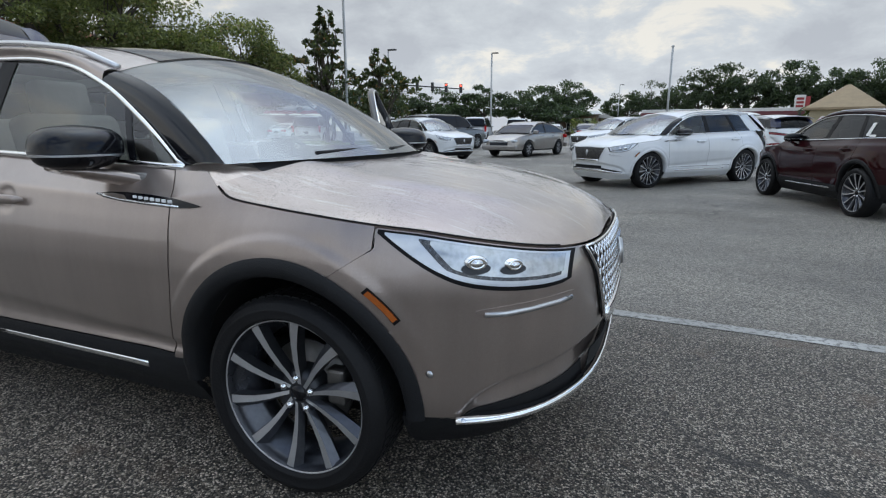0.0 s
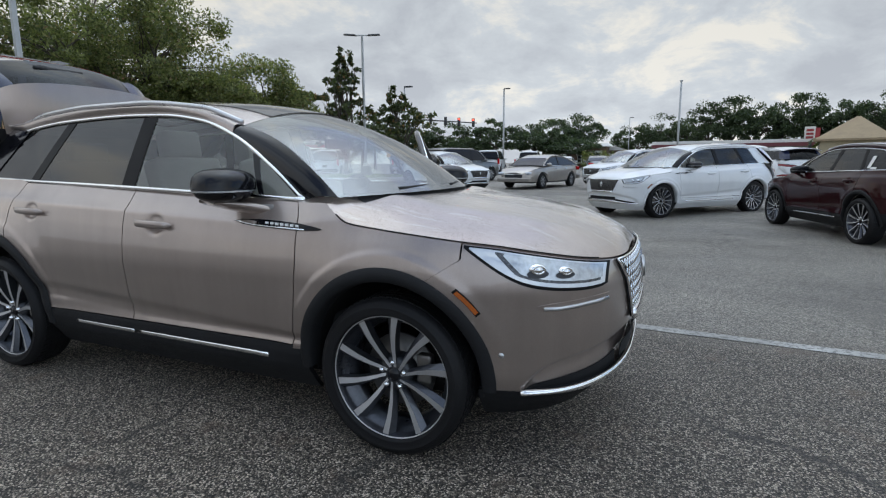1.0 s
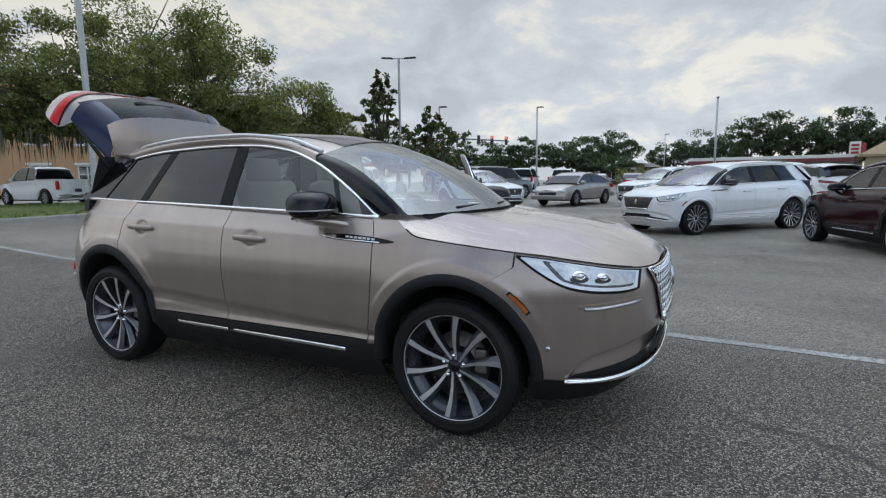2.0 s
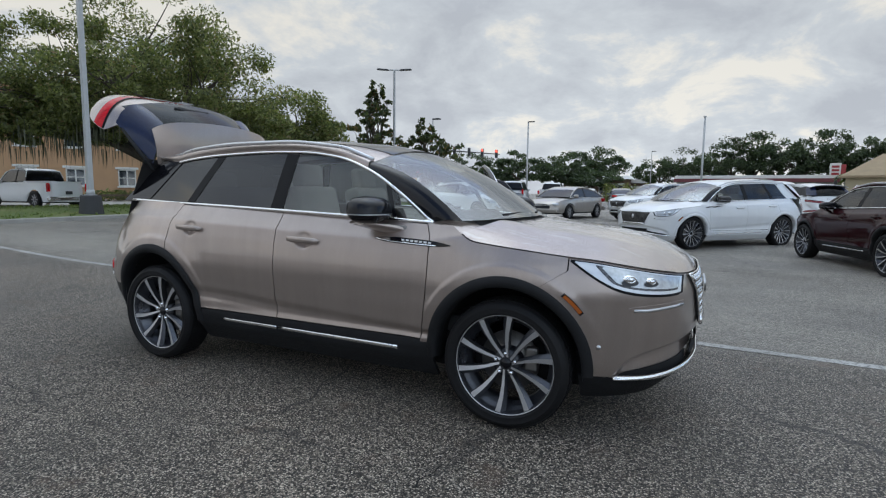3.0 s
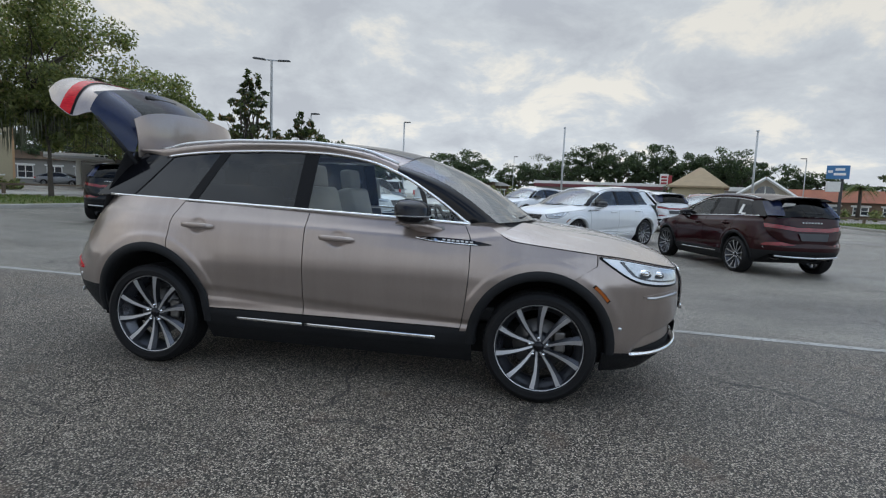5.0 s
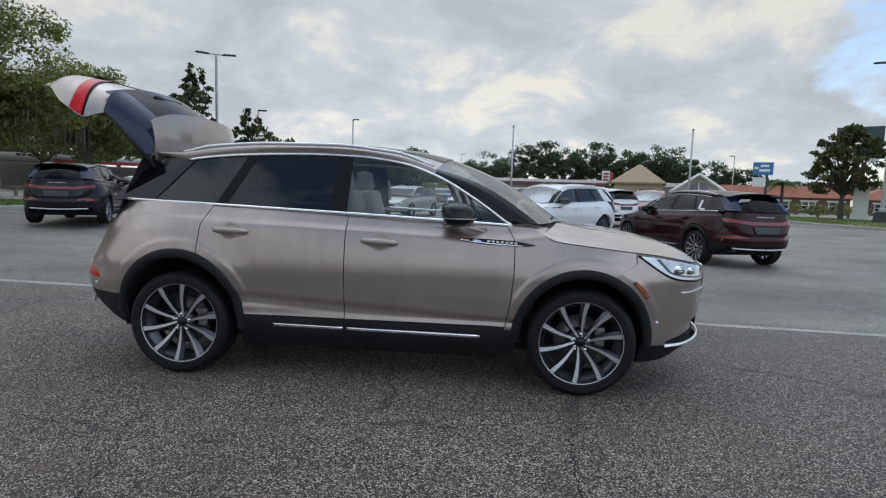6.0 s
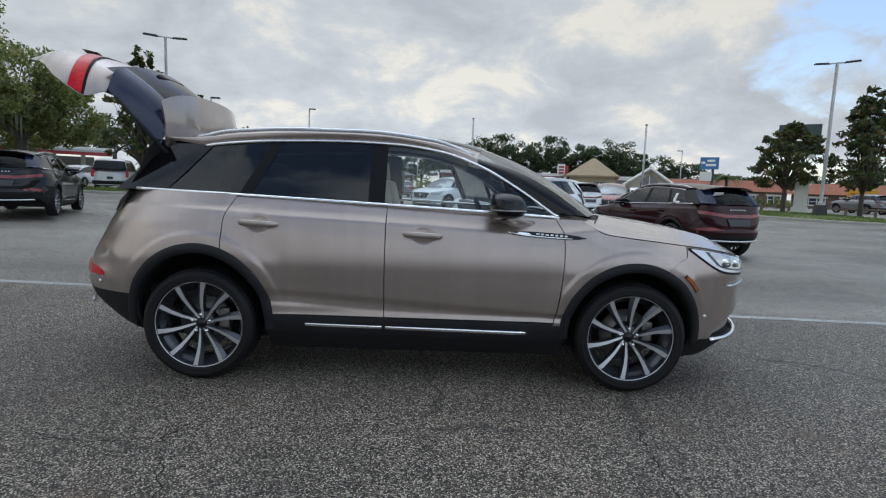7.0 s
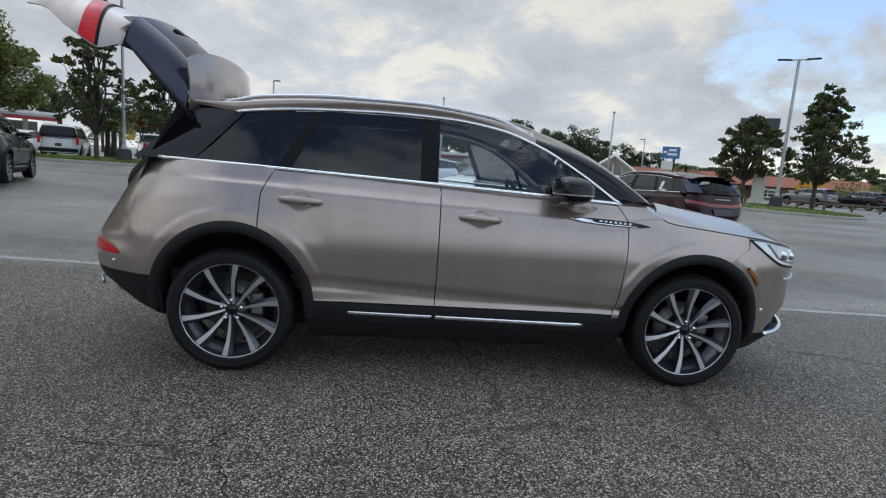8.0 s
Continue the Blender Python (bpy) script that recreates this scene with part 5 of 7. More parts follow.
def make_cabin(car, tf, leather, open_roof=False):
    """Seats, dash and wheel, as seen through the glass."""
    def cushion(nm, size, at, turn, parent):
        return part(nm, box_bm(size, tf(at), min(size) * 0.30, turn=turn, segments=3), leather, parent, smooth=True)
    for y in (-0.37, 0.37):
        base = part("front_seat", box_bm((0.50, 0.50, 0.16), tf((0.02, y, 0.70)), 0.05, segments=3), leather, car, "beige leather front seat", True)
        cushion("backrest", (0.15, 0.48, 0.62), (-0.27, y, 0.99), Matrix.Rotation(radians(-14), 3, "Y"), base)
        cushion("headrest", (0.10, 0.26, 0.17), (-0.36, y, 1.37), Matrix.Rotation(radians(-8), 3, "Y"), base)
    base = part("rear_bench", box_bm((0.48, 1.20, 0.15), tf((-0.85, 0, 0.72)), 0.05, segments=3), leather, car, "beige leather rear bench", True)
    cushion("bench_back", (0.14, 1.22, 0.58), (-1.13, 0, 1.0), Matrix.Rotation(radians(-16), 3, "Y"), base)
    for y in (-0.36, 0.36):
        cushion("bench_headrest", (0.09, 0.25, 0.13), (-1.23, y, 1.34), None, base)
    d = part("dashboard", box_bm((0.42, 1.32, 0.26), tf((0.86, 0, 0.95)), 0.07, segments=3), M["dash"], car, "dark dashboard", True)
    part("instrument_hood", box_bm((0.22, 0.40, 0.10), tf((0.72, 0.37, 1.085)), 0.035), M["dash"], d)
    part("centre_screen", box_bm((0.03, 0.26, 0.15), tf((0.66, 0.0, 1.09)), 0.008, turn=Matrix.Rotation(radians(-12), 3, "Y")), M["gloss_black"], d)
    ring = []
    turn = Matrix.Rotation(radians(-24), 3, "Y")
    for k in range(25):
        a = 2 * math.pi * k / 24
        ring.append(Vector(tf(turn @ Vector((0, 0.185 * math.cos(a), 0.185 * math.sin(a))) + Vector((0.50, 0.37, 1.005)))))
    v, f = tube(ring, 0.015, 8, False)
    w = link_mesh("steering_wheel", v, f, M["dash"], car, "dark steering wheel")
    part("wheel_boss", box_bm((0.05, 0.34, 0.09), tf((0.51, 0.37, 1.0)), 0.02, turn=turn), M["dash"], w)
    part("wheel_column", box_bm((0.22, 0.08, 0.08), tf((0.64, 0.37, 0.97)), 0.02, turn=turn), M["dash"], w)
    part("cabin_floor", box_bm((2.9, 1.44, 0.10), tf((-0.30, 0, 0.50)), 0.02), M["dash"], car)
    roof = [[Vector((x, q * (ROOF_HALF(x) - 0.03), ROOF_EDGE(x) - 0.012 + 0.03 * (1 - q * q))) for q in np.linspace(-1, 1, 7)] for x in np.linspace(-1.58, 0.34, 8)]
    if open_roof:
        roof = [[None if 1 < i < 6 and 1 < j < 5 else p for j, p in enumerate(row)] for i, row in enumerate(roof)]
    sheet("headlining", roof, M["lining"], car, 0, (0, 0, 0.7), "pale headlining", False, tf)
    part("rear_view_mirror", box_bm((0.03, 0.22, 0.06), tf((0.53, 0.0, 1.37)), 0.012), M["dash"], car)
    for y in (-0.81, 0.81):
        if y < 0:
            part("door_lining", box_bm((1.58, 0.04, 0.50), tf((-0.06, y, 0.82)), 0.015), M["trim"], car)

# ---------------------------------------------------------------- ground
def ground_z(x, y):
    """The lot lies level round the car and rises gently further out."""
    r = math.hypot(x, y)
    far = max(0.0, r - 11.0)
    return 0.55 * (1 - math.exp(-far * 0.020)) + 0.12 * step(7.0, 13.0, -x)


def asphalt():
    m, nt, b = nodes_of("asphalt")
    sep = nt.nodes.new("ShaderNodeSeparateXYZ")
    nt.links.new(coords(nt), sep.inputs[0])
    # coarse chip seal on the near side of the painted line, smoother old asphalt beyond it
    edge = nt.nodes.new("ShaderNodeMath")
    edge.operation = "MULTIPLY_ADD"
    nt.links.new(sep.outputs[0], edge.inputs[0])
    edge.inputs[1].default_value = 0.07
    nt.links.new(sep.outputs[1], edge.inputs[2])
    wob = nt.nodes.new("ShaderNodeMath")
    wob.operation = "MULTIPLY_ADD"
    nt.links.new(noise_of(nt, 0.8, 5.0), wob.inputs[0])
    wob.inputs[1].default_value = 0.9
    nt.links.new(edge.outputs[0], wob.inputs[2])
    zone = nt.nodes.new("ShaderNodeMapRange")
    zone.inputs["From Min"].default_value, zone.inputs["From Max"].default_value = 1.75, 2.35
    nt.links.new(wob.outputs[0], zone.inputs[0])
    stone = voronoi_of(nt, 135.0, out="Color")
    grey = nt.nodes.new("ShaderNodeSeparateColor")
    nt.links.new(stone, grey.inputs[0])
    chips = ramp_of(nt, grey.outputs[0], [(0.0, (0.022, 0.0185, 0.0150)), (0.36, (0.098, 0.085, 0.069)), (0.70, (0.300, 0.262, 0.214)), (1.0, (0.78, 0.70, 0.60))])
    dist = voronoi_of(nt, 135.0)
    chips = mixed(nt, ramp_of(nt, dist, [(0.45, (0, 0, 0)), (0.75, (1, 1, 1))]), chips, (0.012, 0.011, 0.010))
    patch = noise_of(nt, 0.35, 6.0, 0.6)
    chips = mixed(nt, 1.0, chips, ramp_of(nt, patch, [(0.35, (0.64, 0.64, 0.64)), (0.65, (1.06, 1.03, 1.0))]), "MULTIPLY")
    rust = noise_of(nt, 2.6, 5.0, 0.65)
    chips = mixed(nt, ramp_of(nt, rust, [(0.58, (0, 0, 0)), (0.70, (0.5, 0.5, 0.5))]), chips, (0.12, 0.075, 0.05))
    old_fine = voronoi_of(nt, 120.0, out="Color")
    g2 = nt.nodes.new("ShaderNodeSeparateColor")
    nt.links.new(old_fine, g2.inputs[0])
    old = ramp_of(nt, g2.outputs[0], [(0.0, (0.056, 0.051, 0.044)), (0.5, (0.172, 0.158, 0.138)), (1.0, (0.55, 0.505, 0.44))])
    stain = noise_of(nt, 0.22, 7.0, 0.6, "Object", (1.0, 2.2, 1.0))
    old = mixed(nt, 1.0, old, ramp_of(nt, stain, [(0.35, (0.62, 0.62, 0.63)), (0.6, (1.1, 1.1, 1.08))]), "MULTIPLY")
    color = mixed(nt, zone.outputs[0], chips, old)
    # thin wandering cracks, partly sealed
    warp = nt.nodes.new("ShaderNodeTexNoise")
    warp.inputs["Scale"].default_value, warp.inputs["Detail"].default_value = 1.3, 6.0
    nt.links.new(coords(nt), warp.inputs["Vector"])
    bend = nt.nodes.new("ShaderNodeVectorMath")
    bend.operation = "MULTIPLY_ADD"
    nt.links.new(warp.outputs["Color"], bend.inputs[0])
    bend.inputs[1].default_value = (0.9, 0.9, 0.0)
    nt.links.new(coords(nt), bend.inputs[2])
    vor = nt.nodes.new("ShaderNodeTexVoronoi")
    vor.feature = "DISTANCE_TO_EDGE"
    vor.inputs["Scale"].default_value = 0.36
    nt.links.new(bend.outputs[0], vor.inputs["Vector"])
    thin = ramp_of(nt, vor.outputs["Distance"], [(0.0025, (0.8, 0.8, 0.8)), (0.0055, (0, 0, 0))])
    color = mixed(nt, mixed(nt, 1.0, thin, ramp_of(nt, noise_of(nt, 0.5, 3.0), [(0.45, (0, 0, 0)), (0.6, (1, 1, 1))]), "MULTIPLY"), color, (0.018, 0.018, 0.018))
    nt.links.new(color, b.inputs["Base Color"])
    damp = noise_of(nt, 0.18, 5.0, 0.55)
    rough = mixed(nt, zone.outputs[0], ramp_of(nt, damp, [(0.35, (0.50, 0.50, 0.50)), (0.65, (0.72, 0.72, 0.72))]), ramp_of(nt, damp, [(0.38, (0.36, 0.36, 0.36)), (0.6, (0.66, 0.66, 0.66))]))
    nt.links.new(rough, b.inputs["Roughness"])
    inv = nt.nodes.new("ShaderNodeMath")
    inv.operation = "SUBTRACT"
    inv.inputs[0].default_value = 1.0
    nt.links.new(dist, inv.inputs[1])
    bump_of(nt, b, inv.outputs[0], 1.0, 0.008)
    return m


def make_ground():
    rings = [0.02, 3, 5, 6, 7, 8, 9, 10, 11, 12, 13, 14, 15, 16.5, 18, 21, 25, 30, 36, 44, 54, 70, 100, 160, 300, 700, 2000]
    verts, faces, n = [], [], 180
    for r in rings:
        for k in range(n):
            a = 2 * math.pi * k / n
            x, y = r * math.cos(a), r * math.sin(a)
            verts.append((x, y, ground_z(x, y)))
    for i in range(len(rings) - 1):
        for k in range(n):
            j = (k + 1) % n
            faces.append((i * n + k, i * n + n + k, i * n + n + j, i * n + j))
    ob = link_mesh("ground", verts, faces, asphalt(), None, "grey chip-sealed parking lot asphalt, damp and patched")
    tagged(ob, category="ground", kind="structure")


make_ground()


def worn_paint():
    m, nt, b = nodes_of("worn_line_paint")
    worn = noise_of(nt, 28.0, 6.0, 0.7)
    long = noise_of(nt, 2.5, 4.0, 0.6)
    base = ramp_of(nt, long, [(0.3, (0.27, 0.265, 0.25)), (0.7, (0.44, 0.435, 0.42))])
    chip = mixed(nt, 1.0, ramp_of(nt, worn, [(0.50, (0, 0, 0)), (0.58, (1, 1, 1))]), (0.8, 0.8, 0.8), "MULTIPLY")
    nt.links.new(mixed(nt, chip, base, (0.11, 0.11, 0.105)), b.inputs["Base Color"])
    b.inputs["Roughness"].default_value = 0.6
    return m


LINE_PAINT = worn_paint()


def paint_line(name, a, b, width, label):
    a, b = Vector((*a, 0)), Vector((*b, 0))
    d = (b - a).normalized()
    s = Vector((-d.y, d.x, 0)) * width / 2
    n = max(2, int((b - a).length / 0.5))
    verts, faces = [], []
    for i in range(n + 1):
        p = a.lerp(b, i / n)
        for o in (-1, 1):
            q = p + s * o * (1 + 0.05 * math.sin(i * 2.3))
            verts.append((q.x, q.y, ground_z(q.x, q.y) + 0.004))
            
    for i in range(n):
        faces.append((2 * i, 2 * i + 2, 2 * i + 3, 2 * i + 1))
    ob = link_mesh(name, verts, faces, LINE_PAINT, None, label)
    return tagged(ob, category="road marking", kind="structure")


paint_line("painted_line", (-13.0, 2.50), (14.0, 0.60), 0.115, "worn white painted parking lot line")


def surface(x, y):
    return ground_z(x, y)


def crack(points, seed):
    """A thin open crack that wanders along the points."""
    r = random.Random(seed)
    pts = [Vector((*p, 0)) for p in points]
    line = []
    for a, b in zip(pts, pts[1:]):
        n = max(3, int((b - a).length / 0.035))
        side = Vector((-(b - a).y, (b - a).x, 0)).normalized()
        line += [a.lerp(b, k / n) + side * r.uniform(-0.014, 0.014) for k in range(n)]
    verts, faces = [], []
    for k, p in enumerate(line):
        d = (line[min(k + 1, len(line) - 1)] - line[max(k - 1, 0)]).normalized()
        w = r.uniform(0.0008, 0.0045) * min(1.0, 0.3 + 6 * min(k, len(line) - 1 - k) / len(line))
        for o in (-1, 1):
            q = p + Vector((-d.y, d.x, 0)) * w * o
            verts.append((q.x, q.y, ground_z(q.x, q.y) + 0.0035))
    for k in range(len(line) - 1):
        faces.append((2 * k, 2 * k + 2, 2 * k + 3, 2 * k + 1))
    tagged(link_mesh("crack", verts, faces, M["void"], None, "thin dark wandering crack in the asphalt", smooth=False), category="crack", kind="structure")


crack([(-1.08, -1.38), (-1.18, -1.68), (-0.98, -2.10), (-0.90, -2.45), (-1.05, -2.9)], 1)
crack([(-1.18, -1.68), (-1.55, -1.75), (-1.85, -1.65)], 2)
crack([(1.24, -1.35), (1.19, -1.67), (1.16, -2.05), (1.22, -2.4)], 3)
crack([(5.45, 3.6), (5.29, 3.07), (5.18, 2.4), (5.01, 1.69)], 4)


def stand(x, y, heading, dz=0.0):
    return pose(x, y, surface(x, y) + dz, 0, 0, heading)


# ---------------------------------------------------------------- the crossover that the camera goes round
make_crossover("crossover", "taupe", "taupe metallic crossover car with raised tailgate and an open door", pose(0, 0, 0), gate=90, door=68, fine=2)


# ---------------------------------------------------------------- other parked cars
LONG = lambda v: Vector((v[0] * 1.115 + (min(0.0, v[0] + 1.5)) * 0.25 - max(0.0, v[0] - 1.8) * 0.25, v[1] * 1.06, v[2] * 1.03 + 0.07 * step(-0.3, -1.6, v[0]) * step(1.15, 1.5, v[2])))
make_crossover("crossover", "maroon", "dark maroon crossover car parked with its rear towards the open lot", stand(5.58, 8.55, 105.0, -0.01), scale=(0.97, 0.97, 0.95), spokes=12, badge=False, sticker=True, group="parked cars")
make_crossover("crossover", "black_car", "black crossover car parked on the grey asphalt", stand(-10.94, 10.36, 113.3, 0.05), badge=False, spokes=12, group="parked cars")
make_crossover("large_crossover", "white", "large white crossover car with black multi-spoke wheels", stand(2.63, 11.84, 226.85, -0.03), shape=LONG, wheel=(0.39, 0.30), hubs=1.51, track=0.85, spokes=14, twist=0.0, badge=True, lower="white", group="parked cars")
make_crossover("crossover", "white", "white crossover car parked beside a grey saloon", stand(0.75, 22.6, 232), badge=False, scale=(1.04, 1.02, 1.03), group="parked cars")
make_crossover("crossover", "white", "white crossover car parked alone on the lot", stand(-6.5, 18.3, -30), badge=False, scale=(1.03, 1.0, 1.02), group="parked cars")
make_crossover("crossover", "white", "white crossover car seen from behind among parked cars", stand(5.9, 20.6, 108), badge=False, group="parked cars")
make_crossover("crossover", "red_car", "red crossover car parked behind a maroon one", stand(8.5, 21.6, 250), badge=False, group="parked cars")
make_crossover("crossover", "grey_car", "dark grey crossover car parked by the grass verge", stand(35.9, 40.5, 100), badge=False, group="parked cars")
make_crossover("crossover", "black_car", "black crossover car parked at the end of the row", stand(40.5, 40.0, 100), badge=False, group="parked cars")


def simple_wheel(parent, at, r, side):
    hub = new("wheel", None)
    hub.parent = parent
    hub.matrix_basis = pose(*at, 0, 0, 0 if side < 0 else 180)
    v, f = lathe([(r * 0.68, -0.09), (r * 0.90, -0.11), (r, -0.07), (r, 0.09), (r * 0.6, 0.1)], 28)
    link_mesh("tyre", v, f, M["rubber"], hub)
    v, f = lathe([(0.0, -0.07), (r * 0.2, -0.075), (r * 0.22, -0.05), (r * 0.62, -0.04), (r * 0.68, -0.092), (r * 0.70, -0.09)], 28)
    link_mesh("rim", v, f, M["alloy_dark"], hub)
    bm = bmesh.new()
    for k in range(8):
        t = Matrix.Rotation(2 * math.pi * k / 8, 3, "Y")
        box_bm((r * 0.52, 0.02, r * 0.09), t @ Vector((r * 0.40, -0.074, 0)), 0.006, bm, t, segments=1)
    part("spokes", bm, M["alloy"], hub)


KINDS = dict(
    saloon=dict(L=4.92, W=0.93, top=[(-2.46, 0.92), (-2.3, 1.04), (-1.6, 1.04), (0.9, 1.00), (1.5, 0.95), (2.1, 0.86), (2.46, 0.68)], belt=0.99,
                roof=[(-2.12, 1.06), (-1.6, 1.24), (-1.0, 1.40), (-0.3, 1.48), (0.25, 1.46), (0.7, 1.33), (1.38, 1.00)], axle=(1.42, -1.43), r=0.34),
    wagon=dict(L=5.5, W=1.01, top=[(-2.75, 1.10), (-2.6, 1.18), (0.9, 1.18), (1.4, 1.15), (2.4, 1.06), (2.75, 0.85)], belt=1.16,
               roof=[(-2.70, 1.18), (-2.50, 1.78), (-2.1, 1.88), (0.1, 1.88), (0.55, 1.76), (1.25, 1.17)], axle=(1.60, -1.50), r=0.40),
    pickup=dict(L=5.8, W=1.0, top=[(-2.9, 1.28), (-2.8, 1.34), (-0.9, 1.34), (0.9, 1.26), (1.3, 1.20), (2.5, 1.12), (2.9, 0.90)], belt=1.24,
                roof=[(-1.02, 1.30), (-0.88, 1.82), (-0.6, 1.92), (0.4, 1.92), (0.75, 1.82), (1.40, 1.22)], axle=(1.85, -1.78), r=0.41),
)


def make_car(name, kind, paint, label, at, light_bar=False):
    """A parked saloon, wagon or pickup: rounded lower body, glasshouse, roof, lamps and wheels."""
    k = KINDS[kind]
    car = tagged(new(name), label, "truck" if kind == "pickup" else "car", "parked cars")
    car.matrix_world = at
    P, L, W = M[paint], k["L"] / 2, k["W"]
    top, roof = smooth_curve(k["top"]), smooth_curve(k["roof"])
    p = 5.0
    rows = []
    for i in range(15):
        v = i / 14
        row = []
        for j in range(73):
            a = 2 * math.pi * j / 72
            c, s = math.cos(a), math.sin(a)
            bulge = 1 - 0.10 * (1 - math.sin(math.pi * min(1, 0.15 + v * 0.75))) ** 1.5 - 0.03 * v
            x = (L - 0.05 * abs(v - 0.45)) * abs(c) ** (2 / p) * (1 if c > 0 else -1)
            y = W * bulge * abs(s) ** (2 / p) * (1 if s > 0 else -1)
            z = lerp(0.30, top(x) - 0.03, v)
            for ax in k["axle"]:
                d = math.hypot(x - ax, z - k["r"])
                if d < k["r"] * 1.2 and abs(y) > W * 0.7:
                    z = max(z, k["r"] + math.sqrt(max(0.0, (k["r"] * 1.2) ** 2 - (x - ax) ** 2)))
            row.append(Vector((x, y, z)))
        rows.append(row)
    sheet("body", rows, P, car, 0, (0, 0, 0.6))
    rows = []
    for i in range(25):
        x = lerp(-L * 0.995, L * 0.995, i / 24)
        w = W * 0.965 * max(0.02, 1 - abs(x / L) ** p) ** (1 / p)
        bed = kind == "pickup" and -2.70 < x < -1.05
        rows.append([Vector((x, q * w, top(x) - 0.03 + 0.05 * (1 - abs(q) ** 2.5) - (0.42 if bed and abs(q) < 0.9 else 0))) for q in np.linspace(-1, 1, 15)])
    sheet("bonnet", rows, P, car, 0, (0, 0, 0.3))
    x0, x1 = k["roof"][0][0], k["roof"][-1][0]
    xs = [lerp(x0, x1, i / 24) for i in range(25)]
    hi = max(z for _, z in k["roof"])

    def cabin(x, u):
        zr, wb = roof(x), W * 0.93
        zb = min(k["belt"], zr)
        half = lerp(wb, wb - 0.19 * max(0.0, (zr - zb)) / (hi - k["belt"]), u)
        return half, lerp(zb, zr - 0.02, u)
    rows = []
    for x in xs:
        left = [Vector((x, -cabin(x, u)[0], cabin(x, u)[1])) for u in np.linspace(0, 1, 6)]
        over = [Vector((x, q * cabin(x, 1)[0], roof(x) + 0.02 * (1 - q * q))) for q in np.linspace(-0.9, 0.9, 9)]
        rows.append(left + over + [Vector((v.x, -v.y, v.z)) for v in left[::-1]])
    sheet("glasshouse", rows, M["gloss_black"], car, 0, (0, 0, 0.8), "dark glass")
    xr = [x for x in np.linspace(x0, x1, 60) if roof(x) > hi - (0.10 if kind != "saloon" else 0.17)]
    rows = [[Vector((x, q * (cabin(x, 1)[0] + 0.012), roof(x) + 0.012 + 0.02 * (1 - q * q) - 0.03 * step(0.9, 1, abs(q)))) for q in np.linspace(-1, 1, 13)] for x in np.linspace(xr[0], xr[-1], 14)]
    sheet("roof", rows, P, car, 0.03, (0, 0, 0.8))
    for side in (-1, 1):
        for xa, xb in ((x1 - 0.02, xr[-1] + 0.02), (x0 + 0.05, xr[0]), (-0.15, -0.15)):
            pts = []
            for t in np.linspace(0, 1, 6):
                x = lerp(xa, xb, t)
                half, z = cabin(x, 1.0 if xa != xb else t)
                pts.append((x, side * (half + 0.008), z + 0.004))
            strip("pillar", pts, 0.07, 0.03, P if xa != xb else M["gloss_black"], car, (0, side, 0.3))
        pts = [(x, side * (W * 0.935 + 0.006), min(k["belt"], roof(x)) + 0.004) for x in np.linspace(x0, x1, 12)]
        strip("belt_trim", pts, 0.025, 0.02, M["chrome"], car, (0, side, 0))
        part("headlamp", box_bm((0.20, 0.42, 0.11), (L - 0.16, side * W * 0.66, top(L * 0.93) - 0.10), 0.04, turn=Matrix.Rotation(radians(-side * 24), 3, "Z")), M["lens"], car)
        tall = 0.42 if kind != "saloon" else 0.16
        part("tail_lamp", box_bm((0.10, 0.16 if kind != "saloon" else 0.42, tall), (-L + 0.06, side * W * (0.90 if kind != "saloon" else 0.66), 1.0 if kind != "saloon" else 0.86), 0.03), M["red_lens"], car, "red tail lamp")
        part("door_mirror", box_bm((0.16, 0.20, 0.14), (x1 - 0.35, side * (W + 0.06), k["belt"] + 0.06), 0.04), P, car)
        for xh in (0.25, -0.75):
            part("door_handle", box_bm((0.18, 0.03, 0.03), (xh, side * W * 0.985, k["belt"] - 0.12), 0.01), M["chrome"] if kind == "saloon" else P, car)
        part("sill", box_bm((k["axle"][0] - k["axle"][1] - 0.9, 0.06, 0.14), (0, side * W * 0.93, 0.33), 0.02), M["cladding"], car)
        for ax in k["axle"]:
            simple_wheel(car, (ax, side * (W - 0.11), k["r"]), k["r"], side)
    part("grille", box_bm((0.06, W * 0.95, 0.24), (L - 0.03, 0, top(L * 0.96) - 0.22), 0.02), M["lamp_dark"], car)
    part("grille_bar", box_bm((0.04, W * 0.98, 0.03), (L - 0.0, 0, top(L * 0.96) - 0.10), 0.01), M["chrome"], car)
    part("front_bumper", box_bm((0.22, W * 1.80, 0.20), (L - 0.09, 0, 0.40), 0.05), M["cladding"] if kind != "saloon" else P, car)
    part("rear_bumper", box_bm((0.20, W * 1.86, 0.22), (-L + 0.07, 0, 0.46), 0.05), M["chrome"] if kind == "pickup" else M["cladding"] if kind == "wagon" else P, car)
    part("number_plate", box_bm((0.02, 0.32, 0.16), (-L - 0.01, 0, 0.75), 0.005), M["plate"], car)
    if kind == "wagon":
        part("rear_glass", box_bm((0.03, W * 1.55, 0.46), (-L + 0.10, 0, 1.50), 0.02, turn=Matrix.Rotation(radians(18), 3, "Y")), M["gloss_black"], car)
    part("underbody", box_bm((k["L"] * 0.86, W * 1.6, 0.24), (0, 0, 0.36), 0.05), M["void"], car)
    return car


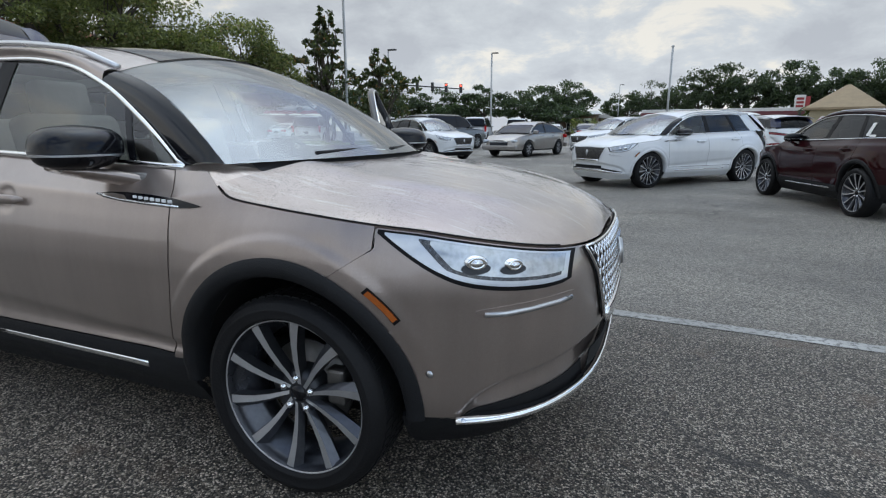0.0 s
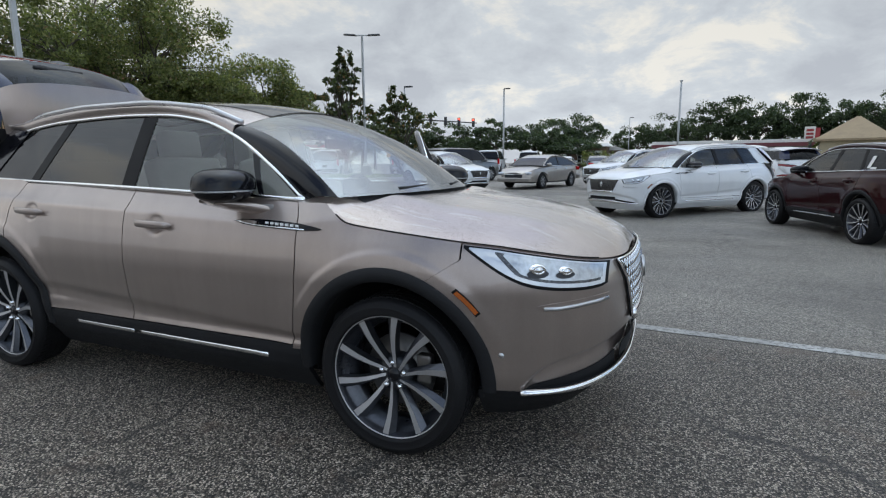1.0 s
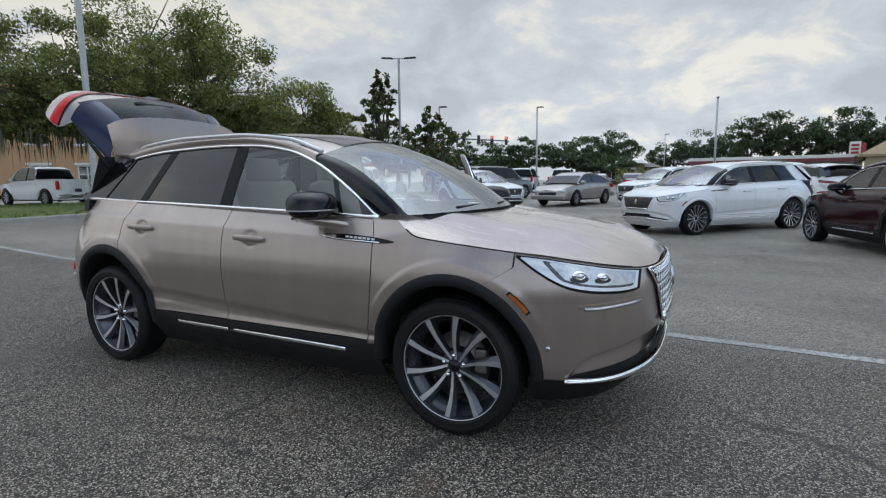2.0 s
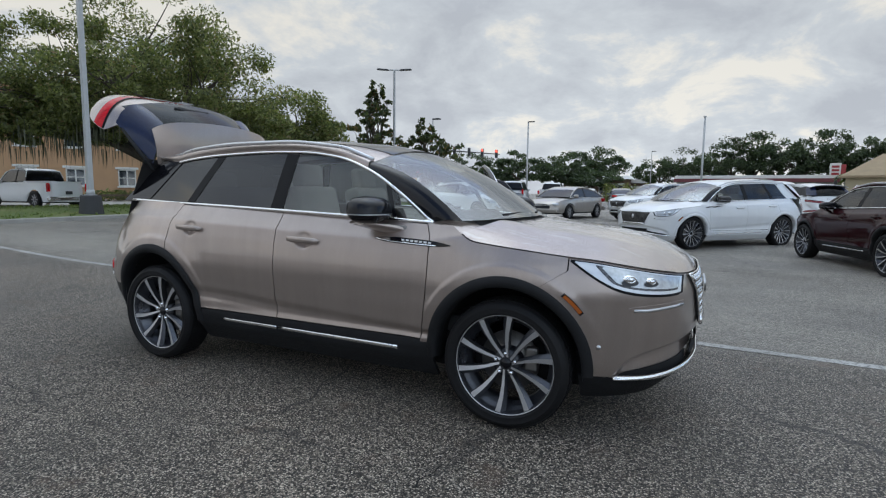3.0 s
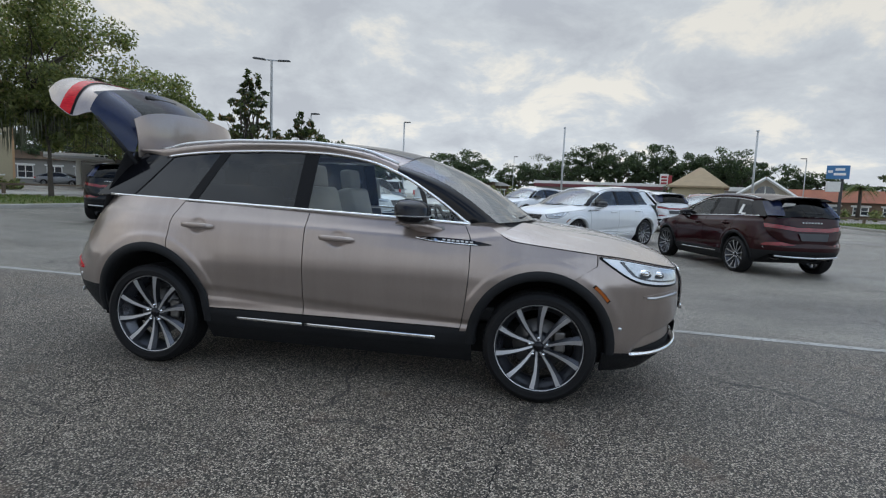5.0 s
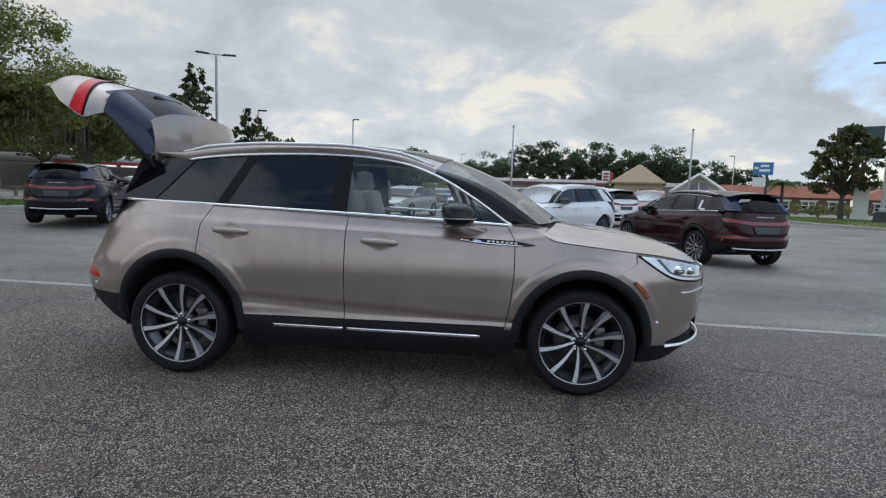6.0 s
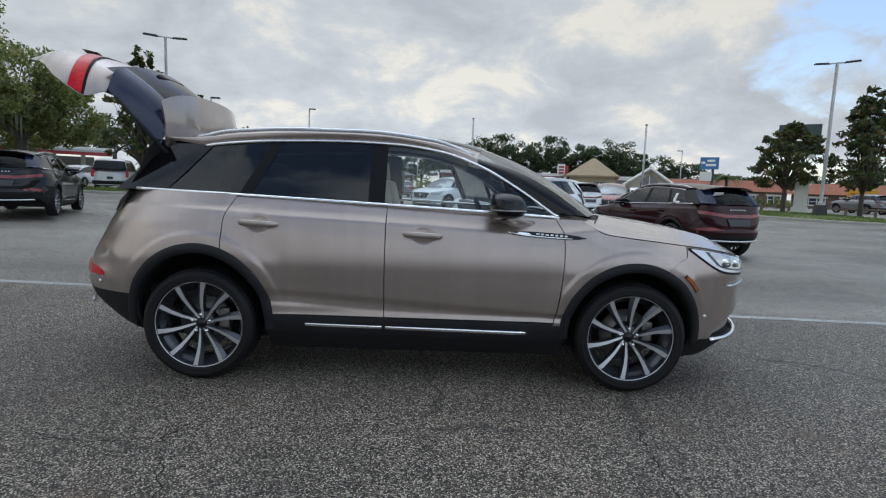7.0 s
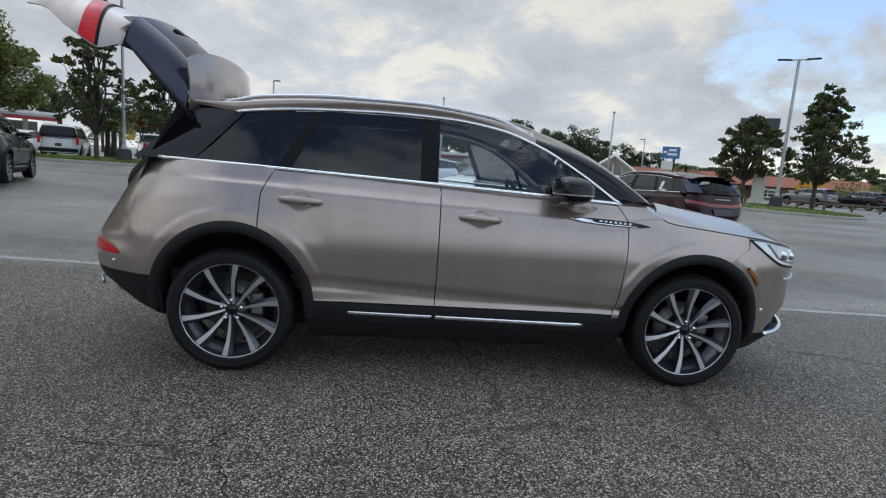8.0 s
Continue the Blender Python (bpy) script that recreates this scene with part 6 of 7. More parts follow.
make_car("saloon", "saloon", "silver", "silver-beige saloon car with chrome trim", stand(-3.2, 22.2, 254))
make_car("estate_truck", "wagon", "white", "tall white estate truck seen from behind", stand(-11.5, 40.5, 100))
make_car("pickup", "pickup", "white", "white pickup truck seen from behind", stand(-9.8, 47.0, 95))
make_car("pickup", "pickup", "white", "white pickup truck parked behind the grass island", stand(-28.5, 12.4, 180))
make_car("estate_truck", "wagon", "white", "tall white estate truck near the filling station", stand(-20.9, 31.0, 112))
make_car("saloon", "saloon", "white", "white saloon car near the filling station", stand(-25.5, 34.5, 95))
make_car("pickup", "pickup", "silver", "silver pickup truck behind the trees", stand(-19.4, 39.3, 120))
for x, y, h, kind, paint, lab in ((-14.5, 45.0, 80, "saloon", "silver", "silver saloon car far across the lot"), (-6.5, 46.5, 95, "saloon", "white", "white saloon car far across the lot"),
                                  (-3.2, 43.5, 100, "saloon", "grey_car", "dark saloon car far across the lot"), (0.5, 33.0, 100, "saloon", "silver", "silver saloon car behind white ones"),
                                  (4.6, 32.0, 95, "wagon", "grey_car", "dark estate truck behind white cars"), (-9.0, 27.0, 70, "wagon", "grey_car", "dark estate truck behind a white car"),
                                  (10.5, 30.0, 80, "saloon", "silver", "silver saloon car in the back row"), (13.5, 31.0, 260, "saloon", "white", "white saloon car in the back row"),
                                  (47.2, 37.0, 95, "saloon", "black_car", "black saloon car by the verge"), (-52.0, 47.0, 20, "saloon", "grey_car", "grey saloon car beyond the road")):
    make_car("saloon" if kind == "saloon" else "estate_truck", kind, paint, lab, stand(x, y, h))


# ---------------------------------------------------------------- kerbs and grass
def leaf_mat(name, dark, light, dry=None):
    m, nt, b = nodes_of(name)
    rnd = nt.nodes.new("ShaderNodeNewGeometry").outputs["Random Per Island"]
    stops = [(0.0, dark), (0.55, tuple((a + c) / 2 for a, c in zip(dark, light))), (0.9, light)]
    if dry:
        stops.append((0.97, dry))
    col = ramp_of(nt, rnd, stops)
    nt.links.new(col, b.inputs["Base Color"])
    b.inputs["Roughness"].default_value = 0.5
    thin = nt.nodes.new("ShaderNodeBsdfTranslucent")
    nt.links.new(mixed(nt, 1.0, col, (1.3, 1.5, 0.7), "MULTIPLY"), thin.inputs[0])
    mix = nt.nodes.new("ShaderNodeMixShader")
    mix.inputs[0].default_value = 0.36
    nt.links.new(b.outputs[0], mix.inputs[1])
    nt.links.new(thin.outputs[0], mix.inputs[2])
    nt.links.new(mix.outputs[0], nt.nodes["Material Output"].inputs[0])
    return m


def turf():
    m, nt, b = nodes_of("turf")
    big, fine = noise_of(nt, 0.5, 5.0, 0.6), noise_of(nt, 22.0, 4.0, 0.7)
    col = ramp_of(nt, big, [(0.3, (0.080, 0.125, 0.030)), (0.55, (0.135, 0.170, 0.048)), (0.75, (0.21, 0.185, 0.09))])
    col = mixed(nt, 1.0, col, ramp_of(nt, fine, [(0.25, (0.55, 0.55, 0.55)), (0.75, (1.35, 1.35, 1.25))]), "MULTIPLY")
    nt.links.new(col, b.inputs["Base Color"])
    b.inputs["Roughness"].default_value = 0.9
    bump_of(nt, b, fine, 0.8, 0.05)
    return m


M.update(
    turf=turf(),
    kerb=plain("kerb_concrete", (0.34, 0.33, 0.30), 0.85, vary=0.25, scale=2.5, bump=0.3, grain=40.0),
    bark=plain("bark", (0.075, 0.062, 0.050), 0.9, vary=0.35, scale=5.0, bump=0.8, grain=18.0),
    pole=plain("pale_pole", (0.46, 0.47, 0.47), 0.5, 0.3, vary=0.1),
    pole_dark=plain("dark_fixture", (0.06, 0.062, 0.065), 0.5, 0.3),
    base=plain("black_base", (0.045, 0.045, 0.047), 0.75, vary=0.25, bump=0.2),
    stucco_pink=plain("peach_stucco", (0.52, 0.32, 0.18), 0.9, vary=0.10, scale=0.7, bump=0.3, grain=25.0),
    stucco_cream=plain("cream_stucco", (0.52, 0.48, 0.40), 0.9, vary=0.10, scale=0.7, bump=0.2, grain=25.0),
    fascia_dark=plain("dull_red_fascia", (0.17, 0.05, 0.055), 0.7, vary=0.15),
    stucco_tan=plain("tan_stucco", (0.42, 0.36, 0.24), 0.9, vary=0.12, scale=0.7, bump=0.2, grain=25.0),
    shingle_tan=plain("tan_shingle", (0.33, 0.25, 0.155), 0.85, vary=0.18, scale=1.5, bump=0.4, grain=12.0),
    tile_red=plain("red_roof_tile", (0.34, 0.135, 0.085), 0.8, vary=0.22, scale=1.2, bump=0.4, grain=9.0),
    trim_white=plain("white_trim", (0.74, 0.74, 0.70), 0.6, vary=0.08),
    fascia_red=plain("red_fascia", (0.36, 0.045, 0.05), 0.5, vary=0.12),
    wall_grey=plain("grey_wall", (0.24, 0.23, 0.21), 0.85, vary=0.15, scale=0.8),
    wall_brown=plain("brown_wall", (0.16, 0.11, 0.075), 0.85, vary=0.2, scale=0.8),
    dark_glass=plain("dark_window", (0.03, 0.04, 0.05), 0.08, spec=0.8, coat=1.0),
    sign_blue=plain("blue_sign", (0.055, 0.19, 0.40), 0.4, vary=0.08),
    sign_dark=plain("dark_sign_back", (0.055, 0.085, 0.085), 0.6, vary=0.15),
    yellow=plain("yellow_panel", (0.62, 0.33, 0.02), 0.5),
    wood=plain("weathered_wood", (0.16, 0.12, 0.085), 0.85, vary=0.3, bump=0.3),
    signal=plain("signal_housing", (0.022, 0.022, 0.02), 0.5),
    red_on=glowing("lit_red_signal", (1.0, 0.08, 0.05), 3.0),
    oak_leaf=leaf_mat("oak_leaves", (0.060, 0.078, 0.026), (0.25, 0.265, 0.10), (0.22, 0.16, 0.08)),
    magnolia_leaf=leaf_mat("magnolia_leaves", (0.030, 0.046, 0.020), (0.105, 0.120, 0.048), (0.24, 0.12, 0.05)),
    # bluer leaf tones, with the haze of distance mixed into the colour
    far_leaf=leaf_mat("hazed_far_leaves", (0.034, 0.052, 0.030), (0.085, 0.115, 0.058)),
    palm_leaf=leaf_mat("palm_leaves", (0.05, 0.08, 0.02), (0.14, 0.17, 0.05), (0.22, 0.15, 0.06)),
    moss=plain("hanging_moss", (0.10, 0.105, 0.07), 0.95, vary=0.3),
)


def island(name, outline, label, height=0.14):
    """A kerbed bed of grass: a rounded concrete kerb round a turf top."""
    pts = [Vector((*p, 0)) for p in outline]
    c = sum(pts, Vector()) / len(pts)
    fine = []
    for i in range(len(pts)):
        a, b, d, e = pts[i - 1], pts[i], pts[(i + 1) % len(pts)], pts[(i + 2) % len(pts)]
        for k in range(8):
            t = k / 8
            fine.append(0.5 * ((2 * b) + (d - a) * t + (2 * a - 5 * b + 4 * d - e) * t * t + (3 * b - a - 3 * d + e) * t ** 3))
    n = len(fine)
    def ring(inset, z):
        out = []
        for p in fine:
            q = p + (c - p).normalized() * inset
            out.append(Vector((q.x, q.y, surface(q.x, q.y) + z)))
        return out
    rings = [ring(0.0, -0.02), ring(0.0, height - 0.03), ring(0.03, height), ring(0.17, height), ring(0.18, height - 0.02)]
    verts = [v for r in rings for v in r]
    faces = [(i * n + k, i * n + (k + 1) % n, (i + 1) * n + (k + 1) % n, (i + 1) * n + k) for i in range(len(rings) - 1) for k in range(n)]
    kerb = link_mesh("kerb", verts, faces, M["kerb"], None, "pale concrete kerb round the grass", smooth=False)
    tagged(kerb, category="kerb", kind="structure")
    top = ring(0.18, height - 0.015)
    mid = [Vector(((p.x + c.x) / 2, (p.y + c.y) / 2, surface((p.x + c.x) / 2, (p.y + c.y) / 2) + height + 0.08)) for p in top]
    verts = top + mid + [Vector((c.x, c.y, surface(c.x, c.y) + height + 0.10))]
    faces = [(k, (k + 1) % n, n + (k + 1) % n, n + k) for k in range(n)] + [(n + k, n + (k + 1) % n, 2 * n) for k in range(n)]
    bed = link_mesh(name, verts, faces, M["turf"], None, label)
    tagged(bed, category="grass", kind="structure")
    # blades along the bed
    rng = np.random.default_rng(int(abs(c.x * 10)))
    gv, gf = [], []
    for _ in range(5200):
        k = rng.integers(n)
        t = rng.random() ** 0.5
        p = top[k].lerp(Vector((c.x, c.y, top[k].z + 0.09)), 1 - t)
        a, h = rng.random() * 6.28, 0.05 + 0.08 * rng.random()
        d = Vector((math.cos(a), math.sin(a), 0)) * 0.035
        b = len(gv)
        gv += [p - d, p + d, p + Vector((d.y, -d.x, h))]
        gf.append((b, b + 1, b + 2))
    g = link_mesh("grass_blades", gv, gf, LEAF_GRASS, None, "short green grass on the kerbed bed", smooth=False)
    tagged(g, category="grass", kind="stuff")


LEAF_GRASS = leaf_mat("grass_blades", (0.085, 0.13, 0.03), (0.19, 0.235, 0.07), (0.24, 0.20, 0.10))
island("grass_bed", [(-16.8, 2.0), (-16.6, 9.0), (-16.6, 15.5), (-18.0, 17.5), (-22.0, 18.0), (-25.0, 14.0), (-25.5, 6.0), (-22.0, 0.5)], "green grass bed inside a concrete kerb")
island("grass_bed", [(-19.0, 24.0), (-15.6, 23.9), (-13.3, 25.2), (-12.6, 27.6), (-14.5, 29.8), (-18.0, 30.0), (-20.6, 27.5)], "small grass bed round trees and a lamp post")
island("grass_bed", [(19.2, 33.0), (18.6, 27.0), (19.6, 23.0), (22.0, 21.2), (24.2, 22.0), (25.6, 26.0), (26.0, 31.5), (22.5, 35.0)], "grass verge with dark trees and a lamp post")


# ---------------------------------------------------------------- trees
def leaves(rng, centres, radii, count, size, droop=0.0):
    """Arrays of verts and quads for many small leaves scattered in clumps."""
    centres, radii = np.array(centres), np.array(radii)
    pick = rng.integers(len(centres), size=count)
    d = rng.normal(size=(count, 3))
    d /= np.linalg.norm(d, axis=1, keepdims=True)
    p = centres[pick] + d * radii[pick] * (rng.random((count, 1)) ** 0.45)
    a = rng.normal(size=(count, 3))
    a[:, 2] -= droop
    a /= np.linalg.norm(a, axis=1, keepdims=True)
    b = np.cross(a, rng.normal(size=(count, 3)))
    b /= np.linalg.norm(b, axis=1, keepdims=True)
    s = size * (0.55 + 0.9 * rng.random((count, 1)))
    quad = np.stack([p - a * s, p + b * s * 0.42, p + a * s, p - b * s * 0.42], 1).reshape(-1, 3)
    idx = np.arange(count * 4).reshape(-1, 4)
    return quad, idx


def fast_mesh(name, verts, quads, material, parent=None):
    me = bpy.data.meshes.new(name)
    me.vertices.add(len(verts))
    me.vertices.foreach_set("co", np.asarray(verts, np.float32).ravel())
    me.loops.add(quads.size)
    me.loops.foreach_set("vertex_index", quads.ravel().astype(np.int32))
    me.polygons.add(len(quads))
    me.polygons.foreach_set("loop_start", np.arange(0, quads.size, 4, dtype=np.int32))
    me.update(calc_edges=True)
    me.materials.append(material)
    ob = new(name, me)
    ob.parent = parent
    return ob


def make_tree(name, label, x, y, seed, trunk_h, trunk_r, blobs, clumps, count, size, leaf="oak_leaf", lean=(0, 0), moss=0, clump=1.0, group=""):
    """A trunk with limbs to each crown mass, and a crown of small leaves in uneven clumps. blobs: (dx, dy, z, rx, ry, rz)."""
    rng = np.random.default_rng(seed)
    z0 = surface(x, y)
    tree = tagged(new(name), label, "tree", group)
    tree.matrix_world = Matrix.Translation((x, y, z0))
    fork = Vector((lean[0], lean[1], trunk_h))
    tv, tf_ = tube([(0, 0, -0.1), (0.02, 0, 0.15), (lean[0] * 0.3, lean[1] * 0.3, trunk_h * 0.4), fork], [trunk_r * 1.5, trunk_r * 1.1, trunk_r, trunk_r * 0.85], 12)
    link_mesh("trunk", tv, tf_, M["bark"], tree)
    lv, lf = [], []

    def limb(a, b, r0, r1, bend):
        pts = [a.lerp(b, t) + Vector((math.sin(t * 4 + bend) * 0.05, math.cos(t * 3 + bend) * 0.05, 0.10 * math.sin(math.pi * t))) * (b - a).length for t in (0, 0.25, 0.5, 0.75, 1)]
        pts[0] = a
        v, f = tube(pts, [lerp(r0, r1, t) for t in (0, 0.25, 0.5, 0.75, 1)], 7)
        base = len(lv)
        lv.extend(v)
        lf.extend(tuple(i + base for i in g) for g in f)
        return pts
    centres, radii = [], []
    for bx, by, bz, rx, ry, rz in blobs:
        pts = limb(fork - Vector((0, 0, trunk_h * 0.15 * rng.random())), Vector((bx, by, bz)), trunk_r * 0.6, trunk_r * 0.14, rng.random() * 6)
        for _ in range(clumps):
            d = rng.normal(size=3)
            d /= np.linalg.norm(d)
            c = Vector((bx + d[0] * rx * 0.86, by + d[1] * ry * 0.86, bz + d[2] * rz * 0.86))
            centres.append(c)
            k = clump * (0.22 + 0.24 * rng.random())
            radii.append((rx * k, ry * k, rz * k * 0.8))
            if rng.random() < 0.5:
                limb(pts[3 if rng.random() < 0.5 else 2], c, trunk_r * 0.16, trunk_r * 0.03, rng.random() * 6)
    tagged(link_mesh("branchwork", lv, lf, M["bark"], tree), kind="stuff")
    v, q = leaves(rng, centres, radii, count, size)
    fast_mesh("crown", v, q, M[leaf], tree)
    if moss:
        mv, mf = [], []
        low = sorted(centres, key=lambda c: c.z)[: max(6, len(centres) // 3)]
        for _ in range(moss):
            c = low[rng.integers(len(low))]
            p = Vector(c) + Vector((rng.normal() * 0.6, rng.normal() * 0.6, -0.4))
            h, w = 0.3 + rng.random() * 0.8, 0.010 + 0.018 * rng.random()
            a = rng.random() * 3.14
            d = Vector((math.cos(a), math.sin(a), 0)) * w
            b = len(mv)
            mv += [p - d, p + d, p + d * 0.7 - Vector((0, 0, h * 0.6)), p - d * 0.7 - Vector((0, 0, h * 0.6)), p - Vector((0.02, 0, h))]
            mf += [(b, b + 1, b + 2, b + 3), (b + 3, b + 2, b + 4)]
        tagged(link_mesh("hanging_moss", mv, mf, M["moss"], tree, "grey hanging moss"), kind="stuff")
    return tree


make_tree("oak", "broad olive green oak hung with grey moss on the grass", -22.2, 14.2, 3, 2.6, 0.27,
          [(-3.0, -2.6, 6.6, 2.8, 2.8, 2.3), (0, 0.5, 8.4, 3.6, 3.4, 2.7), (2.8, 2.0, 6.2, 2.9, 2.9, 2.2), (-1.5, 4.0, 6.2, 3.0, 2.8, 2.2), (1.4, -3.0, 6.0, 2.7, 2.6, 2.0), (-0.6, -1.0, 5.2, 2.6, 2.6, 1.4), (-3.2, -4.6, 4.9, 2.2, 2.2, 1.4), (-5.0, -7.0, 5.3, 2.4, 2.4, 1.8), (1.6, 2.2, 4.6, 2.2, 2.2, 1.1), (-2.6, -3.8, 3.8, 2.0, 2.0, 0.9), (-4.6, -6.6, 4.0, 2.2, 2.2, 1.0), (-6.6, -9.0, 4.6, 2.2, 2.2, 1.5), (2.8, 3.8, 4.4, 2.0, 2.0, 1.2), (-1.2, -1.8, 4.0, 2.2, 2.2, 0.9), (0.6, 0.8, 4.0, 1.8, 1.8, 0.8)], 26, 150000, 0.085, moss=1500, clump=0.95)
make_tree("oak", "tall green oak beside the road", -26.6, 30.4, 5, 3.0, 0.35,
          [(0, 0, 6.4, 2.9, 2.9, 2.6), (2.0, 1.0, 4.8, 2.2, 2.2, 1.9), (-2.2, -1.2, 5.0, 2.4, 2.4, 2.0)], 24, 26000, 0.125, clump=1.1)
make_tree("oak", "green oak behind the grass bed", -30.5, 4.5, 8, 3.0, 0.4,
          [(0, -1.5, 6.6, 3.2, 3.0, 2.6), (1.5, 0.5, 5.0, 2.4, 2.2, 1.8), (-2, -4, 5.6, 3.2, 3.0, 2.4)], 22, 30000, 0.10, moss=160, clump=0.95)
make_tree("oak", "dark oak at the far side of the road", -36.5, 38.0, 9, 2.8, 0.35,
          [(0, 0, 5.6, 3.6, 3.6, 2.8), (3.0, 1.6, 4.6, 2.8, 2.6, 2.2), (-3, -1.5, 5.2, 2.8, 2.8, 2.4)], 18, 16000, 0.16, clump=1.1)
make_tree("oak", "slender tree on the grass bed", -20.6, 16.3, 10, 1.9, 0.11, [(0, 0, 3.6, 1.2, 1.2, 1.2), (0.5, 0.3, 4.6, 0.9, 0.9, 0.9)], 12, 1800, 0.16)
def magnolia_blobs(seed, h, w, n, low=1.9, rounded=False):
    """An uneven cone of many small crown masses."""
    r = random.Random(seed)
    out = [(0, 0, h - 0.5, w * 0.22, w * 0.22, 0.55)]
    for i in range(n):
        t = (i + r.random()) / n
        wide = math.sin(math.pi * lerp(0.22, 0.95, t)) if rounded else (1 - t) ** 0.62 * (0.75 + 0.25 * min(1, t * 6))
        reach = w * 0.78 * wide * r.uniform(0.45, 1.0)
        a = i * 2.4 + r.random()
        s = r.uniform(0.45, 0.80) * (0.35 + 0.65 * wide) * w * 0.56
        out.append((reach * math.cos(a), reach * math.sin(a), lerp(low + 0.3, h - 0.6, t), s, s, s * 0.72))
    return out


make_tree("magnolia", "tall dark magnolia tree beside the lamp post", -16.5, 26.0, 21, 1.6, 0.12, magnolia_blobs(4, 7.9, 2.6, 24), 6, 3600, 0.15, "magnolia_leaf", clump=1.05, group="magnolias")
make_tree("magnolia", "low dark magnolia tree near the lamp post", -14.2, 28.8, 22, 1.6, 0.11, magnolia_blobs(9, 5.9, 2.5, 18, rounded=True), 6, 2700, 0.15, "magnolia_leaf", clump=1.05, group="magnolias")
make_tree("magnolia", "rounded dark magnolia tree on the verge", 22.2, 29.6, 23, 1.9, 0.13, magnolia_blobs(12, 6.1, 2.4, 22, rounded=True), 7, 6000, 0.14, "magnolia_leaf", clump=1.15, group="magnolias")
make_tree("magnolia", "tall dark magnolia tree on the verge", 25.3, 27.2, 24, 1.7, 0.13, magnolia_blobs(15, 7.6, 3.2, 28), 7, 7600, 0.145, "magnolia_leaf", clump=1.15, group="magnolias")

# woods far behind, tree by tree where they stand apart
rng_far = random.Random(11)
def far_tree(x, y, h, w, seed, label="dark green tree far behind the lot"):
    make_tree("tree", label, x, y, seed, h * 0.38, 0.28, [(0, 0, h * 0.66, w, w, h * 0.26), (w * 0.6, 0.3, h * 0.55, w * 0.7, w * 0.7, h * 0.2), (-w * 0.6, 0, h * 0.57, w * 0.7, w * 0.7, h * 0.2)], 17, 5200, 0.19, "far_leaf", group="far trees", clump=0.95)


far_rows = [(-34 + 4.6 * i, 72 + 3 * math.sin(i * 1.7), 6.4 + 1.6 * math.sin(i * 2.3), 3.4) for i in range(6)]                   # behind the signals
far_rows += [(-15 + 3.6 * i, 84 + 2 * math.sin(i), 8.2 + 1.0 * math.sin(i * 2.1), 3.6) for i in range(2)]
far_rows += [(-8.5, 112, 5.5, 4.0), (-3.5, 108, 9.0, 3.6), (0.5, 108, 10.5, 3.8), (5.0, 108, 9.4, 3.6)]
far_rows += [(7.5 + 2.9 * i, 88 - 0.6 * i, 10.4 + 0.9 * math.sin(i * 1.9) - 0.10 * i, 3.1) for i in range(9)]
far_rows += [(35 + 4.4 * i, 92 - 1.6 * i, 7.8 + 0.8 * math.sin(i * 2.7), 3.4) for i in range(3)]
far_rows += [(48 + 5.0 * i, 84 - 4.2 * i, 5.4 + 0.9 * math.sin(i * 3.1), 3.6) for i in range(7)]
far_rows += [(-62 + 5.2 * i, 50 + 3.6 * i, 8.6 + 1.0 * math.sin(i * 2.2), 4.0) for i in range(6)]
far_rows += [(-64, 22, 9, 4.5), (-60, 10, 9, 4.5), (-58, 0, 9, 4.5)]
for i, (x, y, h, w) in enumerate(far_rows):
    far_tree(x, y, h, w, 100 + i)


def make_palm(x, y, h, label, seed):
    rng = np.random.default_rng(seed)
    palm = tagged(new("palm"), label, "palm tree", "palms")
    palm.matrix_world = Matrix.Translation((x, y, surface(x, y)))
    v, f = tube([(0, 0, 0), (0.08, 0, h * 0.5), (0.05, 0.05, h)], [0.20, 0.15, 0.14], 9)
    link_mesh("trunk", v, f, M["bark"], palm)
    fv, ff = [], []
    for k in range(26):
        a, up = rng.random() * 6.28, rng.random() * 1.3 - 0.3
        d = Vector((math.cos(a), math.sin(a), 0))
        for i in range(12):
            t = (i + 1) / 12
            p = Vector((0.05, 0.05, h)) + d * 1.5 * t + Vector((0, 0, up * t - 1.3 * t * t))
            s = Vector((-d.y, d.x, -0.5)) * 0.42 * math.sin(math.pi * (0.15 + 0.8 * t))
            w = d * 0.06
            for sg in (-1, 1):
                q = Vector((s.x * sg, s.y * sg, s.z))
                b = len(fv)
                fv += [p - w, p + w, p + q + w]
                ff.append((b, b + 1, b + 2))
    link_mesh("fronds", fv, ff, M["palm_leaf"], palm, smooth=False)


for x, y, h, lab, s in ((15.6, 57.0, 2.9, "small palm in front of the tan building", 1), (31.2, 53.2, 3.2, "palm in front of the tiled roofs", 2), (-18.3, 31.2, 2.4, "small palm near the filling station", 3), (8.6, 63.0, 2.6, "palm in front of the long building", 4), (-19.6, 33.0, 2.0, "small palm near the filling station", 5)):
    make_palm(x, y, h, lab, s)


def bush(x, y, rx, ry, h, seed, n=900, label="clipped green bushes"):
    rng = np.random.default_rng(seed)
    cs = [(x + rng.uniform(-rx, rx), y + rng.uniform(-ry, ry), surface(x, y) + h * 0.5) for _ in range(14)]
    v, q = leaves(rng, cs, [(0.6, 0.6, h * 0.55)] * 14, n, 0.16)
    tagged(fast_mesh("bushes", v, q, M["oak_leaf"]), label, "bush", kind="stuff")


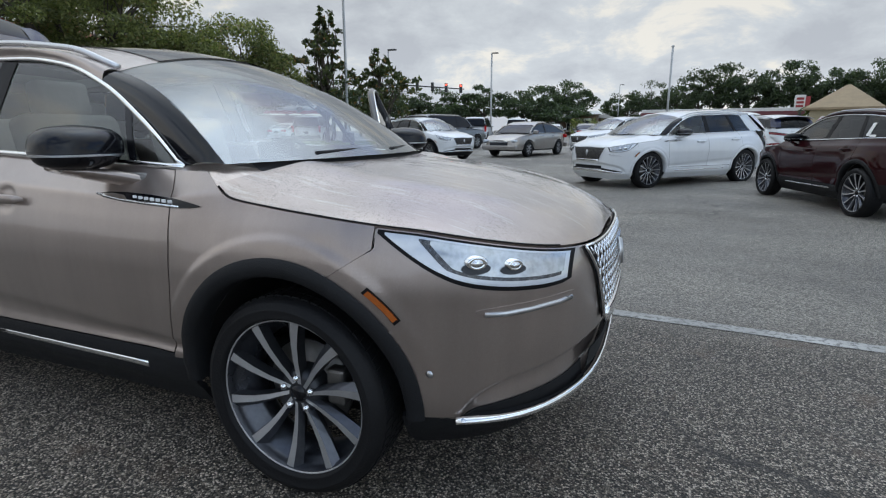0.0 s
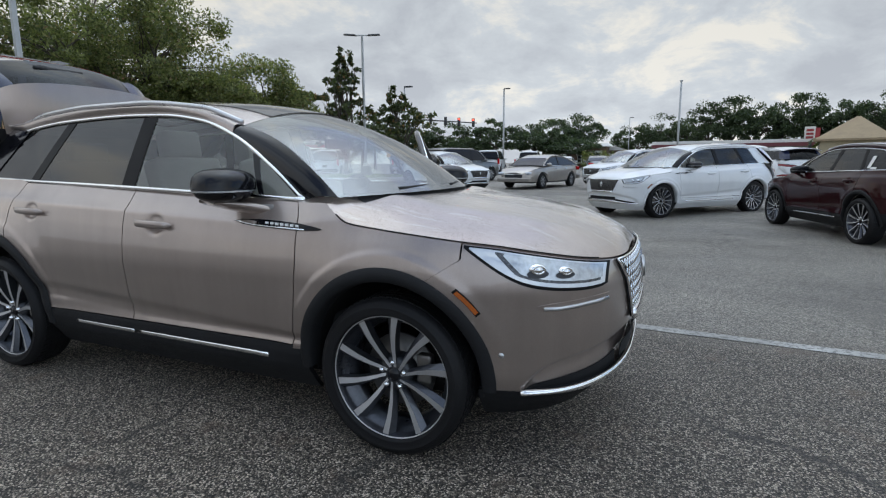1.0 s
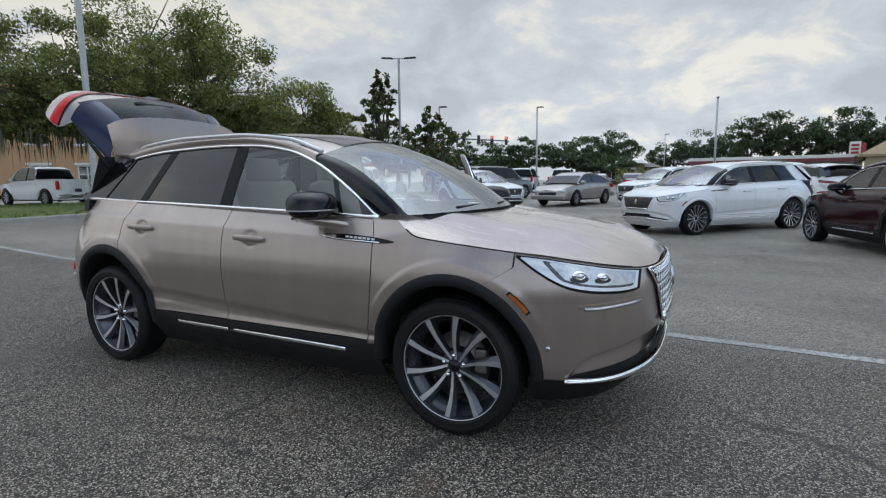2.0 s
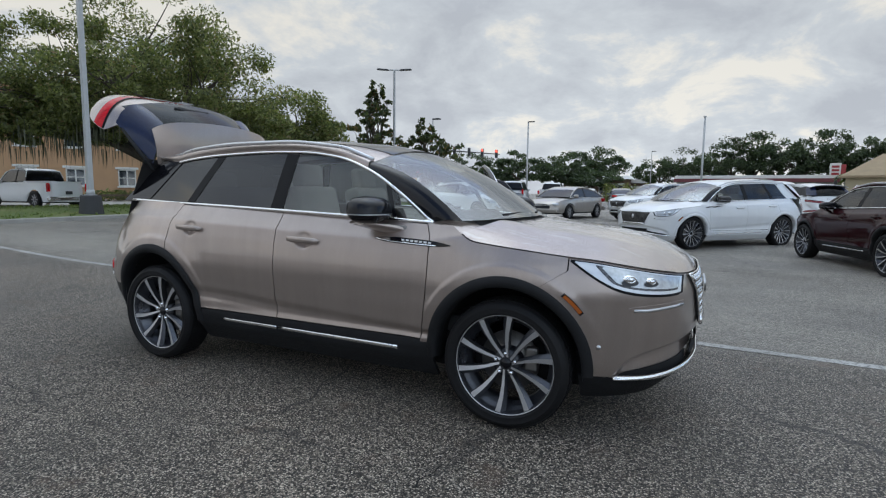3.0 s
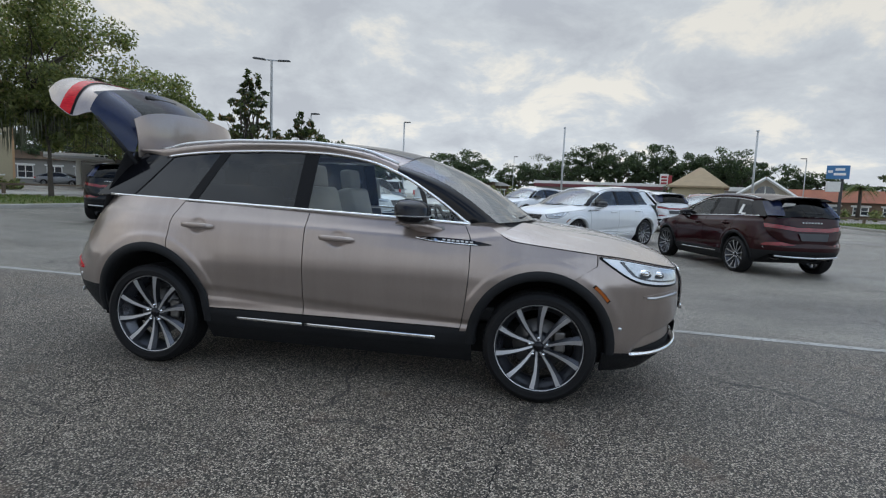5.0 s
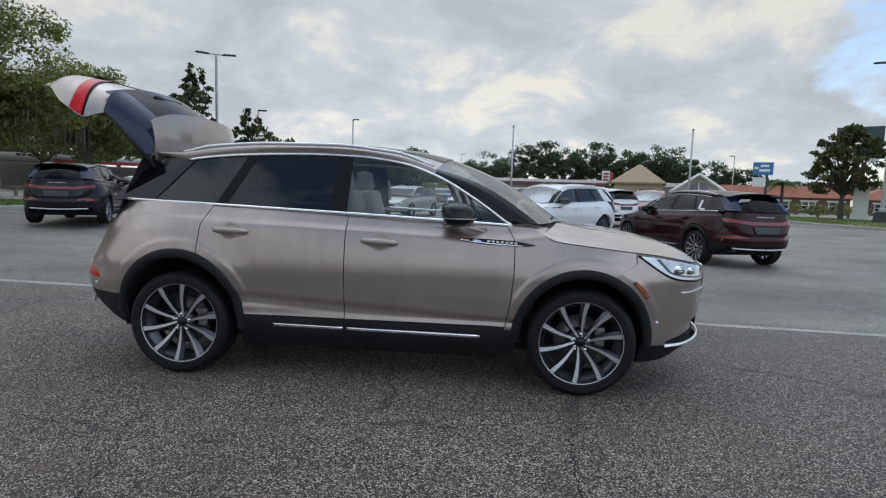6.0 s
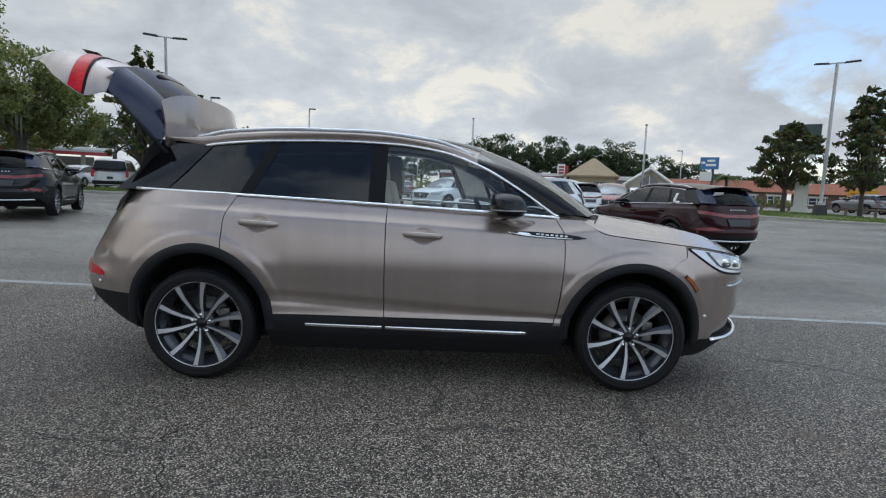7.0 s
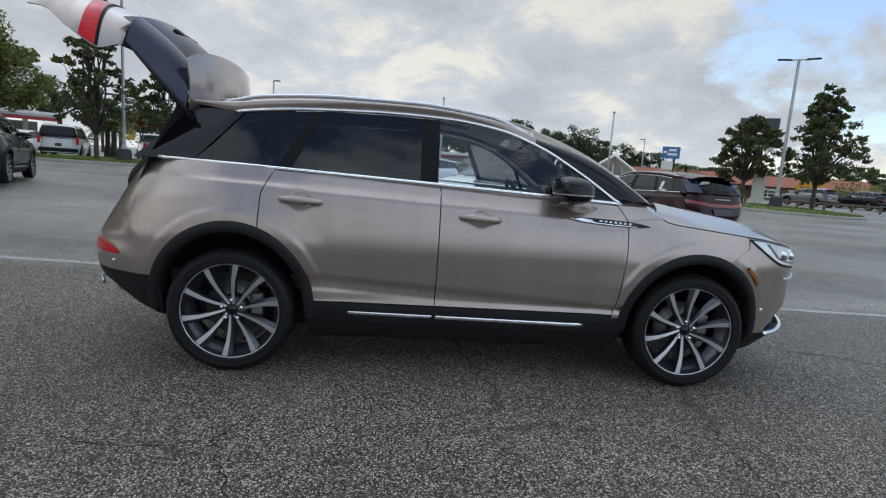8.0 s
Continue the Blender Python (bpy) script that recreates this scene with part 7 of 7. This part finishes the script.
for i, (x, y, rx, ry, h) in enumerate(((-37.0, 24.0, 1.2, 4.5, 0.8), (-4.0, 62.0, 3, 1, 2.2), (4.0, 60.5, 3.0, 1, 1.8), (37.0, 49.0, 9, 1.5, 1.0), (46.0, 44.0, 6, 2, 2.4), (52.0, 40.0, 5, 2, 3.0))):
    bush(x, y, rx, ry, h, 300 + i, 1300)


# ---------------------------------------------------------------- lamp posts and signals
def make_lamp_post(x, y, top, heads, label, base=True, turn=0.0, r=0.085):
    z0 = surface(x, y) + (0.12 if base else 0)
    post = tagged(new("lamp_post"), label, "lamp post", "lamp posts")
    post.matrix_world = pose(x, y, z0, 0, 0, turn)
    h = top - z0
    if base:
        v, f = tube([(0, 0, -0.15), (0, 0, 0.0), (0, 0, 0.66), (0, 0, 0.70)], [0.40, 0.40, 0.33, 0.30], 20)
        link_mesh("footing", v, f, M["base"], post, "black painted concrete footing", smooth=False)
        part("base_plate", box_bm((0.34, 0.34, 0.03), (0, 0, 0.715), 0.01), M["pole"], post)
        v, f = tube([(0, 0, 0.72), (0, 0, 0.90)], [0.15, 0.13], 12)
        link_mesh("collar", v, f, M["pole"], post)
    v, f = tube([(0, 0, 0.72 if base else 0), (0, 0, h)], [r, r * 0.8], 4 if base else 10)
    link_mesh("shaft", v, f, M["pole"], post, smooth=not base)
    if heads == 2:
        part("cross_arm", box_bm((0.7, 0.07, 0.07), (0, 0, h), 0.01), M["pole"], post)
        for s in (-1, 1):
            part("lamp_head", box_bm((0.78, 0.36, 0.07), (s * 0.72, 0, h + 0.03), 0.025, turn=Matrix.Rotation(radians(-s * 3), 3, "Y"), taper=0.8), M["pole_dark"], post, "flat dark lamp head")
    elif heads == 1:
        part("lamp_head", box_bm((0.55, 0.30, 0.08), (0.30, 0, h), 0.02), M["pole_dark"], post, "flat dark lamp head")
    else:
        part("cap", box_bm((0.20, 0.20, 0.10), (0, 0, h), 0.03), M["pole"], post)
    return post


make_lamp_post(-17.5, 8.5, 11.0, 2, "tall pale lamp post on a black footing", turn=40, r=0.12)
make_lamp_post(-15.28, 26.4, 8.95, 2, "tall pale lamp post with two flat heads", turn=25)
make_lamp_post(22.6, 26.8, 9.1, 2, "tall pale lamp post with two flat heads", turn=-35, r=0.10)
make_lamp_post(-11.8, 44.9, 7.85, 1, "slim pale lamp post with one head", False)
make_lamp_post(2.82, 40.4, 7.0, 0, "slim pale flagpole-like post", False)
make_lamp_post(16.85, 39.5, 6.9, 0, "slim pale flagpole-like post", False)
make_lamp_post(-14.6, 30.6, 6.4, 1, "dark lamp post behind the magnolias", False, r=0.05)
make_lamp_post(29.1, 59.6, 6.6, 1, "slim street lamp beyond the lot", False, 180, r=0.06)
make_lamp_post(-3.2, 78.0, 7.4, 1, "slim street lamp beyond the lot", False, r=0.06)


def make_signals():
    s = tagged(new("traffic_signal"), "traffic signals on a dark mast arm, two lit red", "traffic light")
    s.matrix_world = pose(-33.0, 58.0, surface(-33, 58), 0, 0, 15)
    v, f = tube([(0, 0, 0), (0, 0, 6.9)], [0.16, 0.12], 10)
    link_mesh("mast", v, f, M["pole_dark"], s)
    v, f = tube([(0, 0, 6.3), (6, 0, 6.25), (13.2, 0, 5.7)], [0.11, 0.09, 0.06], 8)
    link_mesh("arm", v, f, M["pole_dark"], s)
    for x, lit in ((5.5, False), (7.4, False), (9.3, False), (11.0, True), (12.8, True)):
        z = 6.25 - max(0, (x - 6)) * 0.075
        h = part("signal_head", box_bm((0.36, 0.24, 1.05), (x, -0.16, z), 0.04), M["signal"], s)
        for k, zz in enumerate((0.33, 0, -0.33)):
            v, f = tube([(x, -0.28, z + zz), (x, -0.30, z + zz)], [0.12, 0.12], 12)
            link_mesh("lens", v, f, M["red_on"] if lit and k == 0 else M["lamp_dark"], h)


make_signals()


# ---------------------------------------------------------------- buildings
def wall_with_windows(parent, name, length, height, mat, windows, thick=0.25):
    """A wall along x with real openings: windows are (x, z, w, h). Each gets a frame, a pane and a sill."""
    xs = sorted({0.0, length, *(w[0] - w[2] / 2 for w in windows), *(w[0] + w[2] / 2 for w in windows)})
    zs = sorted({0.0, height, *(w[1] - w[3] / 2 for w in windows), *(w[1] + w[3] / 2 for w in windows)})
    bm = bmesh.new()
    for x0, x1 in zip(xs, xs[1:]):
        for z0, z1 in zip(zs, zs[1:]):
            cx, cz = (x0 + x1) / 2, (z0 + z1) / 2
            if not any(abs(cx - w[0]) < w[2] / 2 and abs(cz - w[1]) < w[3] / 2 for w in windows):
                box_bm((x1 - x0, thick, z1 - z0), (cx, 0, cz), 0, bm)
    bmesh.ops.remove_doubles(bm, verts=bm.verts, dist=0.001)
    wall = part(name, bm, mat, parent)
    for x, z, w, h in windows:
        ring = [(x + sx * k * w / 2, y, z + sz * (k * h / 2)) for y in (-0.10, 0.0) for k in (1.0, 1 - 0.18 / w) for sx, sz in ((-1, -1), (1, -1), (1, 1), (-1, 1))]
        faces = []
        for a, b in ((0, 4), (4, 12), (12, 8), (8, 0)):
            faces += [(a + k, a + (k + 1) % 4, b + (k + 1) % 4, b + k) for k in range(4)]
        win = link_mesh("window", ring, faces, M["trim_white"], parent, "white framed window", smooth=False)
        part("mullion", box_bm((0.09, 0.08, h - 0.14), (x, -0.05, z)), M["trim_white"], win)
        for sx in (-1, 1):
            part("glazing_bar", box_bm((w / 2 - 0.14, 0.06, 0.06), (x + sx * w / 4, -0.045, z)), M["trim_white"], win)
        part("pane", box_bm((w, 0.03, h), (x, 0.02, z)), M["dark_glass"], win)
        part("sill", box_bm((w + 0.2, 0.16, 0.10), (x, -0.16, z - h / 2 - 0.05), 0.01), M["trim_white"], win)
        part("surround", box_bm((w + 0.36, 0.06, 0.18), (x, -0.15, z + h / 2 + 0.09), 0.01), M["trim_white"], win)
    return wall


def hotel():
    b = tagged(new("hotel"), "peach stucco two-storey building with white framed windows", "building")
    a, c = Vector((-47.5, 11.0, 0)), Vector((-36.6, 28.4, 0))
    ang = math.degrees(math.atan2(c.y - a.y, c.x - a.x))
    b.matrix_world = pose(a.x, a.y, 0.45, 0, 0, ang)
    n = (c - a).length
    win = [(x, z, 1.25, 1.35) for x in (2.2, 6.0, 9.6, 12.6, 16.0, 19.2) for z in (1.7, 4.6)]
    wall_with_windows(b, "front_wall", n, 6.6, M["stucco_pink"], win)
    part("side_wall", box_bm((0.25, 9.0, 6.6), (n - 0.13, 4.6, 3.3)), M["stucco_pink"], b)
    part("cornice", box_bm((n + 0.5, 0.4, 0.35), (n / 2, -0.1, 6.7), 0.05), M["trim_white"], b)
    part("roof", box_bm((n + 1.2, 10.0, 1.6), (n / 2, 4.5, 7.6), 0.0, taper=0.72), M["tile_red"], b)
    part("pilaster", box_bm((0.9, 0.35, 6.6), (n - 0.6, -0.05, 3.3), 0.02), M["stucco_tan"], b)


hotel()


def gabled(name, label, x, y, heading, w, d, eave, peak, wall, roof, trim=True, window=True):
    """A hall with its gable to the front: walls, pitched roof with overhang, trim and an arched window."""
    b = tagged(new(name), label, "building")
    b.matrix_world = pose(x, y, surface(x, y), 0, 0, heading)
    link_mesh("shell", [(-w / 2, 0, 0), (w / 2, 0, 0), (w / 2, 0, eave), (0, 0, peak), (-w / 2, 0, eave), (-w / 2, d, 0), (w / 2, d, 0), (w / 2, d, eave), (0, d, peak), (-w / 2, d, eave)],
              [(0, 1, 2, 3, 4), (6, 5, 9, 8, 7), (1, 6, 7, 2), (5, 0, 4, 9)], M[wall], b, smooth=False)
    o = 0.5
    for s in (-1, 1):
        k = (peak - eave) / (w / 2)
        x1, z1 = s * (w / 2 + o), eave - k * o
        vs = [(0, -o, peak + 0.05), (x1, -o, z1 + 0.05), (x1, d + o, z1 + 0.05), (0, d + o, peak + 0.05)]
        vs += [(a, c, e + 0.18) for a, c, e in vs]
        link_mesh("roof", vs, [(0, 1, 2, 3), (7, 6, 5, 4), (0, 4, 5, 1), (1, 5, 6, 2), (2, 6, 7, 3)], M[roof], b, smooth=False)
        if trim:
            v, f = tube([(0, -o - 0.05, peak + 0.1), (x1, -o - 0.05, z1 + 0.1)], 0.16, 4)
            link_mesh("barge_board", v, f, M["trim_white"], b, smooth=False)
    if window:
        ring = [(0.9 * math.cos(t), -0.05, eave + 0.1 + 0.8 * math.sin(t)) for t in np.linspace(0, math.pi, 12)]
        pts = [(-0.9, -0.05, eave - 0.7)] + [(-p[0], p[1], p[2]) for p in ring] + [(0.9, -0.05, eave - 0.7)]
        link_mesh("window", pts, [tuple(range(len(pts)))], M["dark_glass"], b, "dark arched window", smooth=False)
        part("window_bar", box_bm((0.10, 0.08, 1.7), (0, -0.08, eave + 0.05)), M["trim_white"], b)
    return b


restaurant = tagged(new("restaurant"), "tan stucco building with a steep brown hipped roof", "building")
restaurant.matrix_world = pose(16.9, 54.0, surface(16.9, 54.0), 0, 0, -17)
part("wall", box_bm((4.8, 8.0, 2.7), (0, 4.0, 1.35), 0.02), M["stucco_tan"], restaurant)
part("eave", box_bm((5.7, 9.0, 0.20), (0, 4.0, 2.72), 0.02), M["shingle_tan"], restaurant)
part("roof", box_bm((5.6, 8.9, 2.1), (0, 4.0, 3.85), 0.02, taper=0.05), M["shingle_tan"], restaurant, "steep brown shingle roof")
part("doorway", box_bm((1.1, 0.12, 2.1), (0.8, -0.02, 1.05), 0.02), M["dark_glass"], restaurant)
gabled("chapel_front", "small cream gabled building with white barge boards and red tiles", 23.2, 54.0, -19, 4.6, 7.0, 2.1, 3.7, "stucco_cream", "tile_red")


def low_building(name, label, x, y, heading, length, depth, h, wall, roof, roof_h, hip=True, windows=0, stripe=None):
    b = tagged(new(name), label, "building")
    b.matrix_world = pose(x, y, surface(x, y), 0, 0, heading)
    win = [(length * (i + 0.5) / windows, h * 0.5, length / windows * 0.55, h * 0.5) for i in range(windows)]
    wall_with_windows(b, "front_wall", length, h, M[wall], win)
    for xx in (0.12, length - 0.12):
        part("side_wall", box_bm((0.25, depth, h), (xx, depth / 2 + 0.13, h / 2)), M[wall], b)
    part("back_wall", box_bm((length, 0.25, h), (length / 2, depth + 0.2, h / 2)), M[wall], b)
    if hip:
        part("roof", box_bm((length + 1.2, depth + 1.2, roof_h), (length / 2, depth / 2, h + roof_h / 2), 0.02, taper=0.75), M[roof], b)
    else:
        part("roof", box_bm((length + 0.5, depth + 0.5, roof_h), (length / 2, depth / 2, h + roof_h / 2), 0.03), M[roof], b)
    if stripe:
        part("fascia", box_bm((length + 0.6, 0.12, roof_h * 0.55), (length / 2, -0.35, h + roof_h * 0.25), 0.01), M[stripe], b)
    return b


low_building("shop_row", "long low shop building with a white roof edge and red fascia", 0.5, 68.5, -5, 16.5, 8, 2.5, "wall_grey", "trim_white", 0.75, False, 8, "fascia_dark")
low_building("shop_row", "long low shop building with a pale roof", 17.0, 66.5, -12, 9.0, 8, 2.6, "wall_grey", "trim_white", 0.5, False, 4)
low_building("tiled_building", "low brown building with red tiled roof", 26.5, 62.5, -22, 15.0, 9, 1.7, "wall_brown", "tile_red", 1.3, True, 6)
low_building("tiled_building", "low brown building with red tiled roof beyond the trees", 41.5, 56.0, -28, 12.0, 9, 1.6, "wall_brown", "tile_red", 1.2, True, 4)
low_building("kiosk", "small brown kiosk with a pale roof", -9.0, 76.5, 0, 3.0, 3, 3.0, "wall_brown", "trim_white", 0.5, True, 1)
low_building("roadside_building", "brown roadside building behind bushes", -16.0, 80.0, 2, 12.0, 6, 2.4, "wall_brown", "wall_grey", 0.6, True, 5)
low_building("grey_house", "grey low building beyond the road", -62.0, 46.0, 40, 14, 8, 3.0, "wall_grey", "wall_brown", 1.0, True, 5)


def filling_station():
    b = tagged(new("filling_station"), "filling station canopy, white over a red band", "building")
    b.matrix_world = pose(-44.5, 38.0, surface(-40, 42), 0, 0, 34)
    part("canopy", box_bm((16.5, 7.0, 0.50), (8.2, 3.5, 3.05), 0.03), M["trim_white"], b)
    part("red_band", box_bm((9.5, 0.10, 0.34), (11.5, -0.04, 2.72), 0.01), M["fascia_red"], b)
    part("grey_band", box_bm((16.5, 0.08, 0.22), (8.2, -0.05, 2.95), 0.01), M["pole"], b)
    for x in (2, 8, 14):
        part("column", box_bm((0.4, 0.4, 2.8), (x, 3.5, 1.4), 0.02), M["trim_white"], b)
        part("fuel_pump", box_bm((0.9, 0.5, 1.5), (x + 1.4, 3.5, 0.75), 0.05), M["wall_grey"], b)
    for k in range(5):
        part("fascia_bar", box_bm((0.32, 0.03, 0.16), (4.2 + 0.42 * k, -0.06, 3.14)), M["signal"], b)
    part("shop", box_bm((14, 5, 2.6), (8, 10, 1.3), 0.02), M["wall_grey"], b)


filling_station()


# ---------------------------------------------------------------- signs, rails and small things
def board_sign(name, label, x, y, heading, parts, posts):
    """Boards (dx, z, w, h, material) on posts (dx, height, width)."""
    s = tagged(new(name), label, "sign")
    s.matrix_world = pose(x, y, surface(x, y), 0, 0, heading)
    for dx, z, w, h, mat in parts:
        p = part("board", box_bm((w, 0.30, h), (dx, 0, z), 0.03), M[mat], s)
    for dx, h, w in posts:
        part("post", box_bm((w, 0.2, h), (dx, 0.0, h / 2), 0.02), M["pole_dark" if w < 0.4 else "trim_white"], s)
    return s


s = board_sign("blue_sign", "blue roadside sign with a white board beneath", 27.3, 49.4, -30, [(0, 4.3, 1.7, 1.2, "sign_blue"), (-0.25, 3.0, 1.1, 0.9, "trim_white")], [(0.35, 4.0, 0.25)])
for k, (dx, z, w) in enumerate(((-0.55, 4.35, 0.35), (0.15, 4.55, 0.7), (0.15, 4.12, 0.9))):
    part("white_bar", box_bm((w, 0.02, 0.22), (dx, -0.165, z), 0.005), M["white_mark"], s)
s = board_sign("billboard", "dark sign backs on a white post among the trees", 25.2, 33.2, -35, [(0, 5.75, 2.5, 1.0, "sign_dark"), (0.55, 4.75, 1.4, 0.75, "sign_dark"), (0.5, 4.1, 1.2, 0.35, "trim_white")], [(0.35, 4.2, 0.25)])
s = board_sign("red_sign", "red and white roadside sign", 14.9, 60.3, -10, [(0, 3.5, 0.9, 1.4, "trim_white"), (0.62, 3.4, 0.42, 1.3, "fascia_red")], [(0.1, 3.0, 0.25)])
for k in range(3):
    part("sign_bar", box_bm((0.6, 0.02, 0.22), (0, -0.16, 3.15 + 0.35 * k)), M["fascia_red"], s)
board_sign("pylon", "short white tapered pylon on the verge", 23.3, 29.6, -35, [(0, 1.2, 0.75, 2.4, "trim_white"), (0, 0.15, 1.2, 0.3, "trim_white")], [(0, 0.6, 0.9)])
s = board_sign("yellow_truck_box", "yellow panel beyond the trees", 43.9, 50.3, -40, [(0, 1.7, 2.5, 1.0, "yellow")], [(-0.9, 1.3, 0.3), (0.9, 1.3, 0.3)])
for k in range(4):
    part("red_bar", box_bm((0.4, 0.02, 0.14), (-0.75 + 0.5 * k, -0.165, 1.75)), M["fascia_red"], s)
board_sign("bus_sign", "red and yellow sign at the roadside", -23.5, 46.0, 20, [(0, 3.0, 1.1, 0.6, "fascia_red"), (-0.7, 1.9, 0.6, 0.9, "yellow")], [(0, 3.0, 0.12)])


def post_rail(a, b, n, label, h=0.55):
    r = tagged(new("rail_fence"), label, "fence")
    a, b = Vector((*a, 0)), Vector((*b, 0))
    r.matrix_world = Matrix.Translation((0, 0, 0))
    for i in range(n + 1):
        p = a.lerp(b, i / n)
        part("post", box_bm((0.14, 0.14, h), (p.x, p.y, surface(p.x, p.y) + h / 2), 0.01), M["wood"], r)
    ang = Matrix.Rotation(math.atan2(b.y - a.y, b.x - a.x), 3, "Z")
    for i in range(n):
        p = a.lerp(b, (i + 0.5) / n)
        part("rail", box_bm(((b - a).length / n + 0.06, 0.10, 0.12), (p.x, p.y, surface(p.x, p.y) + h), 0.01, turn=ang), M["wood"], r)


post_rail((-31.5, 12.0), (-26.5, 27.5), 7, "low weathered wooden rail behind the grass")
post_rail((20.5, 35.5), (33.5, 30.8), 8, "low dark rail behind the verge", 0.5)
road = [[Vector((x, y, surface(x, y) + 0.02)) for x, y in (a, b)] for a, b in (((-36, 8), (-31.5, 6)), ((-33, 20), (-28.5, 18)), ((-29.5, 33), (-25.5, 31)), ((-24, 46), (-20.5, 43)))]
ob = sheet("pale_pavement", road, M["kerb"], None, 0, (0, 0, -5), "pale concrete pavement beside the road")
tagged(ob, category="pavement", kind="structure")

# dead leaves and grit on the lot
rng = random.Random(5)
debris_mat = plain("dead_leaf", (0.10, 0.06, 0.035), 0.8, vary=0.4)
for k in range(46):
    x, y = rng.uniform(-7, 12), rng.uniform(1.6, 14)
    if abs(x) < 2.4 and y < 1.2:
        continue
    a, w = rng.random() * 6.28, rng.uniform(0.02, 0.05)
    c, s_ = math.cos(a), math.sin(a)
    z = surface(x, y) + 0.004
    pts = [(x + c * w, y + s_ * w, z), (x - s_ * w * 0.5, y + c * w * 0.5, z + w * 0.4), (x - c * w, y - s_ * w, z + 0.004), (x + s_ * w * 0.5, y - c * w * 0.5, z + w * 0.3)]
    tagged(link_mesh("dead_leaf", pts, [(0, 1, 3), (1, 2, 3)], debris_mat, None, smooth=False), "small curled brown dead leaf on the asphalt", "leaf", "dead leaves")
